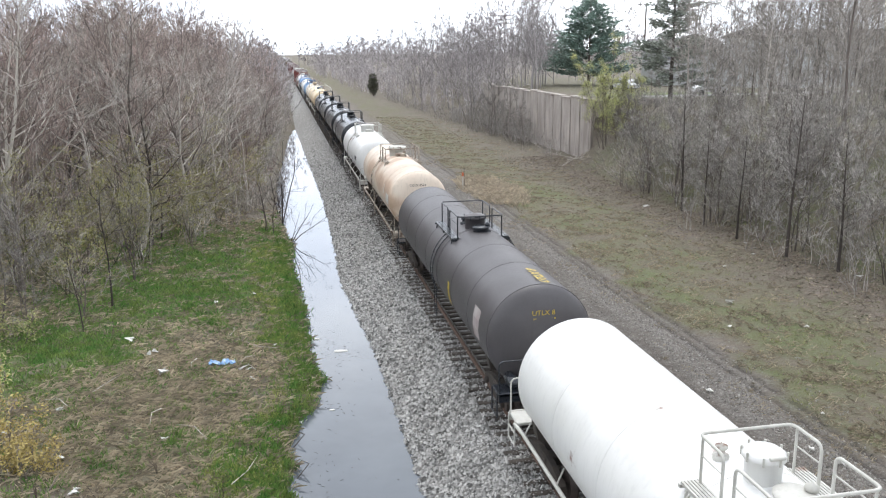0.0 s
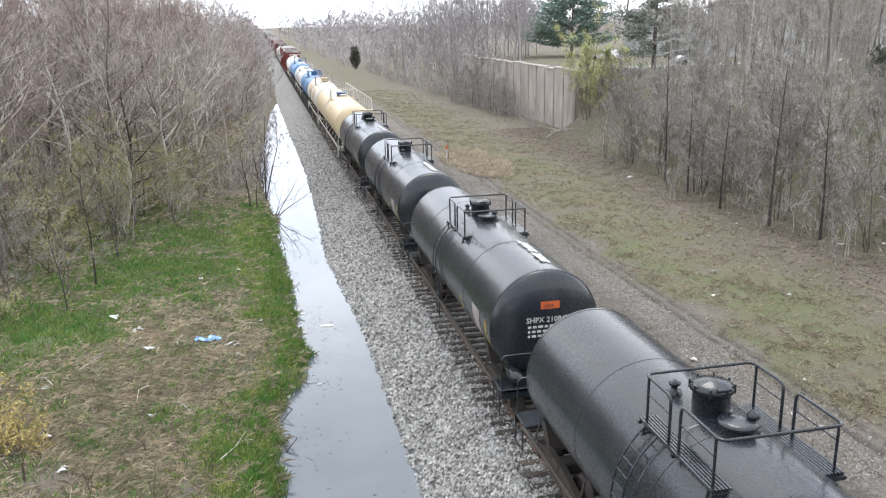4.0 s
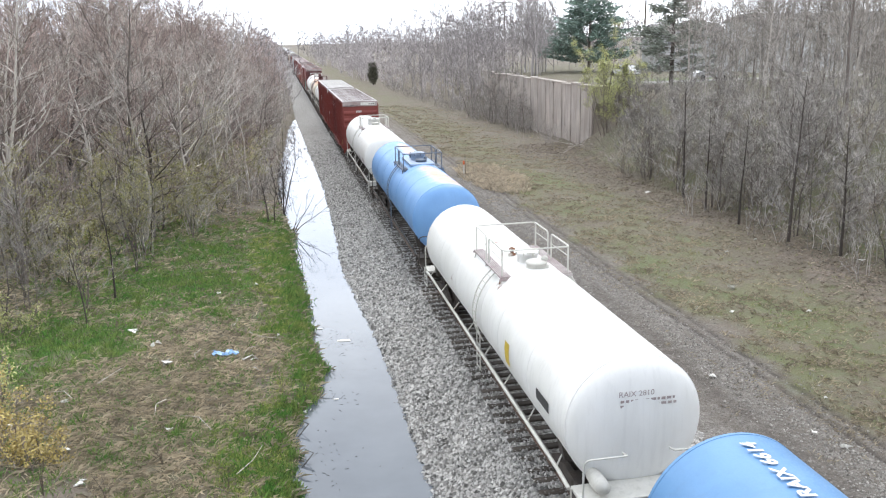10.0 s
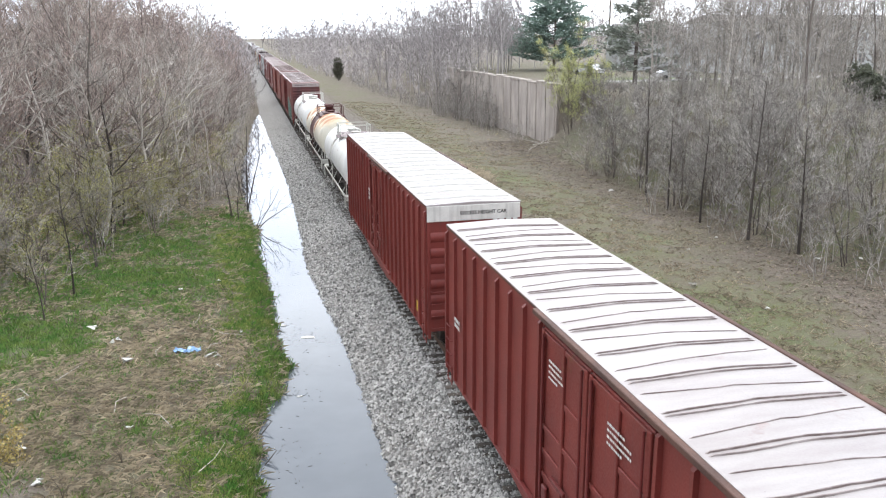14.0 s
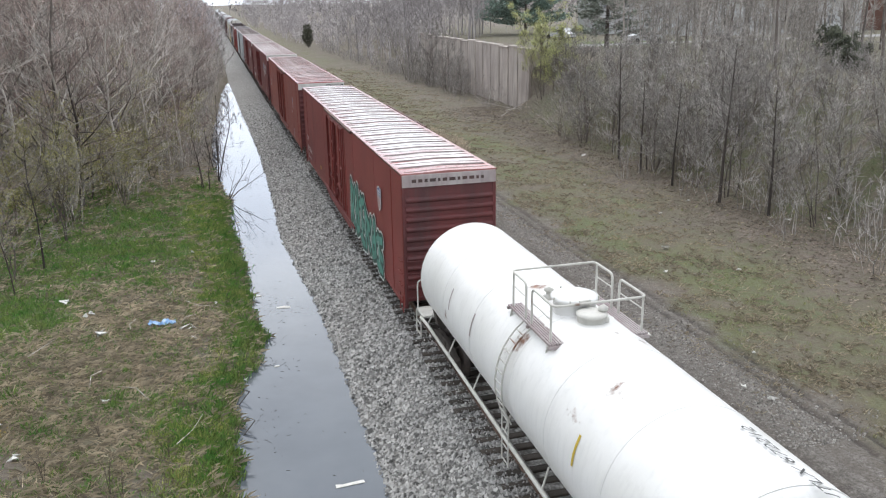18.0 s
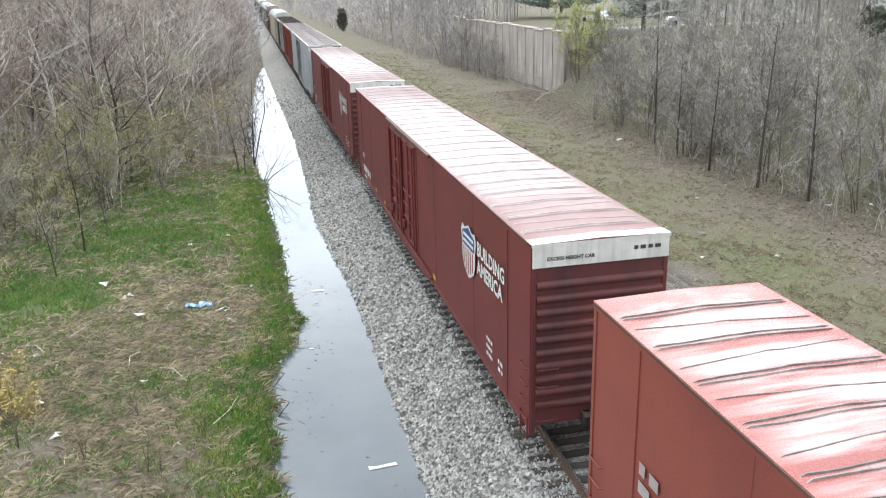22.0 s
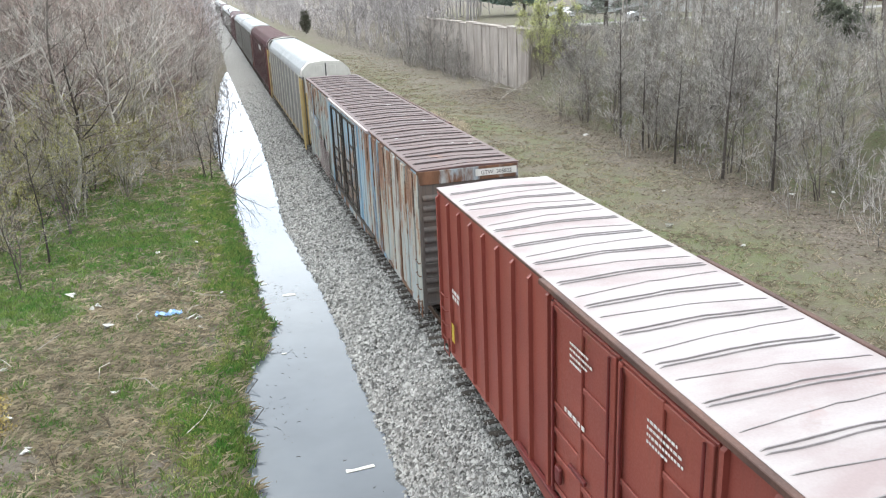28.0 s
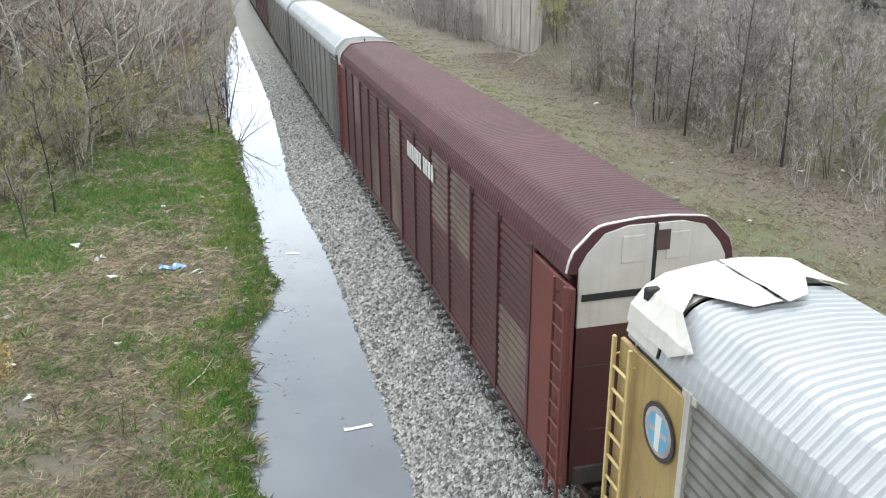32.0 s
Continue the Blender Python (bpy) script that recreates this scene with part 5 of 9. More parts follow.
def auto_rack(name, label, s0, s1, panel, roof, post, door_low, door_high, patches=None, posts=11, side_top=4.75, top=5.62, half=1.52, emblem=False, detail=True, end_panel=None, cap=0.35):
    """A covered car carrier: corrugated side screens between posts, a ridged roof with sloping shoulders, and end doors."""
    length = s1 - s0
    car = start_car(name, label, "auto rack", s0, "car carriers of the freight train")
    bottom = 0.55
    part("deck", Build().box(-half + 0.08, 0.3, bottom, half - 0.08, length - 0.3, 1.15).box(-0.3, 0.2, 0.5, 0.3, length - 0.2, 0.8), UNDER, car)
    core = Build().box(-half + 0.1, 0.5, 1.1, half - 0.1, length - 0.5, side_top)
    part("inner_wall", core, panel, car)
    y_in, y_out = 2.0, length - 2.0
    for sx in (-1, 1):
        x = sx * half
        for k in range(posts - 1):
            a, b = y_in + (y_out - y_in) * k / (posts - 1), y_in + (y_out - y_in) * (k + 1) / (posts - 1)
            for half_k in (0, 1):
                rows, pts = [], 22 if detail else 2
                for q in range(pts + 1):
                    z = bottom + 0.12 + (side_top - bottom - 0.15) * (half_k + q / pts) / 2
                    rows.append((x - (0.0 if q % 2 else 0.035) * sx, z))
                v = [(px, a + 0.02, pz) for px, pz in rows] + [(px, b - 0.02, pz) for px, pz in rows]
                n = len(rows)
                mt = panel if not patches else patches(k, half_k)
                part("side_screen", Build().add(v, [(q, q + 1, n + q + 1, n + q) for q in range(n - 1)]), mt, car)
        me = Build().box(x - 0.04 * sx, -0.065, bottom, x + 0.045 * sx, 0.065, side_top, 0.005).box(x - 0.04 * sx, -0.17, side_top - 0.14, x + 0.022 * sx, 0.17, side_top - 0.02, 0.006).mesh("side_post", post)
        for k in range(posts):
            shared("side_post", me, car, pose(0, y_in + (y_out - y_in) * k / (posts - 1), 0))
        part("top_rail", Build().box(x - 0.05 * sx, 0.3, side_top - 0.05, x + 0.01 * sx, length - 0.3, side_top + 0.02, 0.01), RACKROOF if panel is not RACKMAROON else panel, car)
        part("bottom_rail", Build().box(x - 0.06 * sx, 0.3, bottom, x + 0.03 * sx, length - 0.3, bottom + 0.14, 0.015), RACKOCHRE if end_panel is RACKYELLOW else post, car)
        for ya, yb in ((0.1, y_in), (y_out, length - 0.1)):
            part("end_screen", Build().box(x - 0.06 * sx, ya, bottom + 0.1, x + 0.02 * sx, yb, side_top - 0.15, 0.015), RACKOCHRE if end_panel is RACKYELLOW else end_panel or post, car)
            yl = ya + 0.02 if ya < 5 else yb - 0.02
            yr = yl + 0.5 if ya < 5 else yl - 0.5
            ld = Build()
            for ye in (yl, yr):
                ld.box(x + 0.09 * sx, ye - 0.035, bottom - 0.25, x + 0.15 * sx, ye + 0.035, side_top - 0.1, 0.01)
                for z in (bottom + 0.4, side_top - 0.4):
                    ld.rod((x, ye, z), (x + 0.1 * sx, ye, z), 0.02, 5)
            for q in range(11):
                z = bottom + 0.2 + q * 0.38
                if z < side_top - 0.2:
                    ld.rod((x + 0.12 * sx, yl, z), (x + 0.12 * sx, yr, z), 0.026, 6)
            part("ladder", ld, end_panel or post, car)
    # roof: corrugated across, with sloping shoulders
    arc = [(half + 0.01, side_top), (half - 0.03, side_top + 0.2), (half - 0.1, side_top + 0.38), (1.1, top - 0.16), (0.98, top - 0.09), (0.85, top - 0.06), (0.3, top - 0.004)]
    sec = [(-a, b) for a, b in arc] + arc[::-1]
    n, rg = len(sec), Build()
    count = int(length / 0.037) if detail else int(length / 1.2)
    v = []
    for q in range(count + 1):
        y, lift = 0.55 + (length - 1.1) * q / count, 0.0 if q % 4 > 1 else 0.012 if panel is RACKMAROON else 0.03
        v += [(a * (1 + lift * 0.25), y, b + lift) for a, b in sec]
    rg.add(v, [(q * n + k, q * n + k + 1, (q + 1) * n + k + 1, (q + 1) * n + k) for q in range(count) for k in range(n - 1)])
    part("roof", rg, roof, car)
    for y, d in ((0.28, -1), (length - 0.28, 1)):
        yo = y - cap * d
        hood = Build().prism([(a * 1.012, b + 0.035) for a, b in sec], min(y, yo), max(y, yo))
        part("roof_cap", hood, door_high if cap > 0.5 else roof, car)
        if cap > 0.5:
            part("roof_seam", Build().prism([(a * 1.014, b + 0.039) for a, b in sec], min(yo, yo + 0.04 * d), max(yo, yo + 0.04 * d)), UNDER, car, "dark seam round the roof's end")
        if panel is RACKMAROON:
            yh = y - 0.02 * d
            part("roof_hoop", Build().prism([(a * 1.02, b + 0.05) for a, b in sec], min(yh, yh - 0.07 * d), max(yh, yh - 0.07 * d)), door_high, car, "thin white hoop at the roof's end")
        low = Build()
        hi = Build()
        for sx in (-1, 1):
            low.add([(sx * 0.04, y + 0.05 * d, bottom + 0.1), (sx * (half - 0.16), y + 0.05 * d, bottom + 0.1), (sx * (half - 0.16), y + 0.05 * d, side_top - 0.95), (sx * 0.04, y + 0.05 * d, side_top - 0.95),
                     (sx * 0.04, y, bottom + 0.1), (sx * (half - 0.16), y, bottom + 0.1), (sx * (half - 0.16), y, side_top - 0.95), (sx * 0.04, y, side_top - 0.95)],
                    [(0, 1, 2, 3), (4, 5, 6, 7), (0, 1, 5, 4), (1, 2, 6, 5), (2, 3, 7, 6), (3, 0, 4, 7)])
            out = [(0.04, side_top - 0.95), (half - 0.16, side_top - 0.95), (half - 0.16, side_top + 0.12), (half - 0.3, side_top + 0.38), (0.92, top - 0.16), (0.5, top - 0.05), (0.04, top - 0.05)]
            m = len(out)
            vv = [(sx * a, y + 0.055 * d, b) for a, b in out] + [(sx * a, y, b) for a, b in out]
            hi.add(vv, [tuple(range(m)), tuple(range(m, 2 * m)), *[(k, (k + 1) % m, m + (k + 1) % m, m + k) for k in range(m)]])
            win = Build().box(sx * 0.2, y + 0.055 * d, top - 0.7, sx * 0.62, y + 0.075 * d, top - 0.22, 0.01)
            part("door_panel", win, door_high, car)
            if detail:
                kick = Build().box(sx * 0.55, y + 0.05 * d, bottom + 0.45, sx * 1.05, y + 0.066 * d, bottom + 1.2, 0.01)
                part("kick_panel", kick, door_low, car)
                part("door_seam", Build().box(sx * 0.06, y + 0.05 * d, 3.02, sx * (half - 0.2), y + 0.058 * d, 3.045), UNDER, car)
        part("end_door", low, door_low, car)
        part("end_door_top", hi, door_high, car)
        part("door_gap", Build().box(-0.035, y + 0.02 * d, bottom + 0.1, 0.035, y + 0.06 * d, top - 0.08), RUBBER, car)
        part("end_sill", Build().box(-1.3, y - 0.3 * d, 0.6, 1.3, y + 0.1 * d, 1.0, 0.03), UNDER, car)
    couplers(car, length)
    trucks(car, (4.2, length - 4.2))
    return car, dict(length=length, half=half, side_top=side_top)

# ---- the train, from its head to its tail ----
GOLD = YELLOWPAINT


def tank_cars():
    car, g = tank_car("tank_car", "white tank car with a white manway cage and grey walkway", 2.2, 18.2, 9.98, WHITE, rail=(-1.5, 0.5), rail_x=0.78, dome_r=0.27, dome_h=0.48, r=1.5, zc=2.3, gear=OFFWHITE, deck=OFFWHITE)
    side_print(car, 14.5, 1.75, (2.4,), 0.2, BLACKMARK, x=-1.28, gap=0.02)

    car, g = tank_car("tank_car", "dull charcoal tank car with yellow markings and black railings", 20.3, 38.5, 28.6, CHARCOAL, rail=(-0.9, 2.2), rail_x=0.8, r=1.5, zc=2.28, gear=BLACK, side_rail=False, dome_r=0.36, seams=6)
    tank_mark(car, g, "UTLX 8", 0.45, 1.15, GOLD, 13, 0.012)
    head_mark(car, g, "UTLX 8", 0.2, -0.35, 3.03, GOLD, (0.7, 0.7))
    side_plate(car, g, 2.0, 0.7, 0.9, 1.9, HEADGREY)
    side_plate(car, g, 6.2, 0.25, 0.8, 1.7, GOLD, "yellow_mark")

    car, g = tank_car("tank_car", "tan tank car streaked with brown rust, wide manway", 40.8, 55.0, 48.6, TAN, rail=(-2.0, 0.8), r=1.5, zc=2.55, gear=RUSTGEAR, dome_paint=OFFWHITE, dome_r=0.5, dome_h=0.5)
    tank_mark(car, g, "DCLX 4554", 0.34, 1.5, SEAMGREY, 20)
    head_mark(car, g, "DCLX 4554", 0.17, -0.5, 3.35, BLACKMARK)
    side_plate(car, g, 1.6, 0.9, 0.5, 2.3, HEADER)
    side_plate(car, g, 3.4, 0.16, 0.5, 2.6, HEADER)

    car, g = tank_car("tank_car", "clean white tank car with a big white manway", 58.5, 72.3, 66.0, WHITE, rail=(-1.7, 0.65), r=1.52, zc=2.38, gear=OFFWHITE, dome_r=0.52, dome_h=0.5)
    head_mark(car, g, "DCLX 4292", 0.19, -0.35, 3.1, BLACKMARK, (0.95, 0.95, 0.5))
    tank_mark(car, g, "DCLX 4292", 0.34, 10.9, BLACKMARK, 6)
    side_plate(car, g, 1.7, 1.3, 0.28, 2.35, BLACKMARK)
    side_plate(car, g, 2.8, 0.9, 0.18, 1.9, HEADGREY)
    side_plate(car, g, 5.0, 0.4, 0.45, 1.9, HEADGREY)

    for k, mark in enumerate(("SHPX 210868", "SHPX 210847", "SHPX 210834", "SHPX 210654")):
        c = 80.7 + 14.6 * k
        car, g = tank_car("tank_car", "glossy black tank car with an orange placard on its head", c - 6.15, c + 6.15, c + 0.7, BLACK, rail=(-1.9, 0.4), r=1.46, zc=2.42, gear=BLACK, rail_paint=UNDER, flip=-1 if k == 2 else 1,
                          dome_r=0.3, dome_h=0.5, seams=3, head=0.42)
        head_mark(car, g, mark, 0.2, -0.62, 2.62, WHITEMARK, (0.8, 0.8, 0.75), 0.004)
        part("placard", plaque(Build(), (-0.22, g["y0"] + 0.03, 2.95), (1, 0, 0), (0, 0, 1), 0.5, 0.2), ORANGE, car, "orange placard")
        letters("1824", 0.14, (-0.16, g["y0"] + 0.015, 2.99), (1, 0, 0), (0, 0, 1), BLACKMARK, car, "placard_number", 0.01)
        tank_mark(car, g, mark.replace(" ", "  "), 0.36, 1.6, WHITEMARK, 15, 0.022)
        part("head_rim", Build().lathe([(1.462, g["y0"] + 0.42), (1.475, g["y0"] + 0.46), (1.462, g["y0"] + 0.5)], (0, 0, 2.42), "y", 48), BLACK, car)
        side_plate(car, g, 1.35, 0.1, 1.0, 1.5, GOLD, "yellow_mark")
        side_plate(car, g, 2.0, 0.75, 0.7, 1.85, HEADGREY)
        side_plate(car, g, 4.2, 0.1, 0.7, 1.6, GOLD, "yellow_mark")

    car, g = tank_car("tank_car", "long cream tank car with a blue manway and side railing", 133.0, 153.6, 143.0, CREAM, r=1.5, zc=2.55, gear=OFFWHITE, deck=CREAM, dome_paint=DOMEBLUE,
                      dome_r=0.46, dome_h=0.32, seams=9, rail=(-0.75, 0.75))
    head_mark(car, g, "SHPX 221557", 0.17, -0.55, 3.2, BLACKMARK, (0.4,))
    tank_mark(car, g, "SHPX 221557", 0.42, 2.0, BLACKMARK, 20, 0.008)
    for a, b in ((1.15, 10.46), (11.27, 20.7)):
        rl = Build().tube(bent([(1.35, a, 3.7), (1.35, a, 4.5), (1.35, b, 4.5), (1.35, b, 3.7)], 0.3), 0.035, 6)
        n = int((b - a) / 1.5)
        for k in range(1, n):
            y = a + (b - a) * k / n
            rl.rod((1.35, y, 4.5), (1.35, y, 3.66), 0.028, 5).rod((1.35, y, 3.68), (0.96, y, 3.66), 0.012, 5)
        part("walkway_railing", rl, OFFWHITE, car)
    for k in range(9):
        part("roof_stud", Build().lathe([(0.05, -0.03), (0.05, 0.02), (0.02, 0.035), (0.0, 0.035)], (-0.25 + 0.2 * (k % 3), 2.2 + 1.9 * k, 4.05), "z", 10), RUSTCREAM, car)
    ck = Build()
    for x in (0.82, 1.36):
        ck.box(x - 0.035, 0.28, 1.1, x + 0.035, 0.42, 3.72, 0.01)
    for k in range(7):
        ck.box(0.82, 0.26, 1.35 + 0.37 * k, 1.36, 0.44, 1.39 + 0.37 * k, 0.008)
    ck.box(0.78, 0.3, 3.66, 1.4, 1.1, 3.72, 0.015)
    part("end_stair", ck, CREAM, car)

    car, g = tank_car("tank_car", "cream tank car with streaks of orange rust", 155.8, 171.2, 162.8, RUSTCREAM, r=1.5, zc=2.5, gear=RUSTGEAR, frame_paint=OFFWHITE, rail_paint=OFFWHITE, deck=OFFWHITE, dome_paint=CREAM, dome_r=0.36, plate=OFFWHITE)
    head_mark(car, g, "DOWX 72857", 0.17, -0.2, 2.95, BLACKMARK, (0.5, 0.5))
    tank_mark(car, g, "DOWX 72857", 0.34, 0.8, BLACKMARK, 21)

    car, g = tank_car("tank_car", "bright blue tank car with a square blue platform cage", 172.8, 187.3, 179.7, BLUE, rail=(-1.1, 1.6), rail_x=0.78, r=1.48, zc=2.33, gear=DOMEBLUE, frame_paint=UNDER, rail_paint=UNDER, side_rail=True, dome_r=0.38, dome_h=0.5, cage=True, head=0.4)
    head_mark(car, g, "RAIX 6614", 0.19, -0.15, 2.7, WHITEMARK, (0.6, 0.5, 0.5), 0.004)
    tank_mark(car, g, "RAIX 6614", 0.36, 12.7, WHITEMARK, 6, 0.012)
    part("lower_head", Build().lathe([(1.484, g["y0"] + 0.40), (1.486, g["y0"] + 0.75)], (0, 0, 2.33), "y", 48), DOMEBLUE, car)

    car, g = tank_car("tank_car", "white tank car with a flat grey head", 190.2, 207.2, 198.2, WHITE, rail=(-0.9, 2.4), r=1.48, zc=2.26, gear=OFFWHITE, deck=HEADGREY, dome_r=0.3, dome_h=0.3, head=0.45)
    head_mark(car, g, "RAIX 2810", 0.17, -0.5, 3.0, HEADGREY, (1.2, 1.2))
    side_plate(car, g, 2.0, 0.9, 0.25, 2.1, BLACKMARK)
    side_plate(car, g, 5.2, 0.4, 0.6, 1.9, GOLD)

    car, g = tank_car("tank_car", "faded blue tank car with a rusty stripe along its top", 209.6, 226.5, 217.6, BLUEFADE, rail=(-1.6, 1.5), r=1.5, zc=2.5, gear=GEARBLUE, frame_paint=UNDER, rail_paint=UNDER, deck=GEARBLUE, dome_r=0.36, dome_h=0.42, dome_paint=BLUEDULL, plate=BLUEDULL)
    head_mark(car, g, "AGFX  71560", 0.15, -0.25, 2.4, WHITEMARK, (0.7, 0.7, 0.5), 0.006)

    car, g = tank_car("tank_car", "white tank car with grey railings and black lettering", 229.3, 245.7, 237.65, WHITE, rail=(-1.2, 1.0), r=1.52, zc=2.47, gear=OFFWHITE, deck=HEADGREY, dome_r=0.42, dome_h=0.45)
    head_mark(car, g, "DOWX 73164", 0.18, -0.3, 2.85, BLACKMARK, (0.8, 0.8, 0.6))
    tank_mark(car, g, "DOWX 73164", 0.38, 1.0, BLACKMARK, 20, 0.004)
    side_plate(car, g, 2.4, 0.7, 0.6, 1.75, HEADGREY)
    side_plate(car, g, 5.4, 0.7, 0.4, 1.75, HEADGREY)

    car, g = tank_car("tank_car", "white tank car with a wide grey walkway deck", 293.2, 305.1, 299.6, WHITE, r=1.46, zc=2.5, gear=OFFWHITE, deck=HEADGREY, dome_r=0.3, dome_h=0.3)
    side_print(car, 9.4, 1.9, (2.6,), 0.22, BLACKMARK, x=-1.36, gap=0.02)
    deck = Build()
    for k in range(30):
        deck.box(-1.0, 5.2 + k * 0.09, 3.93, 1.0, 5.25 + k * 0.09, 3.96)
    part("walkway_deck", deck, HEADGREY, car)

    car, g = tank_car("tank_car", "cream tank car with round rust stains and maroon band", 307.9, 321.6, 314.9, BLOTCH, rail=(-1.7, 0.75), r=1.5, zc=2.5, gear=MAROON, deck=MAROON, frame_paint=OFFWHITE, rail_paint=OFFWHITE, dome_paint=MAROON,
                      dome_r=0.34, dome_h=0.6, plate=MAROON)
    yd = g["yd"]
    part("painted_band", Build().lathe([(1.502, yd - 1.25), (1.515, yd - 1.2), (1.515, yd + 1.2), (1.502, yd + 1.25)], (0, 0, 2.5), "y", 48), MAROON, car, "maroon painted band")
    head_mark(car, g, "DDWX 78583", 0.17, -0.2, 2.9, BLACKMARK, (0.8, 0.7, 0.5))

    car, g = tank_car("tank_car", "white tank car with railings on its top platform", 324.1, 339.0, 331.4, WHITE, rail=(-1.2, 1.1), r=1.52, zc=2.38, gear=OFFWHITE, deck=HEADGREY, dome_r=0.44, dome_h=0.32)
    tank_mark(car, g, "UTLX 672212", 0.36, 0.6, BLACKMARK, 21)
    head_mark(car, g, "UTLX 672212", 0.15, -0.25, 2.95, BLACKMARK, (0.9, 0.9, 0.7))
    for y, m in ((10.2, HEADGREY), (12.0, HEADGREY), (4.4, GOLD)):
        side_plate(car, g, y, 0.07, 0.55, 2.5, m, "yellow_mark")
    side_plate(car, g, 3.0, 0.6, 0.5, 1.9, GOLD)


def graffiti(car, y, z, w, h, seed, a=GRAFGREEN, b=GRAFDARK, c=WHITEMARK, x=-1.53):
    """Bulging spray-painted strokes, each with a dark and a pale outline, with no readable word."""
    rg = random.Random(seed)
    n = 6
    step = w / n
    for k in range(n):
        cx, hh = step * (k + 0.5), h * (1.0 - 0.07 * k) * rg.uniform(0.85, 1.05)
        lean = rg.uniform(-0.12, 0.2)
        ends = [((-0.28, 0.05), (-0.2 + lean, 0.95)), ((-0.22 + lean, 0.92), (0.3, rg.uniform(0.55, 0.85))), ((0.28, 0.7), (rg.uniform(-0.1, 0.1), 0.42)), ((-0.02, 0.45), (0.34, rg.uniform(0.0, 0.12)))]
        if k % 3 == 1:
            ends = [((-0.3, 0.9), (-0.1, 0.08)), ((-0.1, 0.08), (0.3, 0.2)), ((0.3, 0.2), (0.28 + lean, 0.98)), ((0.0, 0.5), (0.25, 0.6))]
        if k % 3 == 2:
            ends = [((0.0, 0.0), (lean, 0.95)), ((-0.34, 0.8), (0.36, 0.97)), ((0.02, 0.48), (0.33, 0.4)), ((-0.25, 0.1), (0.3, 0.02))]
        for lay, (mt, fat) in enumerate(((c, 0.36), (b, 0.29), (a, 0.15))):
            bd = Build()
            for m, (p, q) in enumerate(ends):
                pu, pv, qu, qv = cx + p[0] * step * 1.15, p[1] * hh, cx + q[0] * step * 1.15, q[1] * hh
                t = math.atan2(qv - pv, qu - pu)
                r = fat * step / 1.15
                pts = [(pu + r * math.cos(t + v), pv + r * math.sin(t + v)) for v in (1.57, 2.2, 2.8, 3.5, 4.1, 4.71)] + [(qu + r * math.cos(t + v), qv + r * math.sin(t + v)) for v in (-1.57, -0.9, -0.3, 0.3, 0.9, 1.57)]
                shape(bd, (x, y, z), *LEFT, pts, 0.004 + 0.006 * lay + 0.0007 * m + 0.0003 * k)
            part(("graffiti_edge", "graffiti_outline", "graffiti_stroke")[lay], bd, mt, car)
        p, q = ends[0]
        pu, pv, qu, qv = cx + p[0] * step * 1.15 - 0.03 * step, hh * 0.2, cx + q[0] * step * 1.15 - 0.03 * step, hh * 0.82
        bd = Build()
        shape(bd, (x, y, z), *LEFT, [(pu - 0.02, pv), (pu + 0.03, pv), (qu + 0.04, qv), (qu - 0.02, qv)], 0.026)
        part("graffiti_glint", bd, c, car)


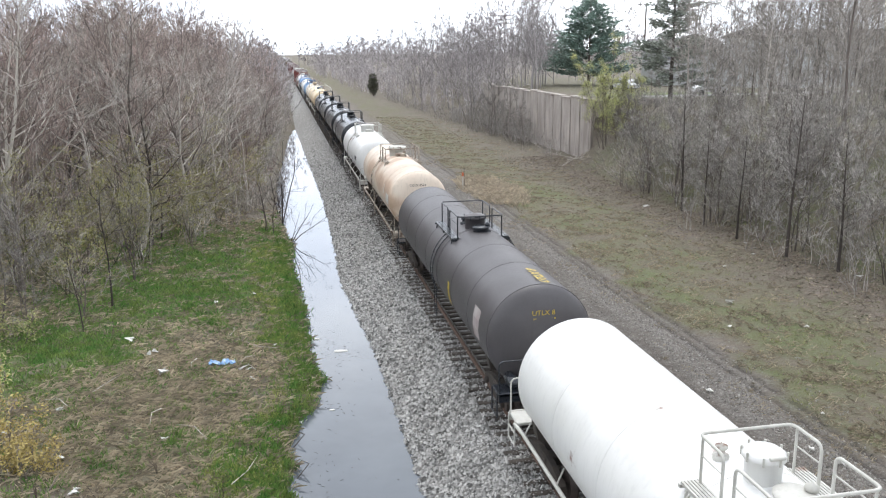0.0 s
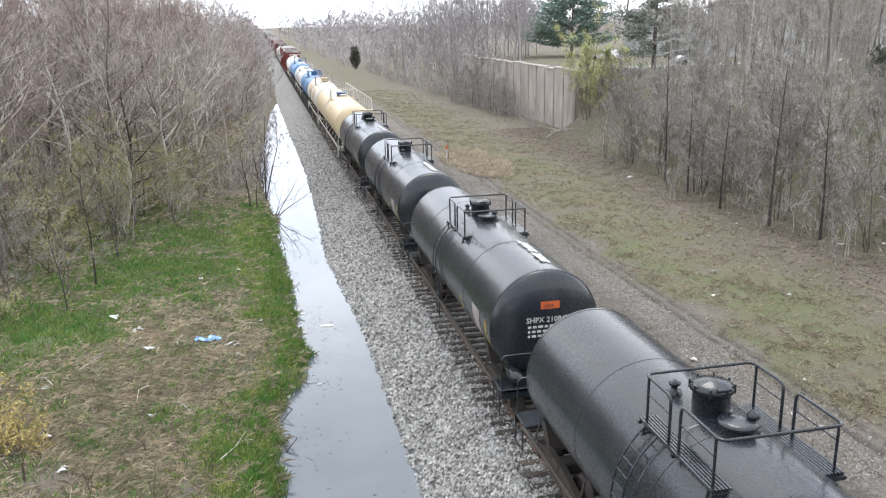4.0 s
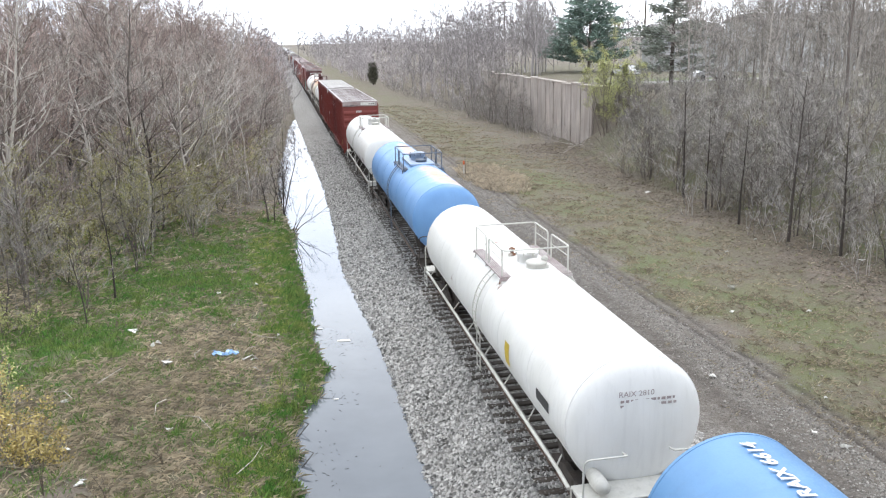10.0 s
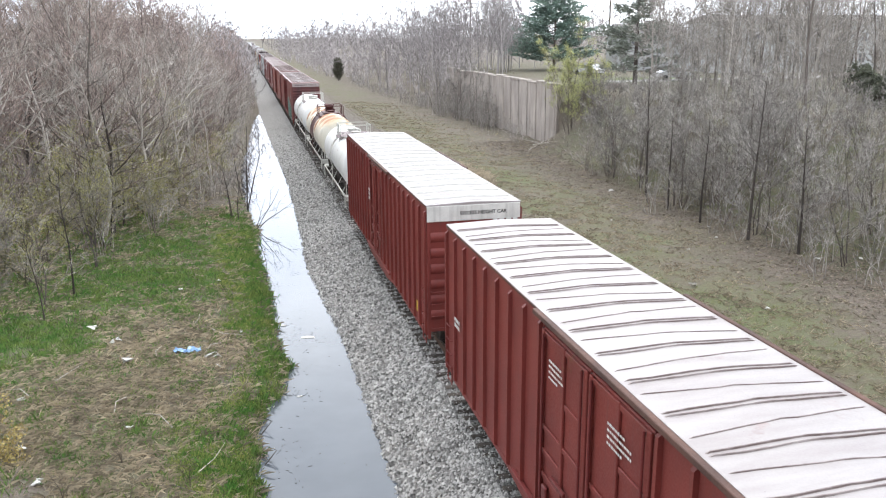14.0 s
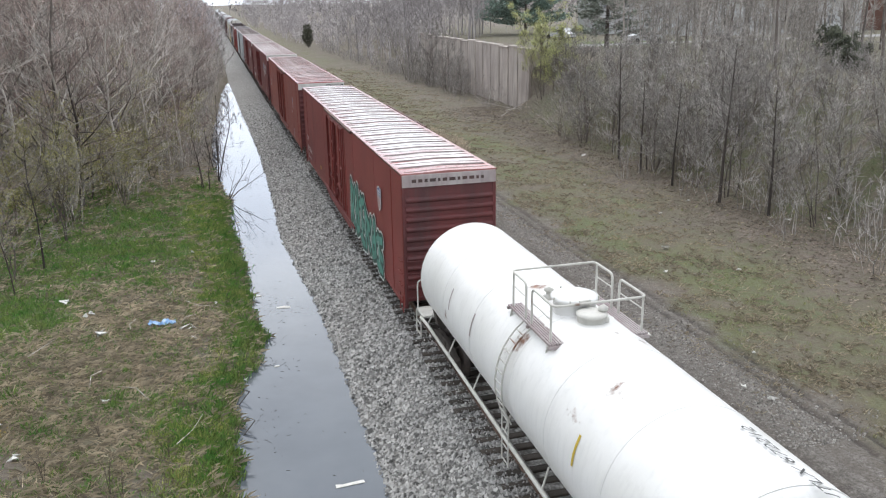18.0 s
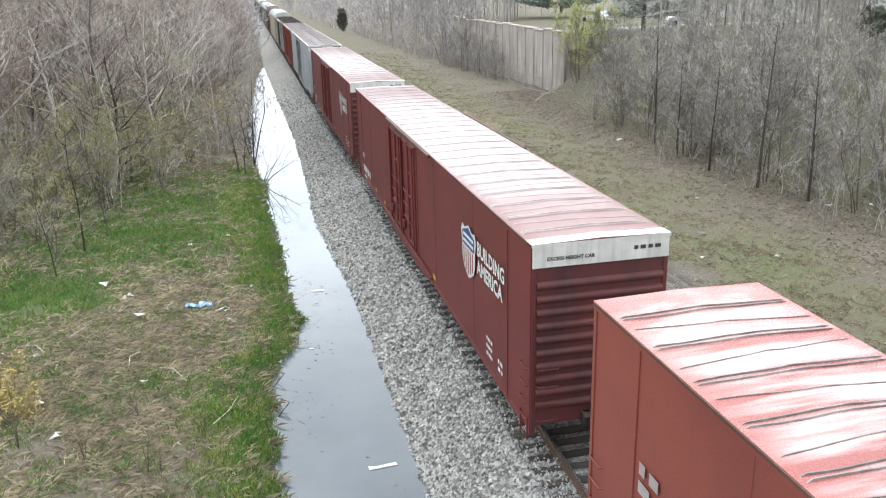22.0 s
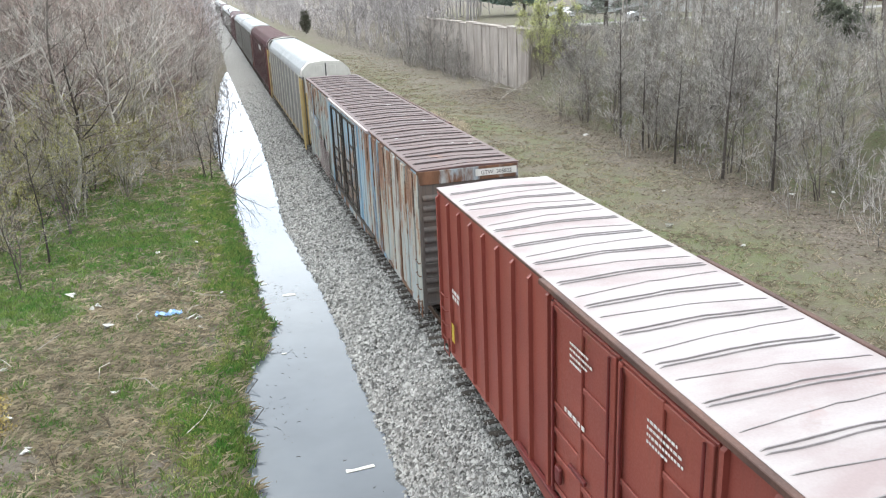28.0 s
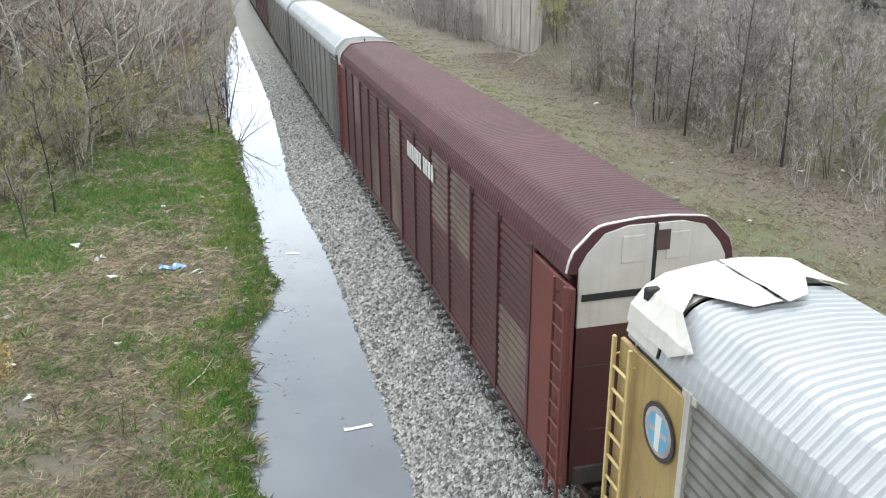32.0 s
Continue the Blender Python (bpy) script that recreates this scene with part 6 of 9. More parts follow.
def box_cars():
    car, g = box_car("box_car", "brick-red ribbed box car with a pale ribbed roof", 248.1, 267.9, BOXRED, ROOFWHITE, BOXRED, HEADPINK, eave=4.95, ribs=True, rib_step=0.9, roof_ribs=17, end_ribs=5, rib_mat=ROOFSEAM, doors=(0.385, 0.61), hardware=DARKRED)
    part("header_panel", plaque(Build(), (0.05, -0.062, 4.62), (1, 0, 0), (0, 0, 1), 1.25, 0.24), HEADER, car)
    bars_b = bars(Build(), Vector((0.75, -0.078, 4.68)), Vector((1, 0, 0)), Vector((0, 0, 1)), (0.5,), 0.09, 0.2, 3)
    tagged(part("small_print", bars_b, BLACKMARK, car), kind="stuff")
    end_words(car, "EXCESS HEIGHT CAR", 0.13, -1.42, 4.545, BLACKMARK)
    for z in (4.15, 3.5, 2.95):
        tagged(part("small_print", bars(Build(), Vector((-0.35, -0.085, z)), Vector((1, 0, 0)), Vector((0, 0, 1)), (0.45, 0.5, 0.45), 0.035, 0.075, int(z * 10)), WHITEMARK, car), kind="stuff")
    side_print(car, 18.6, 2.6, (0.5, 0.5), 0.1, gap=0.1)
    side_print(car, 11.6, 4.2, (0.6, 0.7, 0.7, 0.5), 0.042, gap=0.075, step=0.11)
    side_print(car, 9.04, 4.18, (0.6, 0.85, 0.85, 0.6), 0.042, gap=0.075, step=0.11)
    part("yellow_mark", plaque(Build(), (-1.6, 1.25, 1.2), *LEFT, 0.2, 0.35), GOLD, car)

    car, g = box_car("box_car", "brick-red ribbed box car with a white roof and white end header", 270.6, 290.3, BOXRED, ROOFWHITE, BOXRED, HEADER, eave=4.95, ribs=True, rib_step=0.9, roof_ribs=17, end_ribs=6,
                     rib_mat=HEADER, header_h=0.52)
    end_words(car, "EXCESS HEIGHT CAR", 0.16, -0.45, 4.62, BLACKMARK)
    tagged(part("small_print", bars(Build(), Vector((0.6, -0.085, 4.36)), Vector((1, 0, 0)), Vector((0, 0, 1)), (0.8,), 0.09, 0.2, 5), WHITEMARK, car), kind="stuff")
    side_print(car, 11.6, 3.4, (0.4, 0.5, 0.5), 0.12, gap=0.12)
    part("yellow_mark", plaque(Build(), (-1.6, 1.25, 1.2), *LEFT, 0.2, 0.35), GOLD, car)

    long = dict(hardware=DARKRED, ribs=False, long_car=True, end_ribs=10, arch=0.05)
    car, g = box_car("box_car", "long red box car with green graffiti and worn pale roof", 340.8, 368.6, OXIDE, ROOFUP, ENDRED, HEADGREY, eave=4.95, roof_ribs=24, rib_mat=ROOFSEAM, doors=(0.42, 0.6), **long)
    shield_mark(car, 3.85, 3.0, 0.62, 0.88, -1.52)
    graffiti(car, 10.3, 0.75, 7.0, 2.1, 5)
    part("yellow_mark", plaque(Build(), (-1.53, 20.5, 1.3), *LEFT, 0.3, 0.15), GOLD, car)
    tagged(part("small_print", bars(Build(), Vector((-1.2, -0.06, 4.68)), Vector((1, 0, 0)), Vector((0, 0, 1)), (2.3,), 0.1, 0.2, 9), DARKEND, car), kind="stuff")
    letters("UP", 0.42, (-1.52, 26.35, 2.0), *LEFT, WHITEMARK, car, "reporting_mark", 0.02, 0.014, 1.5)
    letters("980582", 0.42, (-1.52, 26.35, 1.4), *LEFT, WHITEMARK, car, "reporting_mark", 0.02, 0.014, 1.7)
    side_print(car, 26.2, 1.15, (0.5, 1.4), 0.1, HEADGREY)

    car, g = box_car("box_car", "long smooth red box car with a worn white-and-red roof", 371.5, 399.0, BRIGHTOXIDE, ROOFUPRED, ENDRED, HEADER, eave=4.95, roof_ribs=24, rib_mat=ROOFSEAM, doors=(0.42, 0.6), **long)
    shield_mark(car, 4.5, 2.85, 0.55, 0.8, -1.52)
    end_words(car, "EXCESS HEIGHT CAR", 0.12, 0.3, 4.74, BLACKMARK)
    tagged(part("small_print", bars(Build(), Vector((0.6, -0.06, 4.58)), Vector((1, 0, 0)), Vector((0, 0, 1)), (0.7,), 0.09, 0.2, 11), BLACKMARK, car), kind="stuff")
    side_print(car, 5.3, 2.5, (0.3,), 0.1)
    side_print(car, 4.6, 1.3, (0.5, 0.5, 0.4), 0.14, HEADGREY)
    side_print(car, 25.6, 2.9, (0.6, 1.1), 0.2, HEADGREY)
    side_print(car, 11.5, 2.4, (0.5, 0.5), 0.15, SHIELDRED)

    for a, b, num in ((402.2, 429.9, 3), (432.5, 460.0, 7)):
        car, g = box_car("box_car", "long dark red box car with white slogan and pale-middled roof", a, b, DARKRED, ROOFMP, ENDRED, HEADER, eave=4.95, roof_ribs=24, rib_mat=SEAMSOFT, doors=(0.44, 0.624), capped=True, header_h=0.5, **long)
        shield_mark(car, 5.6, 2.6, 1.35, 1.4, -1.52)
        letters("BUILDING", 0.52, (-1.52, 4.12, 3.46), *LEFT, WHITEMARK, car, "lettering", 0.02, 0.016)
        letters("AMERICA", 0.52, (-1.52, 4.12, 2.98), *LEFT, WHITEMARK, car, "lettering", 0.02, 0.016)
        end_words(car, "EXCESS HEIGHT CAR", 0.11, -1.2, 4.6, BLACKMARK)
        if num == 7:
            end_words(car, "MP 271717", 0.13, 0.7, 4.68, BLACKMARK)
        else:
            tagged(part("small_print", bars(Build(), Vector((0.7, -0.06, 4.68)), Vector((1, 0, 0)), Vector((0, 0, 1)), (0.7,), 0.08, 0.2, num), BLACKMARK, car), kind="stuff")
        side_print(car, 3.3, 1.5, (0.5, 0.5, 0.5), 0.09, step=0.2)
        side_print(car, 2.3, 1.3, (0.4, 0.4), 0.1, step=0.2)
        letters("MP", 0.42, (-1.52, 25.9, 1.78), *LEFT, WHITEMARK, car, "reporting_mark", 0.02, 0.014, 1.5)
        if num == 7:
            letters("271717", 0.42, (-1.52, 25.85, 1.13), *LEFT, WHITEMARK, car, "reporting_mark", 0.02, 0.014, 1.7)
        else:
            side_print(car, 25.85, 1.13, (2.3,), 0.3)
        side_print(car, 25.7, 0.86, (0.9,), 0.09)
        ring = [(0.2 + 0.2 * math.cos(k * math.pi / 8), 0.2 + 0.2 * math.sin(k * math.pi / 8)) for k in range(16)]
        part("round_mark", shape(Build(), (-1.52, 22.9, 1.3), *LEFT, ring, 0.02), SHIELDRED, car)
        for y in (22.0, 19.5, 9.6):
            part("yellow_mark", plaque(Build(), (-1.53, y, 0.95), *LEFT, 0.35, 0.14), GOLD, car)

    car, g = box_car("box_car", "long light grey box car with a pale ribbed roof", 463.0, 490.8, GREYBOX, ROOFWHITE, GREYBOX, HEADER, eave=4.95, roof_ribs=24, rib_mat=ROOFSEAM, doors=(0.425, 0.595), **dict(long, hardware=BLACKEND))
    end_words(car, "EXCESSIVE HEIGHT CAR", 0.14, -1.35, 4.77, BLACKMARK)
    tagged(part("small_print", bars(Build(), Vector((0.65, -0.06, 4.77)), Vector((1, 0, 0)), Vector((0, 0, 1)), (0.75,), 0.11, 0.2, 21), BLACKMARK, car), kind="stuff")
    lg = Build()
    for pts in ([(0, 0.1), (0.12, 0), (0.75, 0), (0.75, 0.16), (0.2, 0.16), (0.17, 0.22), (0.17, 0.86), (0.22, 0.93), (0.75, 0.93), (0.75, 1.1), (0.12, 1.1), (0, 0.98)],
                [(0.85, 0), (1.02, 0), (1.02, 1.1), (0.85, 1.1)], [(1.02, 0.95), (1.5, 0), (1.66, 0), (1.02, 1.1)], [(1.55, 0), (1.72, 0), (1.72, 1.1), (1.55, 1.1)]):
        shape(lg, (-1.52, 5.95, 2.72), *LEFT, pts, 0.02)
    part("emblem", lg, WHITEMARK, car)
    side_print(car, 5.9, 2.4, (1.6, 1.0), 0.13)
    side_print(car, 26.0, 3.6, (0.5, 0.6, 0.6), 0.3)
    side_print(car, 4.0, 1.5, (0.4, 0.4), 0.2, BLACKMARK)
    graffiti(car, 14.0, 0.75, 8.0, 1.0, 31, GREYBOX, HEADGREY, HEADER)

    car, g = box_car("box_car", "red ribbed box car with a worn pale roof and white panel", 493.0, 512.8, BRIGHTOXIDE, ROOFLILAC, OXIDE, HEADGREY, eave=4.95, ribs=True, rib_step=0.95, roof_ribs=17, end_ribs=5, rib_mat=SEAMGREY, doors=(0.36, 0.615), hardware=DARKRED)
    part("header_panel", plaque(Build(), (-0.3, -0.062, 4.6), (1, 0, 0), (0, 0, 1), 1.7, 0.26), HEADER, car)
    tagged(part("small_print", bars(Build(), Vector((0.7, -0.078, 4.68)), Vector((1, 0, 0)), Vector((0, 0, 1)), (0.6,), 0.12, 0.2, 23), BLACKMARK, car), kind="stuff")
    for z in (4.1, 3.5):
        tagged(part("small_print", bars(Build(), Vector((-0.3, -0.085, z)), Vector((1, 0, 0)), Vector((0, 0, 1)), (0.5, 0.55, 0.45), 0.035, 0.075, int(z * 7)), WHITEMARK, car), kind="stuff")
    shield_mark(car, 5.3, 3.2, 0.6, 0.85, -1.6)
    side_print(car, 18.4, 2.6, (0.6, 0.6), 0.1, gap=0.1)
    side_print(car, 11.3, 4.24, (0.7, 0.85, 0.7, 0.5), 0.042, gap=0.075, step=0.11)
    side_print(car, 8.72, 4.2, (0.8, 0.95, 0.95, 0.6), 0.042, gap=0.075, step=0.11)
    side_print(car, 11.5, 2.9, (0.8,), 0.08, gap=0.075)
    part("yellow_mark", plaque(Build(), (-1.6, 18.6, 1.2), *LEFT, 0.22, 0.5), GOLD, car)

    car, g = box_car("box_car", "pale blue box car peeling to rust, brown ribbed roof", 515.0, 542.4, BLUERUST, ROOFBROWN, BLACKEND, BLUERUST, eave=4.95, roof_ribs=24, rib_mat=ROOFDARK, panels=[PANELCREAM, PANELGREY, PANELBLUE, PANELRUST, PANELCREAM, PANELRUST, BLUERUST, PANELCREAM], doors=(0.385, 0.622),
                     ribs=True, rib_step=1.15, long_car=True, end_ribs=10, arch=0.05, door_mat=DOORBLUE, hardware=UNDER)
    part("header_panel", plaque(Build(), (0.2, -0.05, 4.64), (1, 0, 0), (0, 0, 1), 1.25, 0.2), HEADER, car)
    letters("GTW  305822", 0.16, (0.35, -0.06, 4.68), (1, 0, 0), (0, 0, 1), BLACKMARK, car, "reporting_mark", 0.008)
    part("paint_band", plaque(Build(), (-1.6, 24.3, 2.72), *LEFT, 2.3, 0.58), MARKBLUE, car, "faded light blue band behind the number")
    part("paint_band", plaque(Build(), (-1.6, 24.35, 3.3), *LEFT, 0.36, 1.2), MARKBLUE, car, "faded light blue upright of an old emblem")
    letters("GTW", 0.4, (-1.61, 25.15, 3.02), *LEFT, WHITEMARK, car, "reporting_mark", 0.02, 0.015)
    letters("305822", 0.4, (-1.61, 24.1, 2.8), *LEFT, WHITEMARK, car, "reporting_mark", 0.02, 0.015)
    graffiti(car, 22.4, 0.7, 3.6, 1.9, 44, HEADGREY, MAROON, HEADER, -1.6)
    rg = random.Random(12)
    for k in range(9):
        y, x = rg.uniform(1.5, 26), rg.uniform(-1.1, 1.1)
        w = rg.uniform(0.1, 0.28)
        part("roof_litter", Build().add([(x, y, 5.008), (x + w, y + w * 0.2, 5.008), (x + w * 0.8, y + w * 0.5, 5.01), (x + w * 0.3, y + w * 0.35, 5.008)], [(0, 1, 2, 3)]), LITTER, car)


def patchwork(k, upper):
    return RACKPATCH if (k, upper) in ((0, 0), (2, 1), (3, 1), (6, 0), (6, 1), (8, 0), (10, 1)) else RACKMAROON


def auto_racks():
    car, g = auto_rack("auto_rack", "galvanised grey auto rack with yellow end screens and white door tops", 544.5, 573.1, RACKGREY, RACKROOF, RACKPOST, RACKYELLOW, RACKWHITE, end_panel=RACKYELLOW, cap=0.9)
    for sx in (-1, 1):
        end_words(car, "EXCESS HEIGHT CAR", 0.105, -1.22 if sx < 0 else 0.2, 4.2, BLACKMARK, 0.21)
    end_words(car, "BTTX", 0.17, 0.5, 3.62, BLACKMARK, 0.21, 0.006)
    end_words(car, "711515", 0.17, 0.5, 3.42, BLACKMARK, 0.21, 0.006)
    # the far end of the roof: a torn white sheet, its edge curled up
    rg = random.Random(8)
    arc = [(-1.54, 4.9), (-1.5, 5.15), (-1.3, 5.4), (-1.0, 5.56), (-0.6, 5.62), (-0.2, 5.66), (0.2, 5.66), (0.6, 5.62), (1.0, 5.56)]
    for a, b, name in ((0, 6, 28.35), (5, 9, 28.3)):
        sh, m = Build(), 7
        v = []
        for q in range(m):
            for k in range(a, b):
                f = q / (m - 1)
                deep = 1.15 + 0.45 * math.sin(1.7 * k + a) + 0.2 * rg.random()
                curl = 0.045 + 0.06 * f ** 2 * (0.2 + rg.random()) + (0.03 if a else 0.0)
                v.append((arc[k][0] * (1 + 0.02 * f), name - deep * f, arc[k][1] + curl))
        w = b - a
        sh.add(v, [(q * w + k, q * w + k + 1, (q + 1) * w + k + 1, (q + 1) * w + k) for q in range(m - 1) for k in range(w - 1)])
        part("torn_sheet", sh, RACKWHITE, car, "torn white roof sheet curling up")
    # solid black block stands in for the shade under the torn sheet
    part("sheet_shade_block", Build().box(-1.4, 28.05, 4.6, 1.3, 28.2, 5.5, 0.02), RUBBER, car)
    o = (-1.56, 27.6, 3.4)
    ring = [(0.42 + 0.42 * math.cos(k * math.pi / 10), 0.42 + 0.42 * math.sin(k * math.pi / 10)) for k in range(20)]
    part("emblem", shape(Build(), o, *LEFT, ring, 0.02), BLACKMARK, car, "round blue and white emblem")
    part("emblem_ring", shape(Build(), o, *LEFT, [(0.42 + 0.35 * math.cos(k * math.pi / 10), 0.42 + 0.35 * math.sin(k * math.pi / 10)) for k in range(20)], 0.022), HEADGREY, car)
    part("emblem_field", shape(Build(), o, *LEFT, [(0.42 + 0.28 * math.cos(k * math.pi / 10), 0.42 + 0.28 * math.sin(k * math.pi / 10)) for k in range(20)], 0.025), GRAFBLUE, car)
    part("emblem_bar", shape(Build(), o, *LEFT, [(0.18, 0.36), (0.66, 0.4), (0.66, 0.48), (0.18, 0.44)], 0.027), HEADGREY, car)
    side_print(car, 27.5, 2.5, (0.5, 0.35), 0.05, BLACKMARK, x=-1.54, step=0.2)
    side_print(car, 27.5, 1.9, (0.55, 0.5, 0.55, 0.4), 0.09, UNDER, x=-1.54, step=0.13, seed=7)
    part("emblem_bar", shape(Build(), o, *LEFT, [(0.36, 0.14), (0.48, 0.14), (0.5, 0.68), (0.34, 0.68)], 0.028), WHITEMARK, car)

    car, g = auto_rack("auto_rack", "maroon auto rack with bare patched panels and white lettering bars", 574.7, 602.9, RACKMAROON, RACKROOFRED, RACKMAROON, RACKMAROON, RACKWHITE, patches=patchwork, posts=13, end_panel=RACKBRICK)
    for y, n in ((12.8, 6), (10.7, 4)):
        for k in range(n):
            part("lettering_bar", plaque(Build(), (-1.565, y - 0.32 * k, 3.85), *LEFT, 0.2, 0.46, 0.02), WHITEMARK, car)
    part("dark_door_band", Build().box(-1.3, 0.2, 4.3, -0.2, 0.235, 4.42), RUBBER, car)
    part("door_latch", Build().box(0.0, 0.19, 5.1, 0.25, 0.225, 5.45), DARKEND, car)
    s = 604.4
    for k in range(12):
        red = k in (2, 6)
        near = k < 2
        auto_rack("auto_rack", "maroon auto rack seen far down the line" if red else "galvanised grey auto rack with yellow end doors", s, s + 28.3, RACKMAROON if red else RACKGREY, RACKROOFRED if red else RACKROOF,
                  RACKMAROON if red else RACKGREY, RACKMAROON if red else RACKYELLOW, RACKWHITE, detail=near, posts=11 if near else 7)
        s += 29.8


tank_cars()
box_cars()
auto_racks()

# ---- ground, ditch and track ----


def lerp(v, xs, ys):
    return np.interp(v, xs, ys)


def smooth(a, b, v):
    t = np.clip((v - a) / (b - a), 0, 1)
    return t * t * (3 - 2 * t)


def wave(x, y, seed=0.0):
    """Cheap rolling noise from sines, -1 to 1."""
    return (np.sin(x * 1.3 + y * 0.7 + seed) + np.sin(x * 0.55 - y * 1.1 + 2.1 * seed) + np.sin(y * 0.38 + x * 0.21 + 1.3 * seed) + 0.6 * np.sin(x * 2.9 + y * 2.3 + seed)) / 3.6


def shore_left(y):
    base = lerp(y, [-60, 19, 23, 24.5, 27, 30, 36, 43, 47, 60, 74, 86, 110, 124], [-0.4, -0.3, -0.25, 0.45, 0.85, 0.5, 0.45, 0.05, 0.15, -0.65, -0.65, -0.1, 0.7, 1.7])
    return base + 0.10 * np.sin(y * 3.1) + 0.06 * np.sin(y * 7.3 + 1)


def shore_right(y):
    base = lerp(y, [-60, 19, 25, 30, 33, 40, 48, 64, 73, 90, 108, 124], [3.1, 3.1, 3.1, 3.0, 2.8, 2.45, 2.7, 2.85, 2.7, 2.4, 2.15, 1.9])
    return base + 0.03 * np.sin(y * 5.2)


def terrace(y):
    return lerp(y, [-50, 60, 130, 260, 420], [5.0, 5.0, 4.6, 2.5, 0.5])


def ground_z(x, y):
    xl, xr = shore_left(y), shore_right(y)
    d = np.maximum(xl - x, 0)
    left = -1.0 + 0.42 * (1 - np.exp(-d / 0.35)) + 0.03 * np.minimum(d, 22) + 0.10 * wave(x, y, 3) * smooth(0.3, 3, d) + 0.25 * smooth(10, 24, d)
    mid = -1.02 - 0.45 * smooth(0, 0.5, np.minimum(x - xl, xr - x))
    e = x - xr
    right = -1.0 + 0.3 * smooth(0, 6, e) + 0.06 * wave(x, y, 5) * smooth(7, 12, e)
    for rx in (14.52, 15.02):
        right = right - 0.07 * np.exp(-((x - rx - 0.1 * np.sin(y * 0.12)) / 0.13) ** 2)
    front = smooth(26.0, 36.0, x)
    wall = smooth(0.1, 0.38, x - (29.6 - 0.75 * (y - 77.2) / 26))
    behind = smooth(27, 40, x)
    k = smooth(75.5, 77.5, y)
    q = smooth(114, 120, y)
    up = front * (1 - k) + (wall * (1 - q) + behind * q) * k
    right = right + (terrace(y) + 0.6) * up
    z = np.where(x < xl, left, np.where(x > xr, right, mid))
    far = smooth(124, 140, y)
    return z * (1 - far) + far * np.where(x < 2, -0.75 + 0.02 * np.clip(2 - x, 0, 30), right)


def axis(*runs):
    out = []
    for a, b, step in runs:
        out += list(np.arange(a, b, step))
    return np.array(out)


def patch(x, y, cx, cy, rx, ry):
    return np.exp(-(((x - cx) / rx) ** 2 + ((y - cy) / ry) ** 2) * 1.4)


def cover(x, y):
    """How green, how strawy and how gravelly the ground is."""
    xl = shore_left(y)
    d = xl - x
    n1, n2 = wave(x * 1.7, y * 1.7, 1), wave(x * 0.6, y * 0.6, 8)
    near = 1 - smooth(46, 62, y)
    green = (0.6 + 0.35 * n1) * smooth(0, 0.2, d) * (1 - smooth(1.1 + 0.6 * n2, 2.2 + 0.6 * n2, d)) * (1 - smooth(44, 60, y))
    green = green + 1.6 * patch(x, y, -8.4, 29.8, 4.0, 3.4) + 1.2 * patch(x, y, -5.5, 37, 5, 5) + 0.8 * patch(x, y, -3.4, 42, 2.6, 6) + 0.9 * patch(x, y, -7.0, 46, 5, 6) + 0.5 * patch(x, y, -3.9, 22.5, 1.0, 1.2)
    green = green + 0.45 * smooth(0.1, 0.7, n1) * (x < xl) * near
    green = green - 1.3 * patch(x, y, -3.7, 27.6, 1.9, 3.4) - 0.8 * patch(x, y, -1.0, 27.5, 0.8, 1.6) - 0.7 * patch(x, y, -1.6, 33.5, 0.9, 1.8)
    green = np.where(x < xl, green * (0.62 + 0.6 * wave(x * 4.1, y * 3.3, 6) + 0.3 * wave(x * 1.9, y * 2.3, 17)), green)
    straw = np.where(x < xl, 0.35 + 0.55 * patch(x, y, -4, 25, 4, 6) + 0.4 * n1, 0.0) * near
    r_grass = smooth(14.6, 16.2, x + 0.7 * n1) * (1 - 0.9 * smooth(19.0, 24.5, x + 2.2 * n1 + 2.2 * n2))
    green = np.where(x > 6, r_grass * (0.1 + 0.28 * smooth(-0.1, 0.6, wave(x * 0.9, y * 0.5, 33)) + 0.14 * n1) * (1 - 0.5 * smooth(50, 90, y)), green)
    straw = np.where(x > 6, r_grass * (0.75 + 0.4 * n1) * (1 - 0.45 * smooth(80, 150, y)) + 0.5 * patch(x, y, 15.9, 63, 2.6, 6), straw)
    gravel = np.where(x > 6, (1 - smooth(13.6, 16.0, x + 0.8 * n1 + 0.5 * n2)) * (0.8 + 0.25 * n1), 0.0)
    gravel = gravel * (1 - 0.6 * smooth(60, 130, y))
    green = green + 0.32 * smooth(25, 28, x) * (1 - smooth(33, 36, x)) * (1 - smooth(70, 76, y)) * (0.6 + 0.6 * n1)
    lawn = smooth(33, 37, x) * smooth(0.0, 1, terrace(y) - 3)
    green = np.where(x > 36, lawn * (0.9 * patch(x, y, 47, 92, 9, 6) + 0.15), green)
    return np.clip(green, 0, 1), np.clip(straw, 0, 1), np.clip(gravel, 0, 1)


def rut_mud(x, y):
    """Dark damp soil in the two wheel ruts and along the foot of the ballast."""
    out = 0 * x
    for rx, w, deep in ((14.52, 0.13, 1.0), (15.02, 0.14, 1.0), (12.6, 0.6, 0.6)):
        out = np.maximum(out, deep * np.exp(-((x - rx - 0.1 * np.sin(y * 0.12)) / w) ** 2))
    return 0.9 * out * (1 - smooth(70, 120, y))


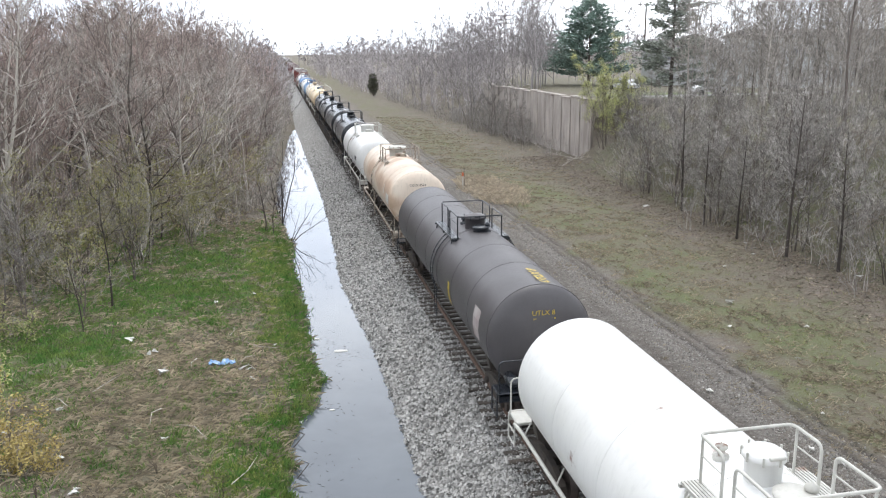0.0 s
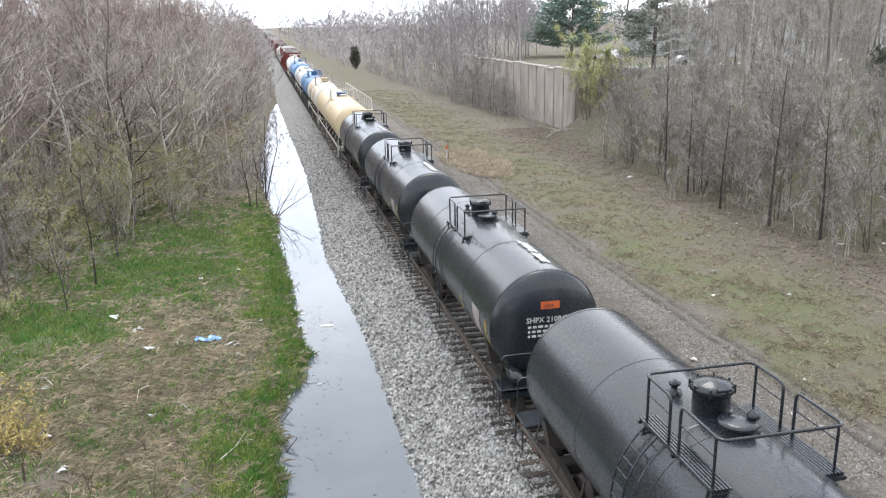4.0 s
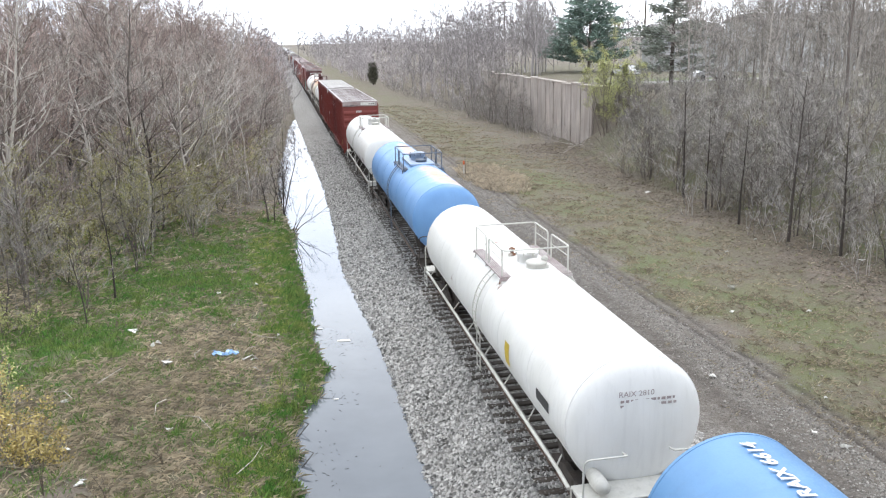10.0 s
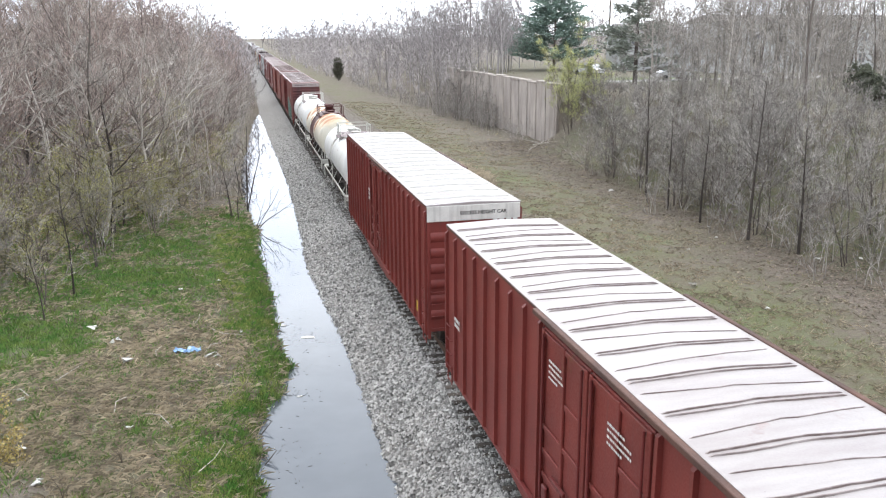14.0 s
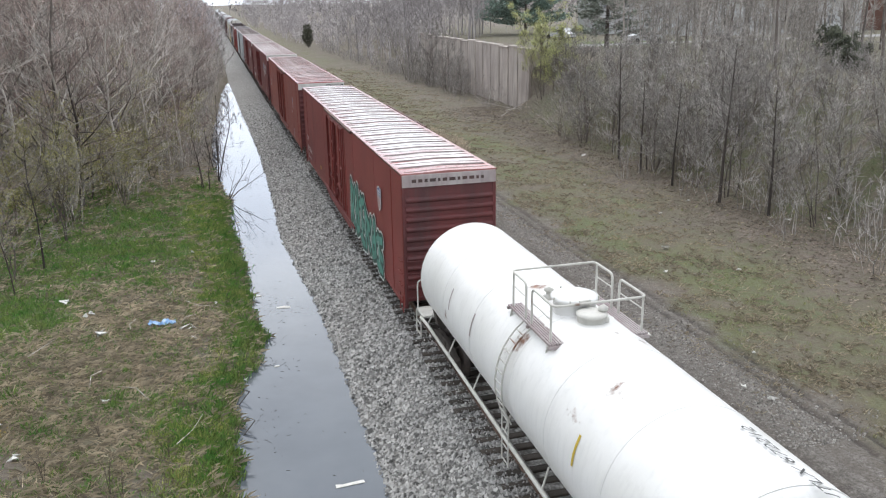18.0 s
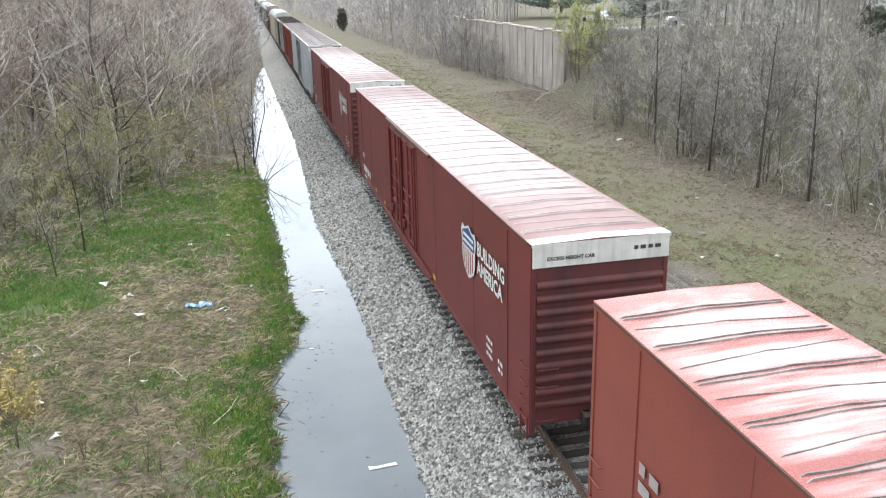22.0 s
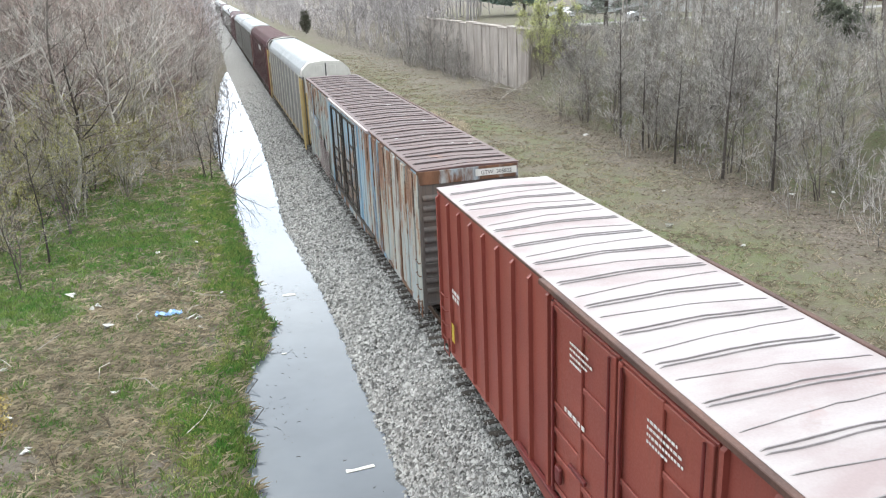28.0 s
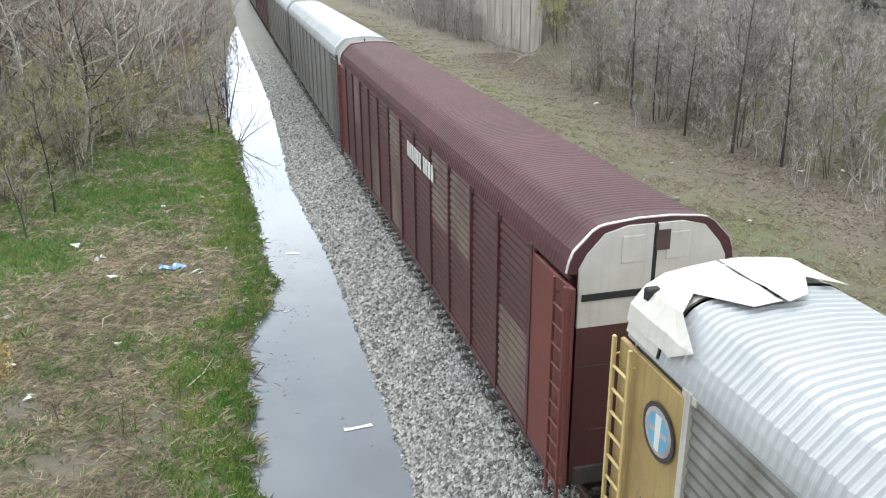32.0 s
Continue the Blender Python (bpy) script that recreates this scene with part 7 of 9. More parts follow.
def make_terrain():
    xs = axis((-2600, -400, 440), (-400, -60, 40), (-60, -16, 2.5), (-16, -2, 0.4), (-2, 1.6, 0.09), (1.6, 3.6, 0.14), (3.6, 12, 0.6), (12, 16, 0.1), (16, 28, 0.5), (28, 30.5, 0.12), (30.5, 44, 0.7), (44, 120, 5), (120, 400, 40), (400, 2700, 440))
    ys = axis((-60, 8, 4), (8, 16, 0.7), (16, 52, 0.3), (52, 130, 0.75), (130, 300, 4), (300, 700, 25), (700, 4200, 350))
    gx, gy = np.meshgrid(xs, ys)
    gz = ground_z(gx, gy)
    v = np.stack([gx, gy, gz], -1).reshape(-1, 3)
    nx, ny = len(xs), len(ys)
    i = (np.arange(ny - 1)[:, None] * nx + np.arange(nx - 1)).ravel()
    f = np.stack([i, i + 1, i + 1 + nx, i + nx], -1)
    me = bpy.data.meshes.new("ground")
    me.from_pydata(v.tolist(), [], f.tolist())
    me.polygons.foreach_set("use_smooth", [True] * len(f))
    g, s, b = cover(v[:, 0], v[:, 1])
    col = me.color_attributes.new("cover", "FLOAT_COLOR", "POINT")
    col.data.foreach_set("color", np.stack([g, s, b, rut_mud(v[:, 0], v[:, 1])], -1).ravel())
    me.materials.append(SOIL)
    tagged(new("ground", me), "grassy bank, gravel track and leaf-strewn woodland soil", "ground", kind="structure")
    wy = axis((-60, 10, 5), (10, 124, 0.5))
    a, c = shore_left(wy) - 0.5, shore_right(wy) + 0.35
    w = [(p, y, -1.0) for p, y in zip(a, wy)] + [(p, y, -1.0) for p, y in zip(c, wy)]
    n = len(wy)
    me = bpy.data.meshes.new("water")
    me.from_pydata(w, [], [(k, n + k, n + k + 1, k + 1) for k in range(n - 1)])
    me.materials.append(WATER)
    tagged(new("water", me), "still muddy water in the trackside ditch", "water", kind="structure")


def ballast_z(x):
    """The ballast's height across the track."""
    return np.interp(x, [2.55, 3.0, 4.85, 5.15, 8.2, 8.6, 10.6, 12.6], [-1.35, -1.03, -0.36, -0.232, -0.232, -0.34, -0.68, -0.95])


def make_track():
    bx = np.array([2.55, 2.8, 3.1, 3.5, 4.0, 4.5, 4.85, 5.15, 5.6, 6.7, 7.8, 8.2, 8.6, 9.4, 10.6, 12.6])
    by = axis((-60, 12, 6), (12, 60, 0.35), (60, 110, 0.7), (110, 160, 2.5), (160, 700, 30), (700, 1600, 300))
    gx, gy = np.meshgrid(bx, by)
    # along the water the stones follow the shore
    off = np.where(gx < 4.9, (shore_right(np.clip(gy, -60, 122)) - 3.1) * np.clip((4.9 - gx) / 1.9, 0, 1.3), 0)
    rg = np.random.RandomState(3)
    gz = ballast_z(gx) + rg.uniform(-0.03, 0.03, gx.shape) * (1 - 0.8 * smooth(35, 75, gy))
    v = np.stack([gx + off, gy, gz], -1).reshape(-1, 3)
    nx, ny = len(bx), len(by)
    i = (np.arange(ny - 1)[:, None] * nx + np.arange(nx - 1)).ravel()
    f = np.stack([i, i + 1, i + 1 + nx, i + nx], -1)
    me = bpy.data.meshes.new("ballast")
    me.from_pydata(v.tolist(), [], f.tolist())
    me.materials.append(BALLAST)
    bed = tagged(new("ballast_bed", me), "grey crushed-stone ballast shoulder of the railway track", "ballast", kind="structure")
    # loose stones on the near shoulder
    py = 12 + 98 * rg.uniform(0, 1, 42000) ** 1.9
    py = py[rg.uniform(0, 1, len(py)) > smooth(46, 108, py)]
    n = len(py)
    px = rg.uniform(3.0, 5.95, n)
    pz = ballast_z(px)
    px = px + np.where(px < 4.9, (shore_right(py) - 3.1) * np.clip((4.9 - px) / 1.9, 0, 1.3), 0)
    r = rg.uniform(0.03, 0.075, n)
    octa = np.array([(1, 0, 0), (-1, 0, 0), (0, 1, 0), (0, -1, 0), (0, 0, 1), (0, 0, -0.6)], float)
    jit = rg.uniform(0.6, 1.3, (n, 6, 3)) * octa[None] + rg.uniform(-0.25, 0.25, (n, 6, 3))
    vv = jit * r[:, None, None] + np.stack([px, py, pz + 0.008], -1)[:, None, :]
    tri = np.array([(0, 2, 4), (2, 1, 4), (1, 3, 4), (3, 0, 4), (2, 0, 5), (1, 2, 5), (3, 1, 5), (0, 3, 5)])
    ff = (tri[None] + 6 * np.arange(n)[:, None, None]).reshape(-1, 3)
    me = bpy.data.meshes.new("ballast_stones")
    me.from_pydata(vv.reshape(-1, 3).tolist(), [], ff.tolist())
    me.materials.append(ISLAND)
    tagged(new("ballast_stones", me), "loose grey ballast stones beside the track", "stones", kind="stuff")
    n = 9000
    gx = np.where(rg.uniform(0, 1, n) < 0.6, rg.normal(13.8, 0.5, n), 8.9 + 7.5 * rg.uniform(0, 1, n))
    gy = 15 + 50 * rg.uniform(0, 1, n) ** 1.4
    gz = np.maximum(ground_z(gx, gy), np.where(gx < 12.5, ballast_z(gx), -9))
    jit = rg.uniform(0.6, 1.3, (n, 6, 3)) * octa[None] + rg.uniform(-0.25, 0.25, (n, 6, 3))
    vv = jit * rg.uniform(0.015, 0.045, n)[:, None, None] + np.stack([gx, gy, gz + 0.008], -1)[:, None, :]
    me = bpy.data.meshes.new("gravel_stones")
    me.from_pydata(vv.reshape(-1, 3).tolist(), [], (tri[None] + 6 * np.arange(n)[:, None, None]).reshape(-1, 3).tolist())
    me.materials.append(GRIT)
    tagged(new("gravel_stones", me), "loose stones strewn over the gravel track", "stones", kind="stuff")
    # rails: foot, web and head
    for x, nm in ((TRACK_X - 0.75, "rail_1"), (TRACK_X + 0.75, "rail_2")):
        b = Build()
        sec = [(-0.075, -0.185), (0.075, -0.185), (0.07, -0.165), (0.012, -0.145), (0.01, -0.05), (0.036, -0.04), (0.036, -0.004), (-0.036, -0.004), (-0.036, -0.04), (-0.01, -0.05), (-0.012, -0.145), (-0.07, -0.165)]
        b.prism([(x + p, q) for p, q in sec], -60, 1600)
        rail = tagged(new(nm, b.mesh(nm, RAIL)), "rusty steel rail with a polished head", "rail", kind="structure")
        part("rail_head", Build().box(x - 0.03, -60, -0.004, x + 0.03, 1600, 0.0), RAILTOP, rail)
    ties = thing("ties", "dark creosoted wooden ties under the rails", "railway ties", kind="structure")
    me = Build().box(-1.46, -0.115, -0.36, 1.46, 0.115, -0.185, 0.015).mesh("tie", TIE)
    count = 0
    rest = Build()
    y = 8.0
    while y < 300:
        if count < 290:
            shared("tie", me, ties, pose(TRACK_X + rg.uniform(-0.05, 0.05), y, rg.uniform(-0.012, 0.012), 0, 0, rg.uniform(-1.5, 1.5)))
        else:
            rest.box(TRACK_X - 1.46, y - 0.11, -0.36, TRACK_X + 1.46, y + 0.11, -0.185)
        count += 1
        y += 0.52 + rg.uniform(-0.03, 0.03)
    tagged(part("far_ties", rest, TIE, ties), kind="stuff")


def island_stone(name, dark, light):
    m = bpy.data.materials.new(name)
    m.use_nodes = True
    nt = m.node_tree
    p = nt.nodes["Principled BSDF"]
    g = nt.nodes.new("ShaderNodeNewGeometry")
    nt.links.new(mix_rgb(nt, g.outputs["Random Per Island"], dark, light), p.inputs["Base Color"])
    p.inputs["Roughness"].default_value = 0.9
    return m


ISLAND = island_stone("ballast_stones_mixed", (0.08, 0.078, 0.074), (0.56, 0.55, 0.53))
GRIT = island_stone("gravel_stones_mixed", (0.12, 0.112, 0.102), (0.42, 0.40, 0.37))
make_terrain()
make_track()


def make_wall():
    """A cast concrete retaining wall in tall bays, its top edge broken."""
    w = thing("retaining_wall", "stained concrete retaining wall in tall bays, cracked along its top", "retaining wall", kind="structure")
    rg = random.Random(7)
    y, x = 77.2, 29.6
    while y < 116:
        d = 2.6
        top = 5.3 + rg.uniform(-0.18, 0.12)
        xx = 29.6 - 0.75 * (y - 77.2) / 26
        panel = Build().box(xx, y + 0.02, -1.2, xx + 0.45, y + d - 0.02, top, 0.02)
        part("wall_bay", panel, CONCRETE, w)
        if rg.random() < 0.55:
            part("pilaster", Build().box(xx - 0.05, y - 0.09, -1.2, xx + 0.2, y + 0.09, top - rg.uniform(0.1, 0.5), 0.03), CONCRETE, w)
        part("coping", Build().box(xx - 0.1, y, top - 0.03 + 0.004, xx + 0.6, y + d - 0.03, top + 0.16 + rg.uniform(-0.05, 0.05), 0.03), CONCRETE, w)
        y += d
    part("return_wall", Build().box(29.6, 76.7, -1.2, 37, 77.1, 5.3, 0.03), CONCRETE, w)


def make_bridge():
    b = Build().box(-40, -11, 7.6, 60, -0.7, 8.3)
    tagged(new("overpass_deck", b.mesh("overpass_deck", DECK)), "plain concrete deck of the road overpass", "overpass", kind="structure")
    for x in (-14, 22):
        b = Build().box(x - 0.7, -10, -2, x + 0.7, -1.6, 7.6, 0.05)
        tagged(new("overpass_pier", b.mesh("overpass_pier", DECK)), "plain concrete pier of the overpass", "pier", kind="structure")


make_wall()
make_bridge()

# ---- trees ----


def grow(seed, height, r0, limbs, subs, twigs, lean=0.06, rise=0.75, reach=0.36, clear=0.16, stems=1, low=False, twig_r=0.013, limb_r=0.46):
    """A bare tree: trunk and limbs in one mesh, the fine wood in another; returns the ends of the twigs too."""
    rg = random.Random(seed)
    wood, fine, tips = Build(), Build(), []

    def away(d, spread):
        q = Vector((rg.gauss(0, 1), rg.gauss(0, 1), rg.gauss(0, 1)))
        return (d + (q - d * q.dot(d)).normalized() * spread).normalized()

    def sliver(p, q, r):
        d = (q - p).normalized()
        a = d.orthogonal().normalized() * r
        c = d.cross(a)
        fine.add([p + a, p - a * 0.5 + c * 0.87, p - a * 0.5 - c * 0.87, q], [(0, 1, 3), (1, 2, 3), (2, 0, 3)])

    for st in range(stems):
        turn = rg.uniform(0, 6.28)
        out = 0.0 if stems == 1 else rg.uniform(0.1, 0.3)
        h = height * (1 if st == 0 else rg.uniform(0.6, 0.95))
        pts, p = [], Vector((0.15 * st * math.cos(turn), 0.15 * st * math.sin(turn), -0.25))
        n = 5 if low else 7
        d = Vector((out * math.cos(turn), out * math.sin(turn), 1)).normalized()
        for k in range(n + 1):
            pts.append(p.copy())
            d = (d + Vector((rg.gauss(0, lean), rg.gauss(0, lean), 0.12))).normalized()
            p = p + d * ((h + 0.25) / n)
        rr = r0 * (1 if st == 0 else 0.7)
        wood.tube(pts, rr, 5 if low else 7, rr * 0.12, False)
        for k in range(limbs // stems):
            t = clear + (0.97 - clear) * ((k + rg.random()) / (limbs // stems)) ** 0.9
            f = t * n
            i = min(int(f), n - 1)
            base = pts[i].lerp(pts[i + 1], f - i)
            az = 2.4 * k + rg.uniform(-0.5, 0.5)
            ln = h * reach * (1.05 - 0.75 * t) * rg.uniform(0.7, 1.25)
            d = Vector((math.cos(az), math.sin(az), rise * rg.uniform(0.6, 1.5))).normalized()
            lp, q = [base], base
            for m in range(3):
                d = (d + Vector((rg.gauss(0, 0.26), rg.gauss(0, 0.26), rg.gauss(0.08, 0.16)))).normalized()
                q = q + d * (ln / 3)
                lp.append(q)
            lr = max(0.018, rr * (1 - t) * limb_r)
            wood.tube(lp, lr, 3 if low else 4, lr * 0.3, False)
            for s in range(subs):
                u = rg.uniform(0.25, 1.0) * 3
                j = min(int(u), 2)
                sb = lp[j].lerp(lp[j + 1], u - j)
                sd = away((lp[j + 1] - lp[j]).normalized(), rg.uniform(0.5, 1.0)) + Vector((0, 0, 0.25))
                sl = ln * rg.uniform(0.25, 0.5)
                se = sb + sd.normalized() * sl
                sliver(sb, se, max(0.012, lr * 0.35))
                for w in range(twigs):
                    a = sb.lerp(se, rg.uniform(0.2, 1.0))
                    td = away(sd.normalized(), rg.uniform(0.4, 0.9)) + Vector((0, 0, 0.2))
                    e = a + td.normalized() * sl * rg.uniform(0.35, 0.8)
                    w = td.cross(Vector((rg.gauss(0, 1), rg.gauss(0, 1), rg.gauss(0, 1)))).normalized() * twig_r
                    fine.add([a - w, a + w, e], [(0, 1, 2)])
                    tips.append(e)
    return wood, fine, tips


def leafed(tips, seed, share, size, each=2):
    rg = random.Random(seed)
    b = Build()
    for p in tips:
        if rg.random() < share:
            for _ in range(each):
                c = p + Vector((rg.gauss(0, 0.12), rg.gauss(0, 0.12), rg.gauss(0, 0.12)))
                a = Vector((rg.gauss(0, 1), rg.gauss(0, 1), rg.gauss(0, 1))).normalized() * size * rg.uniform(0.6, 1.3)
                q = a.orthogonal().normalized() * size * 0.5
                b.add([c - a, c + q, c + a, c - q], [(0, 1, 2, 3)])
    return b


KINDS = {}


def tree_kind(key, label, bark, twig, *args, buds=None, leaf=BUDS, leaf_size=0.035, leaf_each=2, **kw):
    wood, fine, tips = grow(*args, **kw)
    ob = thing("bare_tree", label, "tree")
    part("trunk", wood, bark, ob)
    part("crown", fine, twig, ob)
    if buds:
        tagged(part("bud_cover", leafed(tips, args[0], buds, leaf_size, leaf_each), leaf, ob), kind="stuff")
    KINDS[key] = [ob, False]


def plant(key, x, y, size=1.0, turn=0.0, group="", label="", lean=(0, 0), drop=0.05):
    ob, used = KINDS[key]
    z = float(ground_z(np.array(x), np.array(y))) - drop
    m = pose(x, y, z, lean[0], lean[1], turn) @ Matrix.Diagonal((size, size, size, 1))
    if not used:
        KINDS[key][1] = True
        ob.matrix_basis = m
        made = ob
    else:
        made = copy_thing(ob, pose(x, y, z, lean[0], lean[1], turn))
        made.scale = (size, size, size)
    return tagged(made, label, group=group)


PLAIN = "bare grey-brown deciduous tree with fine upright twigs on the bank"
for i in range(5):
    tree_kind(f"a{i}", PLAIN, BARKPALE if i in (1, 3) else BARK, TWIG if i % 2 else TWIGDEEP, 100 + i, 13.2 + 0.5 * i, 0.14, 26, 8, 5, rise=0.65 + 0.1 * i, reach=0.38, clear=0.08, lean=0.12, twig_r=0.016, limb_r=0.58)
for i in range(3):
    tree_kind(f"m{i}", "bare many-stemmed tree with tangled brown twigs", BARKPALE if i == 1 else BARK, TWIGRED if i else TWIG, 140 + i, 11.0 + 0.6 * i, 0.105, 27, 8, 5, limb_r=0.6, rise=0.65, reach=0.38, clear=0.06, stems=3, lean=0.15, twig_r=0.014)
for i in range(2):
    tree_kind(f"b{i}", "bare tree coming into yellow-green bud", BARK, TWIGGREY, 160 + i, 8.5 + i, 0.07, 22, 7, 7, rise=0.7, reach=0.42, clear=0.06, stems=2, lean=0.13, buds=0.8, leaf_size=0.055)
for i in range(2):
    tree_kind(f"pale{i}", "pale grey bare tree with long spreading limbs", BARKPALE, TWIGGREY, 171 + i, 11.0 + i, 0.13, 16, 6, 6, rise=0.5, reach=0.55, clear=0.15, lean=0.12, limb_r=0.62)
for i in range(3):
    tree_kind(f"up{i}", "tall bare tree with a clear grey trunk on the terrace", BARK, TWIGGREY, 175 + i, 13.0 + i, 0.11, 20, 7, 7, rise=1.1, reach=0.3, clear=0.36, lean=0.05)
tree_kind("sap", "thin dark sapling with sparse twigs", BARKDARK, BARKDARK, 181, 5.0, 0.045, 10, 3, 4, rise=1.0, reach=0.26, clear=0.3)
for i in range(2):
    tree_kind(f"tall{i}", "slender bare tree with a straight dark trunk", BARKDARK, TWIGSHADE, 191 + i, 9.0 - i, 0.1, 20, 6, 8, rise=0.9, reach=0.3, clear=0.3, lean=0.02, limb_r=0.1)
for i in range(3):
    tree_kind(f"t{i}", "bare grey thicket tree with a haze of fine twigs", BARK, TWIGSHADE, 195 + i, 7.5 + i, 0.05, 27, 8, 8, rise=0.8, reach=0.42, clear=0.05, stems=3, lean=0.12)
tree_kind("wand", "thin bare sapling stems standing over the water", BARKDARK, BARKDARK, 213, 5.0, 0.045, 12, 3, 3, rise=1.7, reach=0.26, clear=0.3, stems=2, lean=0.07, twig_r=0.012)
tree_kind("spray", "low bare shrub with branches spread over the water", BARKDARK, BARKDARK, 214, 2.9, 0.035, 12, 3, 4, rise=0.8, reach=0.55, clear=0.12, stems=4, lean=0.12, twig_r=0.011)
tree_kind("dark", "bare tree with a thick dark trunk and crooked limbs", BARKDARK, TWIGRED, 215, 9.5, 0.17, 22, 7, 7, rise=0.5, reach=0.45, clear=0.16, lean=0.14, limb_r=0.5)
for i in range(2):
    tree_kind(f"moss{i}", "bare tree with green mossy stems among the brush", BARKMOSS, TWIG, 217 + i, 8.0 + i, 0.075, 22, 7, 6, rise=0.55, reach=0.45, clear=0.1, stems=3, lean=0.16, limb_r=0.6)
tree_kind("fallen", "long fallen branch with bare side twigs", BARKPALE, TWIGGREY, 199, 4.0, 0.05, 8, 3, 3, rise=0.9, reach=0.4, clear=0.2)

LEFT_KEYS = ["a0", "a1", "a2", "a3", "a4", "m0", "m1", "m2", "a1", "a3", "m0", "m2", "pale0", "pale1"]


def left_edge(y):
    """The front of the wood on the water's side."""
    return np.interp(y, [30, 35, 42, 50, 60, 75, 100, 125, 400], [-12.5, -9.5, -6.6, -4.0, -2.7, -1.9, -0.9, -0.1, 0.6])


def in_lane(x, y):
    """The open lane of sight to the spruce and along the top of the wall."""
    return y < 136 and (0.325 < x / y < 0.475) and y > 60


def woods():
    rg = random.Random(21)
    g = "bare trees of the wood along the ditch"
    # the marked trees at the front of the wood
    plant("a2", -11.6, 37.9, 0.8, 40, g, "bare dark-trunked tree at the edge of the grass")
    plant("sap", -7.4, 35.2, 1.1, 10, g)
    plant("sap", -7.8, 31.8, 0.75, 80, g)
    plant("pale0", -7.8, 46.0, 0.95, 200, g)
    plant("pale1", -12.4, 41.0, 1.0, 70, g)
    for key, x, y, size, turn, tip in (("wand", -0.5, 57.5, 0.8, 160, 4), ("wand", -1.15, 50.0, 0.85, 80, 0), ("spray", -0.45, 60.0, 0.9, 130, 10), ("spray", -0.4, 68.0, 1.1, 220, 8)):
        plant(key, x, y, size, turn, g, lean=(0, tip))
    plant("dark", -7.4, 46.5, 0.85, 25, g)
    plant("dark", -11.8, 50.5, 0.95, 160, g)
    for x, y, size in ((-11.4, 39.5, 0.85), (-13.4, 42.5, 0.95), (-9.4, 43.8, 0.75), (-15.5, 38.0, 0.9), (-10.4, 50.5, 0.9), (-14.0, 33.8, 0.7)):
        plant(rg.choice(["moss0", "moss1"]), x, y, size, rg.uniform(0, 360), g)
    for key, x, y, size in (("b0", -8.3, 34.0, 0.5), ("b1", -7.2, 39.5, 0.55), ("moss0", -7.4, 43.6, 0.6), ("moss1", -9.6, 37.6, 0.6), ("moss0", -5.7, 49.5, 0.65), ("b0", -9.8, 41.2, 0.7), ("b1", -11.0, 32.6, 0.55), ("moss1", -4.4, 54.0, 0.6), ("b1", -5.2, 46.0, 0.45)):
        plant(key, x, y, size, rg.uniform(0, 360), g)
    plant("m1", -2.6, 57.0, 0.6, 60, g)
    for x, y in ((-5.9, 50.5), (-9.5, 52.0), (-4.8, 58.0), (-14.5, 48.5), (-11.0, 57.0), (-4.2, 66.0), (-16.0, 41.5), (-10.4, 47.2), (-6.6, 54.0), (-3.8, 61.5)):
        plant(rg.choice(["pale0", "pale1"]), x, y, rg.uniform(0.8, 1.0), rg.uniform(0, 360), g)
    for x, y in ((-10.2, 33.5), (-13.4, 31.0), (-15.0, 35.0), (-12.2, 40.5), (-11.0, 36.0), (-16.5, 32.5), (-10.6, 43.0), (-12.6, 34.2), (-14.2, 38.6), (-8.2, 43.6), (-17.0, 36.5)):
        plant(rg.choice(["b0", "b1", "t0", "t2"]), x, y, rg.uniform(0.5, 0.8), rg.uniform(0, 360), g)
    n = 0
    while n < 120:
        y = 36 + 72 * rg.random() ** 1.1
        depth = 22 * rg.random() ** 1.35
        x = float(left_edge(y)) - depth - rg.uniform(0, 1.0)
        if y < 42 and x > -12.5:
            continue
        near = depth < 3.5
        key = rg.choice(["b0", "b1", "b0", "b1", "m0", "m2", "t0", "a0"] if near and y < 64 else LEFT_KEYS)
        size = rg.uniform(0.86, 1.06) * (0.84 if near else 1.0) * (1.0 if y < 60 else min(1.0, 0.74 + 0.05 * depth))
        plant(key, x, y, size, rg.uniform(0, 360), g, lean=(rg.uniform(-4, 4), rg.uniform(-2, 6)))
        n += 1
    # right side: the slope below the terrace
    g = "bare trees on the slope beyond the gravel track"
    for key, x, y, s in (("tall0", 26.3, 50.8, 0.95), ("tall1", 25.6, 46.5, 0.8), ("tall1", 25.4, 42.3, 0.75), ("tall0", 25.5, 37.6, 0.95), ("tall1", 26.3, 34.5, 0.85)):
        plant(key, x, y, s, rg.uniform(0, 360), g, "slender dark-trunked bare tree at the foot of the slope")
    n = 0
    while n < 84:
        y = rg.uniform(28, 75)
        x = 26.2 + 9.5 * rg.random() ** 1.1
        if y > 64 and x < 31.5:
            continue
        room = 7.6 - float(ground_z(np.array(x), np.array(y)))
        plant(rg.choice(["t0", "t1", "t2", "t0", "t2"]), x, y, min(rg.uniform(0.7, 0.95), rg.uniform(0.7, 1.15) * room / 8), rg.uniform(0, 360), g)
        n += 1
    n = 0
    while n < 30:
        y = rg.uniform(36, 83)
        x = 36 + 26 * rg.random() ** 1.2
        if in_lane(x, y) or (y > 70 and x < 46) or 0.43 < x / y < 0.56:
            continue
        plant(rg.choice(["up0", "up1", "up2"]), x, y, rg.uniform(0.85, 1.1), rg.uniform(0, 360), g)
        n += 1
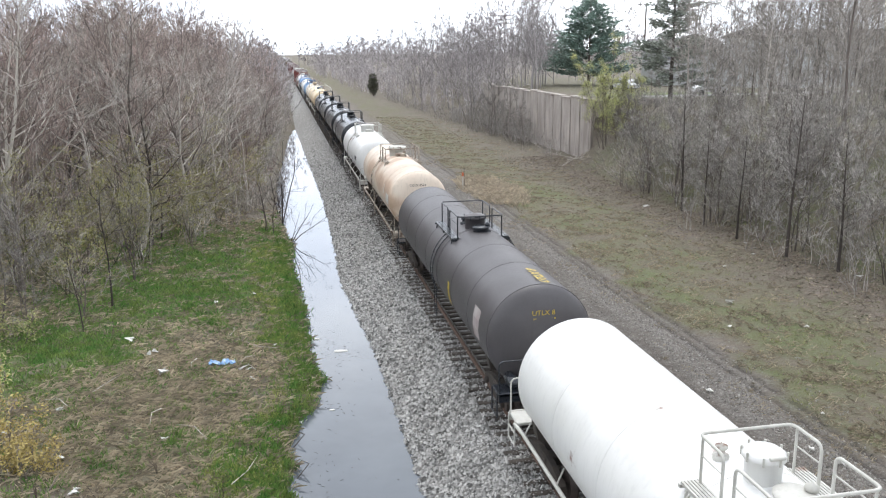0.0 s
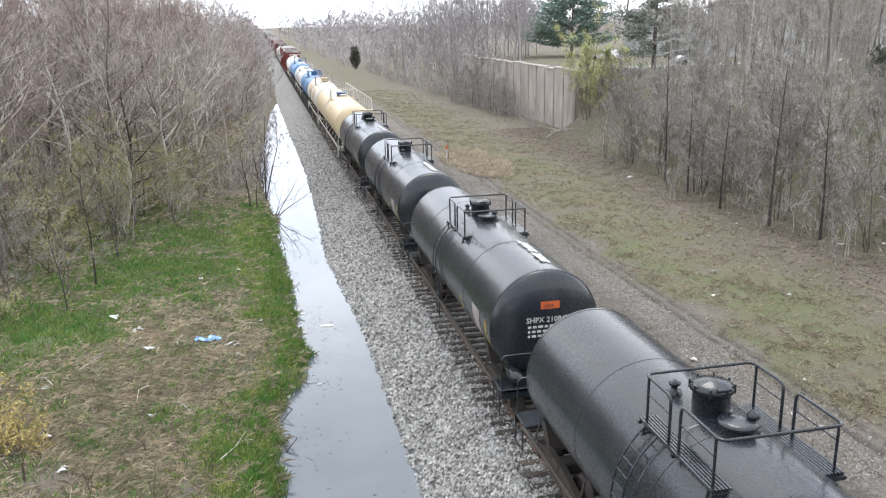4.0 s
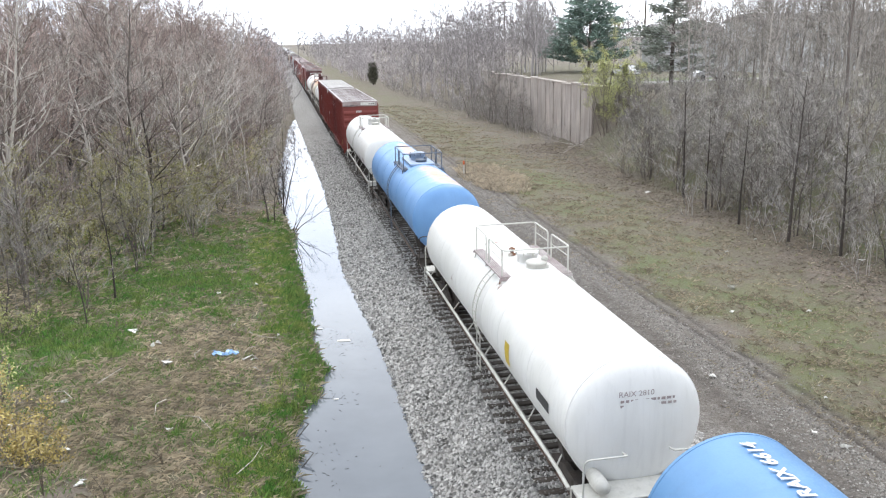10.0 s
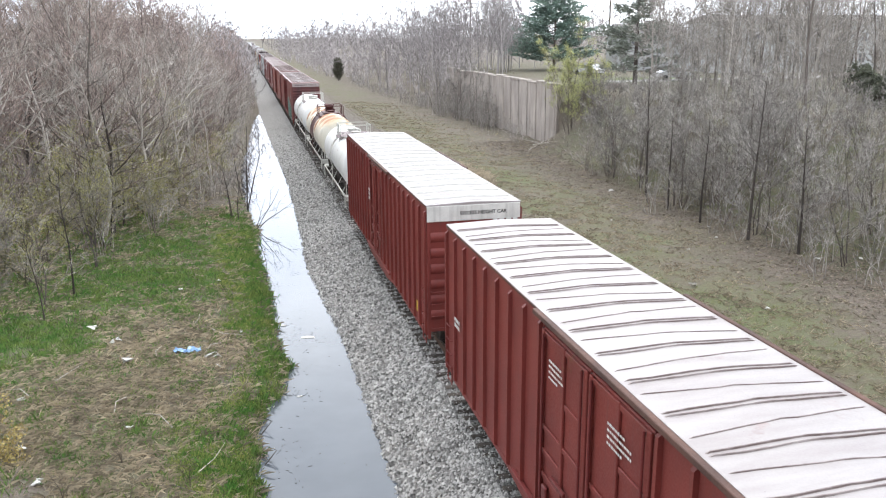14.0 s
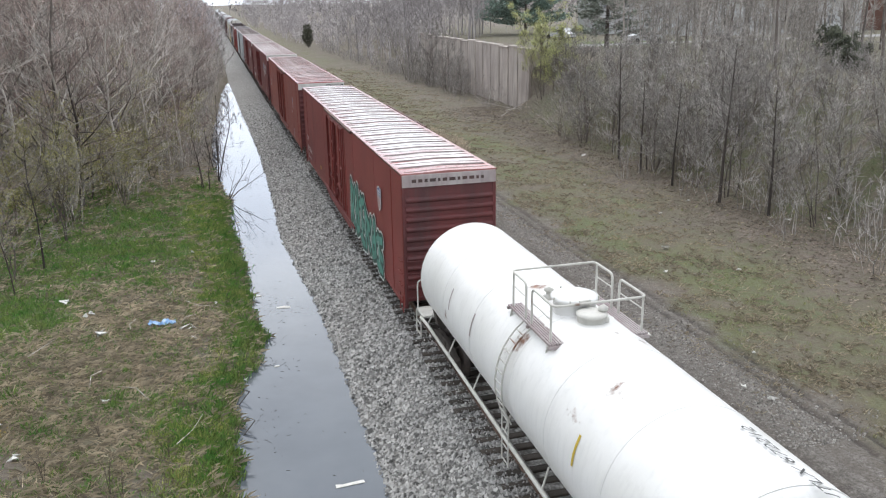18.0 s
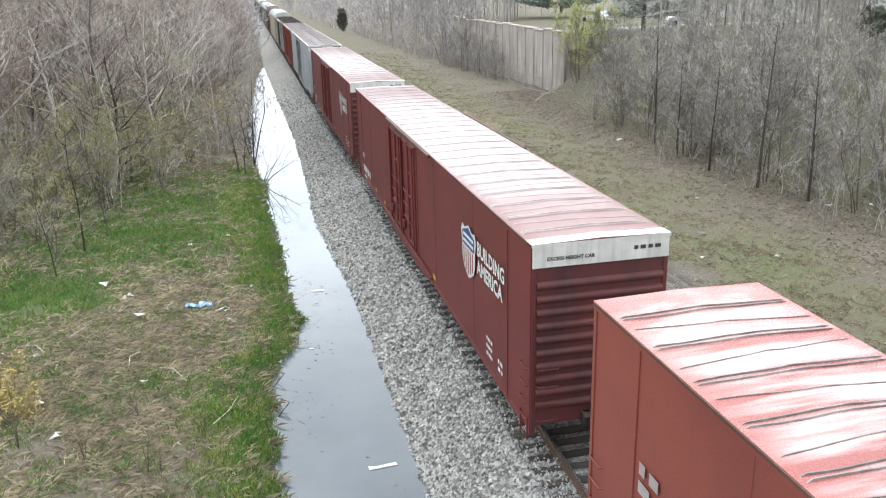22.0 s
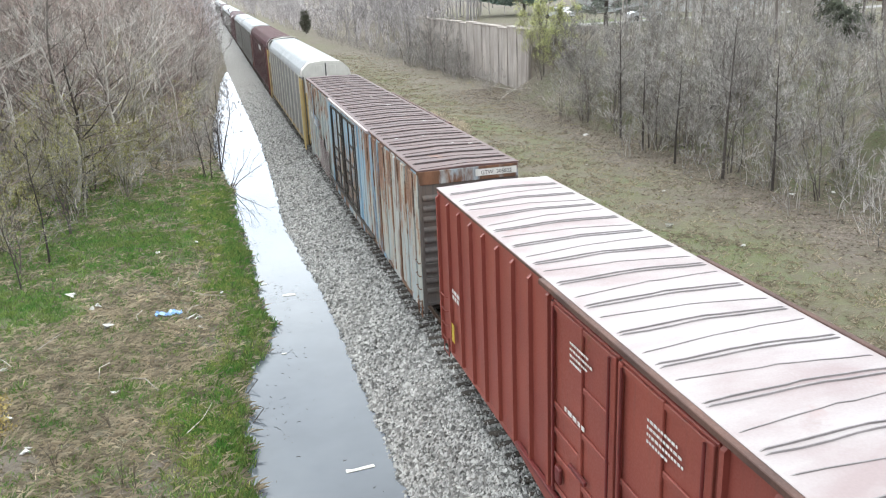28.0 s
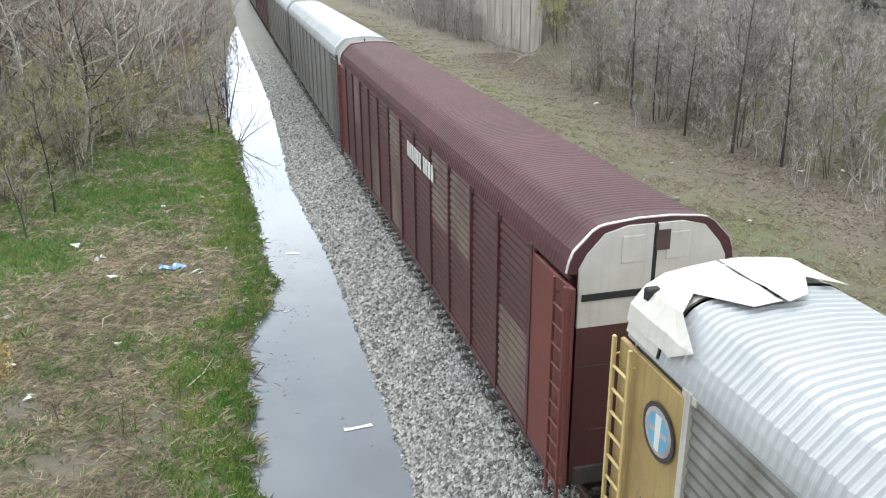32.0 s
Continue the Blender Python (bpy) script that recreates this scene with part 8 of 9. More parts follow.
    for x, y, size in ((27.4, 92.5, 0.7), (27.0, 98.0, 0.85), (26.6, 104.0, 0.95), (27.6, 109.0, 0.9), (26.0, 114.0, 1.0), (27.9, 95.0, 0.6)):
        plant(rg.choice(["t0", "t1", "t2"]), x, y, size, rg.uniform(0, 360), g, "bare grey thicket tree against the retaining wall")
    for x, y, turn in ((27.2, 76.2, 20), (25.8, 73.6, 130), (28.4, 78.5, 250)):
        ob = plant("fallen", x, y, 0.9, turn, "", "", (78, 0), -0.15)


def water_sapling(label, x, y, stems, shoots):
    """A bare sapling at the water's edge: stems with side shoots, all leaning over the ditch."""
    rg = random.Random(int(y * 10))
    ob = thing("sapling", label, "sapling", pose(x, y, -0.98), "bare saplings over the ditch")
    for pts, r in stems:
        part("stem", Build().tube(bent([(0, 0, -0.2), *pts], 0.4), r, 6, r * 0.3), BARKDARK, ob)
    twig = Build()
    for p, q in shoots:
        p, q = Vector(p), Vector(q)
        bow = (p + q) / 2 + Vector((rg.gauss(0, 0.08), rg.gauss(0, 0.1), rg.uniform(0.0, 0.15)))
        twig.tube([p, bow, q], 0.014, 4, 0.005)
        for k in range(4):
            a = bow.lerp(q, rg.random())
            twig.tube([a, a + Vector((rg.uniform(-0.1, 0.45), rg.gauss(0, 0.25), rg.uniform(-0.05, 0.5)))], 0.008, 3, 0.003)
    tagged(part("twig_cover", twig, BARKDARK, ob), kind="stuff")


water_sapling("thin dark bare sapling with two stems over the ditch water", -0.3, 54.5, [([(0.12, 0, 2.4), (0.3, 0.1, 5.4)], 0.05), ([(0.55, 0.1, 2.0), (1.0, 0.2, 3.4), (1.0, 0.3, 5.4)], 0.045)],
              [((0.12, 0, 1.9), (1.7, 0.2, 2.3)), ((0.6, 0.1, 2.1), (1.6, 0.3, 2.0)), ((0.2, 0, 3.6), (1.5, 0.4, 4.9)), ((0.25, 0, 3.9), (-0.5, 0.2, 4.8)), ((0.95, 0.2, 3.4), (1.7, 0.5, 4.2)), ((0.15, 0, 2.6), (-0.5, -0.2, 3.5)), ((1.0, 0.2, 4.2), (0.6, 0.5, 5.0))])
water_sapling("low bare shrub with shoots spread over the ditch water", 0.1, 48.2, [([(0.6, 0.1, 0.5), (1.5, 0.2, 1.0), (2.2, 0.2, 1.5)], 0.03), ([(0.5, 0.2, 0.7), (1.2, 0.3, 1.7), (1.5, 0.4, 2.3)], 0.028), ([(0.3, 0.2, 0.7), (0.7, 0.3, 1.9)], 0.025), ([(0.2, -0.2, 0.6), (0.9, -0.3, 1.4)], 0.025)],
              [((0.6, 0.1, 0.5), (1.4, 0.0, 0.7)), ((1.2, 0.2, 0.85), (1.9, 0.1, 2.0)), ((0.9, 0.3, 1.3), (1.0, 0.5, 2.3)), ((0.4, 0.2, 1.0), (0.2, 0.4, 2.1)), ((0.5, -0.25, 1.0), (1.3, -0.4, 1.2)), ((1.6, 0.2, 1.1), (2.5, 0.0, 1.2))])
water_sapling("single bare sapling stem at the ditch bank", -0.85, 49.4, [([(0.05, 0, 1.6), (0.3, 0, 3.0)], 0.035)], [((0.05, 0, 1.4), (0.6, 0.2, 2.2)), ((0.1, 0, 2.0), (-0.4, 0.1, 2.8)), ((0.2, 0, 2.5), (0.6, 0, 3.1))])


def mass(label, stock, spots, mat, name="far_woods"):
    """Many trees joined into one mass; spots of x, y and size."""
    rg = random.Random(len(spots))
    vs, fs, n = [], [], 0
    for x, y, s in spots:
        v, f = rg.choice(stock)
        a = rg.uniform(0, 6.28)
        z = float(ground_z(np.array(x), np.array(y)))
        c, q = math.cos(a) * s, math.sin(a) * s
        vs.append(np.stack([v[:, 0] * c - v[:, 1] * q + x, v[:, 0] * q + v[:, 1] * c + y, v[:, 2] * s + z], -1))
        fs += [tuple(i + n for i in t) for t in f]
        n += len(v)
    me = bpy.data.meshes.new(name)
    me.from_pydata(np.concatenate(vs).tolist(), [], fs)
    me.materials.append(mat)
    tagged(new(name, me), label, "woods", kind="stuff")


def stock_of(seeds, *args, **kw):
    out = []
    for k in seeds:
        wood, fine, _ = grow(k, *args, **kw)
        out.append((np.array(wood.v + fine.v), [tuple(q) for q in wood.f] + [tuple(len(wood.v) + i for i in q) for q in fine.f]))
    return out


def far_woods():
    """The deep and the far woods, each as one mass of bare trees."""
    rg = random.Random(77)
    deep = stock_of(range(300, 304), 14.5, 0.1, 18, 6, 7, rise=1.0, reach=0.36, clear=0.1, low=True, twig_r=0.024)
    far = stock_of(range(310, 313), 14.5, 0.08, 13, 5, 3, rise=0.75, reach=0.5, clear=0.03, lean=0.1, low=True, twig_r=0.09)
    thick = stock_of(range(335, 338), 9.0, 0.09, 13, 5, 5, rise=0.7, reach=0.46, clear=0.02, stems=3, low=True, lean=0.12, twig_r=0.05)
    slim = stock_of(range(340, 343), 14.0, 0.085, 22, 7, 6, rise=1.1, reach=0.3, clear=0.2, low=True, lean=0.06, twig_r=0.02)
    edge = stock_of(range(315, 317), 15.0, 0.2, 9, 4, 4, rise=1.0, reach=0.4, clear=0.1, low=True, twig_r=0.3)
    bush = stock_of(range(320, 323), 2.8, 0.022, 10, 4, 5, rise=0.9, reach=0.5, clear=0.04, stems=4, lean=0.14, low=True, twig_r=0.011)
    spots = []
    while len(spots) < 160:
        y = 38 + 115 * rg.random()
        w = (8 if y < 105 else 0.5) + 34 * rg.random() ** 1.2
        spots.append((float(left_edge(y)) - w, y, rg.uniform(0.85, 1.1) * min(1.0, 0.68 + 0.04 * w)))
    mass("deep wood of bare brown trees beside the ditch", deep, spots, TWIGDEEP, "deep_woods")
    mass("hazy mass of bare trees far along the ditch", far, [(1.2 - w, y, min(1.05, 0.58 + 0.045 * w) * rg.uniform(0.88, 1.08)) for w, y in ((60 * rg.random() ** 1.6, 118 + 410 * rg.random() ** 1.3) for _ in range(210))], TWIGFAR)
    spots = []
    while len(spots) < 240:
        y = 118 + 420 * rg.random() ** 1.3
        x = float(np.interp(y, [118, 160, 230, 420], [42, 29, 23, 19])) + 70 * rg.random() ** 1.7
        if not in_lane(x, y):
            spots.append((x, y, rg.uniform(0.55, 1.1)))
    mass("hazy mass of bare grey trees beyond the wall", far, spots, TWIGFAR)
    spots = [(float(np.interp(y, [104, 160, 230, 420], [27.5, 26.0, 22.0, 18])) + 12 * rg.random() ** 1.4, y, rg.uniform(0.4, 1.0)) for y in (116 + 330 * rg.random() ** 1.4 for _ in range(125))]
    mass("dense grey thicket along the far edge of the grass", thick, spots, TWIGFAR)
    spots = []
    while len(spots) < 34:
        y = 48 + 54 * rg.random()
        x = y * rg.uniform(0.57, 0.92)
        if x > 38 and not 84.5 < y < 92:
            spots.append((x, y, rg.uniform(0.75, 1.05)))
    while len(spots) < 56:
        y = rg.uniform(58, 82)
        x = y * rg.uniform(0.505, 0.64)
        if x > 35:
            spots.append((x, y, rg.uniform(0.55, 0.85)))
    mass("slim bare trees standing along the terrace", slim, spots, TWIGGREY, "terrace_trees")
    spots = []
    while len(spots) < 34:
        y = rg.uniform(56, 84)
        x = y * rg.uniform(0.53, 0.86)
        if x > 37:
            spots.append((x, y, rg.uniform(0.75, 1.2)))
    mass("fine grey brush between the trees of the terrace", stock_of(range(345, 348), 6.0, 0.03, 22, 7, 6, rise=0.9, reach=0.45, clear=0.05, stems=3, lean=0.12, low=True, twig_r=0.016), spots, TWIGGREY, "terrace_brush")
    spots = []
    while len(spots) < 42:
        y = 102 + 70 * rg.random() ** 1.2
        x = float(np.interp(y, [84, 102, 116, 160, 230], [33, 33, 28, 25, 23])) + 20 * rg.random() ** 1.3
        if not in_lane(x, y) and not (28 < x < 31 and y < 118):
            spots.append((x, y, rg.uniform(0.8, 1.05)))
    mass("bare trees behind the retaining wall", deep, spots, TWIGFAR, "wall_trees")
    # unseen trees, added so that the tank heads reflect less bright horizon
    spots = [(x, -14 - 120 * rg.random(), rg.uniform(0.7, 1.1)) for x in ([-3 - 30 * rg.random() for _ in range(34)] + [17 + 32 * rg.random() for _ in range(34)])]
    mass("unseen bare trees added behind the overpass to dim reflections", thick, spots, TWIGGREY, "near_woods")
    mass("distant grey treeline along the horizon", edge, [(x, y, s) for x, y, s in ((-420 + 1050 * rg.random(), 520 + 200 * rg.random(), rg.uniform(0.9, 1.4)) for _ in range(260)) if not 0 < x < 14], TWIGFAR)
    spots = []
    for k in range(120):
        y = 38 + 90 * rg.random() ** 1.1
        spots.append((float(left_edge(y)) + 0.8 - 11 * rg.random(), y, rg.uniform(0.6, 1.2)))
    for k in range(130):
        y = 56 + 130 * rg.random() ** 1.2
        spots.append((float(np.interp(y, [56, 80, 118, 130, 190], [-1.6, -0.9, 0.2, 1.4, 1.6])) - 2.2 * rg.random() ** 1.4, y, rg.uniform(0.55, 1.35)))
    sprigs = []
    for k in range(330, 333):
        _, _, tips = grow(k, 3.6, 0.02, 16, 5, 6, rise=0.9, reach=0.5, clear=0.1, stems=4, lean=0.14, low=True)
        bd = leafed(tips, k, 0.7, 0.05, 1)
        sprigs.append((np.array(bd.v), [tuple(q) for q in bd.f]))
    mass("haze of yellow-green buds low in the wood", sprigs, [(float(left_edge(y)) + 0.5 - 9 * rg.random(), y, rg.uniform(0.7, 1.4)) for y in (30 + 34 * rg.random() for _ in range(95))], BUDS, "budding_undergrowth")
    mass("tangled grey brushwood under the trees", bush, spots, TWIGGREY, "undergrowth")
    spots = []
    while len(spots) < 130:
        x, y = 25.6 + 11 * rg.random(), 27 + 50 * rg.random()
        if not (y > 66 and x < 30):
            spots.append((x, y, rg.uniform(0.5, 0.95)))
    spots += [(24.0 + 9 * rg.random(), 20 + 28 * rg.random(), rg.uniform(0.6, 1.15)) for _ in range(60)]
    spots += [(35 + 9 * rg.random(), 36 + 38 * rg.random(), rg.uniform(0.4, 0.9)) for _ in range(45)]
    spots += [(28.4 - 2.6 * rg.random(), 80 + 50 * (1 - rg.random() ** 1.8), rg.uniform(0.3, 1.1)) for _ in range(80)]
    spots += [(28.6 - 1.6 * rg.random(), 93 + 26 * rg.random(), rg.uniform(0.9, 1.7)) for _ in range(34)]
    spots += [(26.5 - 1.5 * rg.random() - 0.02 * (y - 116), y, rg.uniform(0.6, 1.2)) for y in (104 + 90 * rg.random() for _ in range(60))]
    mass("grey brushwood on the slope and along the wall", bush, spots, TWIGSHADE, "undergrowth")


woods()
far_woods()


def conifer(name, label, x, y, z, height, width, seed, mat, base=0.1, gap=0.25, upright=False):
    """An evergreen: a trunk with drooping boughs of many needle sprays."""
    rg = random.Random(seed)
    ob = thing(name, label, "tree", pose(x, y, z))
    part("trunk", Build().tube([(0, 0, -0.4), (0.05, 0, height * 0.5), (0, 0.05, height * 0.97)], 0.02 * height, 8, 0.03), BARK, ob)
    b = Build()
    wood = Build()
    n = int(height * 15)
    for k in range(n):
        t = base + (1 - base) * (k + rg.random()) / n
        if rg.random() < gap * 0.6:
            continue
        prof = (1 - t) ** 0.62 if not upright else (1 - t) ** 0.6 * min(1, t * 6 + 0.3)
        ln = width / 2 * prof * rg.uniform(0.55, 1.15) + 0.2
        az = 2.4 * k + rg.uniform(-0.6, 0.6)
        d = Vector((math.cos(az), math.sin(az), 0.12 if not upright else 1.3))
        p0 = Vector((0, 0, t * height))
        p1 = p0 + d * ln
        wood.tube([p0, p1], 0.03, 3, 0.01, False)
        m = max(6, int(ln * 26))
        for j in range(m):
            u = 0.25 + 0.75 * (j + rg.random()) / m
            c = p0.lerp(p1, u) + Vector((rg.gauss(0, 0.14), rg.gauss(0, 0.14), rg.gauss(0, 0.12)))
            side = Vector((-d.y, d.x, 0)) * rg.uniform(-1, 1) + d * rg.uniform(0.2, 1) + Vector((0, 0, rg.uniform(-0.25, 0.45)))
            a = side.normalized() * rg.uniform(0.3, 0.6)
            w = a.cross(Vector((rg.gauss(0, 1), rg.gauss(0, 1), 1))).normalized() * rg.uniform(0.06, 0.12)
            b.add([c, c + a * 0.5 + w, c + a, c + a * 0.5 - w], [(0, 1, 2, 3)])
    tagged(part("bough_wood", wood, BARK, ob), kind="stuff")
    tagged(part("needle_cover", b, mat, ob), kind="stuff")
    return ob


conifer("spruce_tree", "tall dark green spruce behind the retaining wall", 47.6, 125, 4.4, 13.2, 17.5, 5, NEEDLE, gap=0.05)
conifer("pine_tree", "grey-green pine with open layered boughs at the edge of the slope", 40.6, 82.5, 4.6, 13.5, 9.5, 6, NEEDLEGREY, gap=0.8)
conifer("juniper_bush", "small dark juniper standing alone in the grass", 22.8, 207, -0.75, 5.2, 2.6, 8, JUNIPER, base=0.0, gap=0.0, upright=True)


def leafy(name, label, x, y, seed, height, mat, size, share=0.9, each=3, stems=5, limbs=30, scale=1.0, leaf_scale=1.0):
    wood, fine, tips = grow(seed, height, 0.05 * scale, limbs, 5, 6, rise=1.4, reach=0.32, clear=0.08, stems=stems, lean=0.1)
    z = float(ground_z(np.array(x), np.array(y))) - 0.05
    ob = thing(name, label, "shrub", pose(x, y, z))
    part("stem", wood, BARK, ob)
    tagged(part("twig_cover", fine, TWIG, ob), kind="stuff")
    tagged(part("foliage", leafed(tips, seed, share, size, each), mat, ob), kind="stuff")


leafy("willow_shrub", "tall yellow-green shrub coming into leaf beside the wall", 29.9, 73.5, 401, 9.6, YELLOWLEAF, 0.062, 0.9, 7, stems=8, limbs=64)
# near-black shrubs added to give the darkness of a shaded hollow
for i, (x, y, h) in enumerate(((43.5, 51.0, 2.6), (46.0, 54.5, 3.0), (41.5, 47.5, 2.2))):
    leafy("evergreen_shrub", "dark evergreen shrub added for the shaded hollow below the road", x, y, 440 + i, h, EVERGREEN, 0.11, 0.95, 4, stems=7, limbs=40)
leafy("willow_shrub", "low yellow-green shrub beside the wall", 31.8, 72.0, 402, 5.5, YELLOWLEAF, 0.09, 0.6, 3, stems=5)
for i, (x, y, s) in enumerate(((-7.5, 21.3, 2.0), (-10.5, 31.2, 2.0), (-8.1, 22.6, 2.2), (-10.6, 29.0, 1.8), (-6.7, 20.6, 1.2), (-9.4, 24.5, 2.0))):
    leafy("forsythia_shrub", "sparse shrub with dry yellow leaves on the near bank", x, y, 420 + i, s, DRYLEAF if i % 2 == 0 else YELLOWLEAF, 0.045, 0.85, 2, stems=6, limbs=24, scale=0.4)

# ---- grass, straw and sticks ----


def blades(name, label, mat, n, where, lo, hi, width, seed, flat=0.0):
    rg = np.random.RandomState(seed)
    x, y = where(rg, n)
    n = len(x)
    z = ground_z(x, y)
    k = 6
    bx = np.repeat(x, k) + rg.normal(0, 0.07, n * k)
    by = np.repeat(y, k) + rg.normal(0, 0.07, n * k)
    bz = np.repeat(z, k) - 0.02
    h = rg.uniform(lo, hi, n * k)
    a = rg.uniform(0, 2 * np.pi, n * k)
    out = h * (rg.uniform(0.2, 0.7, n * k) + flat)
    w = width * rg.uniform(0.6, 1.4, n * k)
    ca, sa = np.cos(a), np.sin(a)
    p0 = np.stack([bx - sa * w, by + ca * w, bz], -1)
    p1 = np.stack([bx + sa * w, by - ca * w, bz], -1)
    p2 = np.stack([bx + ca * out * 0.5, by + sa * out * 0.5, bz + h * (0.75 - 0.5 * min(flat, 1))], -1)
    p3 = np.stack([bx + ca * out, by + sa * out, bz + h * (0.95 - 0.8 * min(flat, 1))], -1)
    v = np.stack([p0, p1, p2, p3], 1).reshape(-1, 3)
    i = 4 * np.arange(n * k)
    f = np.concatenate([np.stack([i, i + 1, i + 2], -1), np.stack([i + 1, i + 3, i + 2], -1)])
    me = bpy.data.meshes.new(name)
    me.from_pydata(v.tolist(), [], f.tolist())
    me.materials.append(mat)
    tagged(new(name, me), label, "grass", kind="stuff")


def on_left(kind):
    def pick(rg, n):
        y = 14 + 46 * rg.uniform(0, 1, n) ** 1.3
        x = shore_left(y) - 16 * rg.uniform(0, 1, n) ** 1.2
        g, s, b = cover(x, y)
        ok = rg.uniform(0, 1, n) < (g if kind == "green" else s * (1 - 0.95 * np.minimum(1, 1.2 * g)))
        return x[ok], y[ok]
    return pick


def on_right(kind):
    def pick(rg, n):
        y = 11 + 129 * rg.uniform(0, 1, n) ** 1.5
        x = 15.2 + 13.5 * rg.uniform(0, 1, n)
        g, s, b = cover(x, y)
        tuft = smooth(-0.25, 0.35, wave(x * 2.7, y * 2.9, 19 if kind == "green" else 27))
        ok = rg.uniform(0, 1, n) < (g if kind == "green" else 0.75 * s) * (0.15 + 0.85 * tuft)
        return x[ok], y[ok]
    return pick


def by_water(rg, n):
    y = 12 + 36 * rg.uniform(0, 1, n)
    ok = rg.uniform(0, 1, n) < 0.25 + 0.75 * smooth(-0.3, 0.4, wave(0 * y, y * 2.2, 4))
    y = y[ok]
    return shore_left(y) - 0.8 * rg.uniform(0, 1, len(y)) ** 1.5 + 0.05, y


blades("grass", "fresh green spring grass on the bank", GRASS, 42000, on_left("green"), 0.07, 0.2, 0.014, 1)
def shore_strip(rg, n):
    y = 13 + 34 * rg.uniform(0, 1, n) ** 1.2
    x = shore_left(y) - 0.1 - 2.0 * rg.uniform(0, 1, n)
    g = cover(x, y)[0]
    ok = rg.uniform(0, 1, n) < g * (0.3 + 0.7 * smooth(-0.2, 0.4, wave(x * 1.3, y * 1.1, 15)))
    return x[ok], y[ok]


def among_straw(rg, n):
    y = 13 + 26 * rg.uniform(0, 1, n)
    x = shore_left(y) - 11 * rg.uniform(0, 1, n)
    ok = rg.uniform(0, 1, n) < 0.15 + 0.5 * smooth(0.0, 0.5, wave(x * 2.2, y * 1.9, 12))
    return x[ok], y[ok]


blades("grass", "olive grass growing through the straw", GRASS, 15000, among_straw, 0.07, 0.2, 0.009, 10)
blades("grass", "scattered taller tufts of spring grass", GRASS, 2000, on_left("green"), 0.18, 0.36, 0.010, 9)
blades("grass", "taller green grass along the water's edge", GRASS, 2600, by_water, 0.1, 0.3, 0.009, 2)
blades("grass", "bright yellow-green grass on the shore", FRESHGRASS, 14000, shore_strip, 0.06, 0.18, 0.012, 11)
blades("straw", "flattened dead straw on the bank", STRAW, 31000, on_left("straw"), 0.1, 0.36, 0.008, 3, 0.75)
blades("grass", "thin green grass beyond the gravel track", DULLGRASS, 19000, on_right("green"), 0.07, 0.18, 0.012, 4)
def in_the_lane(rg, n):
    y = 11 + 80 * rg.uniform(0, 1, n) ** 1.3
    x = 11.8 + 4.6 * rg.uniform(0, 1, n)
    rut = rut_mud(x, y)
    ok = rg.uniform(0, 1, n) < (1 - np.minimum(1, 1.4 * rut)) * smooth(-0.15, 0.5, wave(x * 2.4, y * 1.1, 23)) * smooth(11.5, 15.5, x)
    return x[ok], y[ok]


blades("straw", "dead tufts between the wheel ruts", DULLSTRAW, 6000, in_the_lane, 0.05, 0.18, 0.009, 14, 0.6)
blades("straw", "dead yellow grass beyond the gravel track", DULLSTRAW, 42000, on_right("straw"), 0.08, 0.26, 0.011, 5, 0.6)


def leaf_litter(name, label, n, where, seed):
    """Curled dead leaves lying on the ground."""
    rg = np.random.RandomState(seed)
    x, y = where(rg, n)
    z = ground_z(x, y) + 0.02
    a, w = rg.uniform(0, 6.28, n), rg.uniform(0.03, 0.09, n)
    ca, sa, up = np.cos(a) * w, np.sin(a) * w, rg.uniform(0.0, 0.05, n)
    v = np.stack([np.stack([x - ca, y - sa, z], -1), np.stack([x + sa * 0.6, y - ca * 0.6, z + up], -1), np.stack([x + ca, y + sa, z], -1), np.stack([x - sa * 0.6, y + ca * 0.6, z + up * 0.5], -1)], 1).reshape(-1, 3)
    i = 4 * np.arange(n)
    me = bpy.data.meshes.new(name)
    me.from_pydata(v.tolist(), [], np.stack([i, i + 1, i + 2, i + 3], -1).tolist())
    me.materials.append(LEAFMOULD)
    tagged(new(name, me), label, "leaf litter", kind="stuff")


leaf_litter("leaf_litter", "dead brown leaves at the foot of the slope", 30000, lambda rg, n: (20.5 + 11 * rg.triangular(0, 0.5, 1, n), 20 + 62 * rg.uniform(0, 1, n)), 41)
leaf_litter("leaf_litter", "dead brown leaves under the wood by the ditch", 16000, lambda rg, n: (-2.5 - 13 * rg.uniform(0, 1, n) ** 1.2, 30 + 40 * rg.uniform(0, 1, n)), 42)


def dry_clump(rg, n):
    a, r = rg.uniform(0, 6.28, n), np.sqrt(rg.uniform(0, 1, n))
    r = r ** 1.8
    return 15.9 + 2.3 * r * np.cos(a), 62.5 + 7.5 * r * np.sin(a)


blades("straw", "clump of tall pale dry grass", PALESTRAW, 900, dry_clump, 0.2, 0.6, 0.012, 6, 0.3)


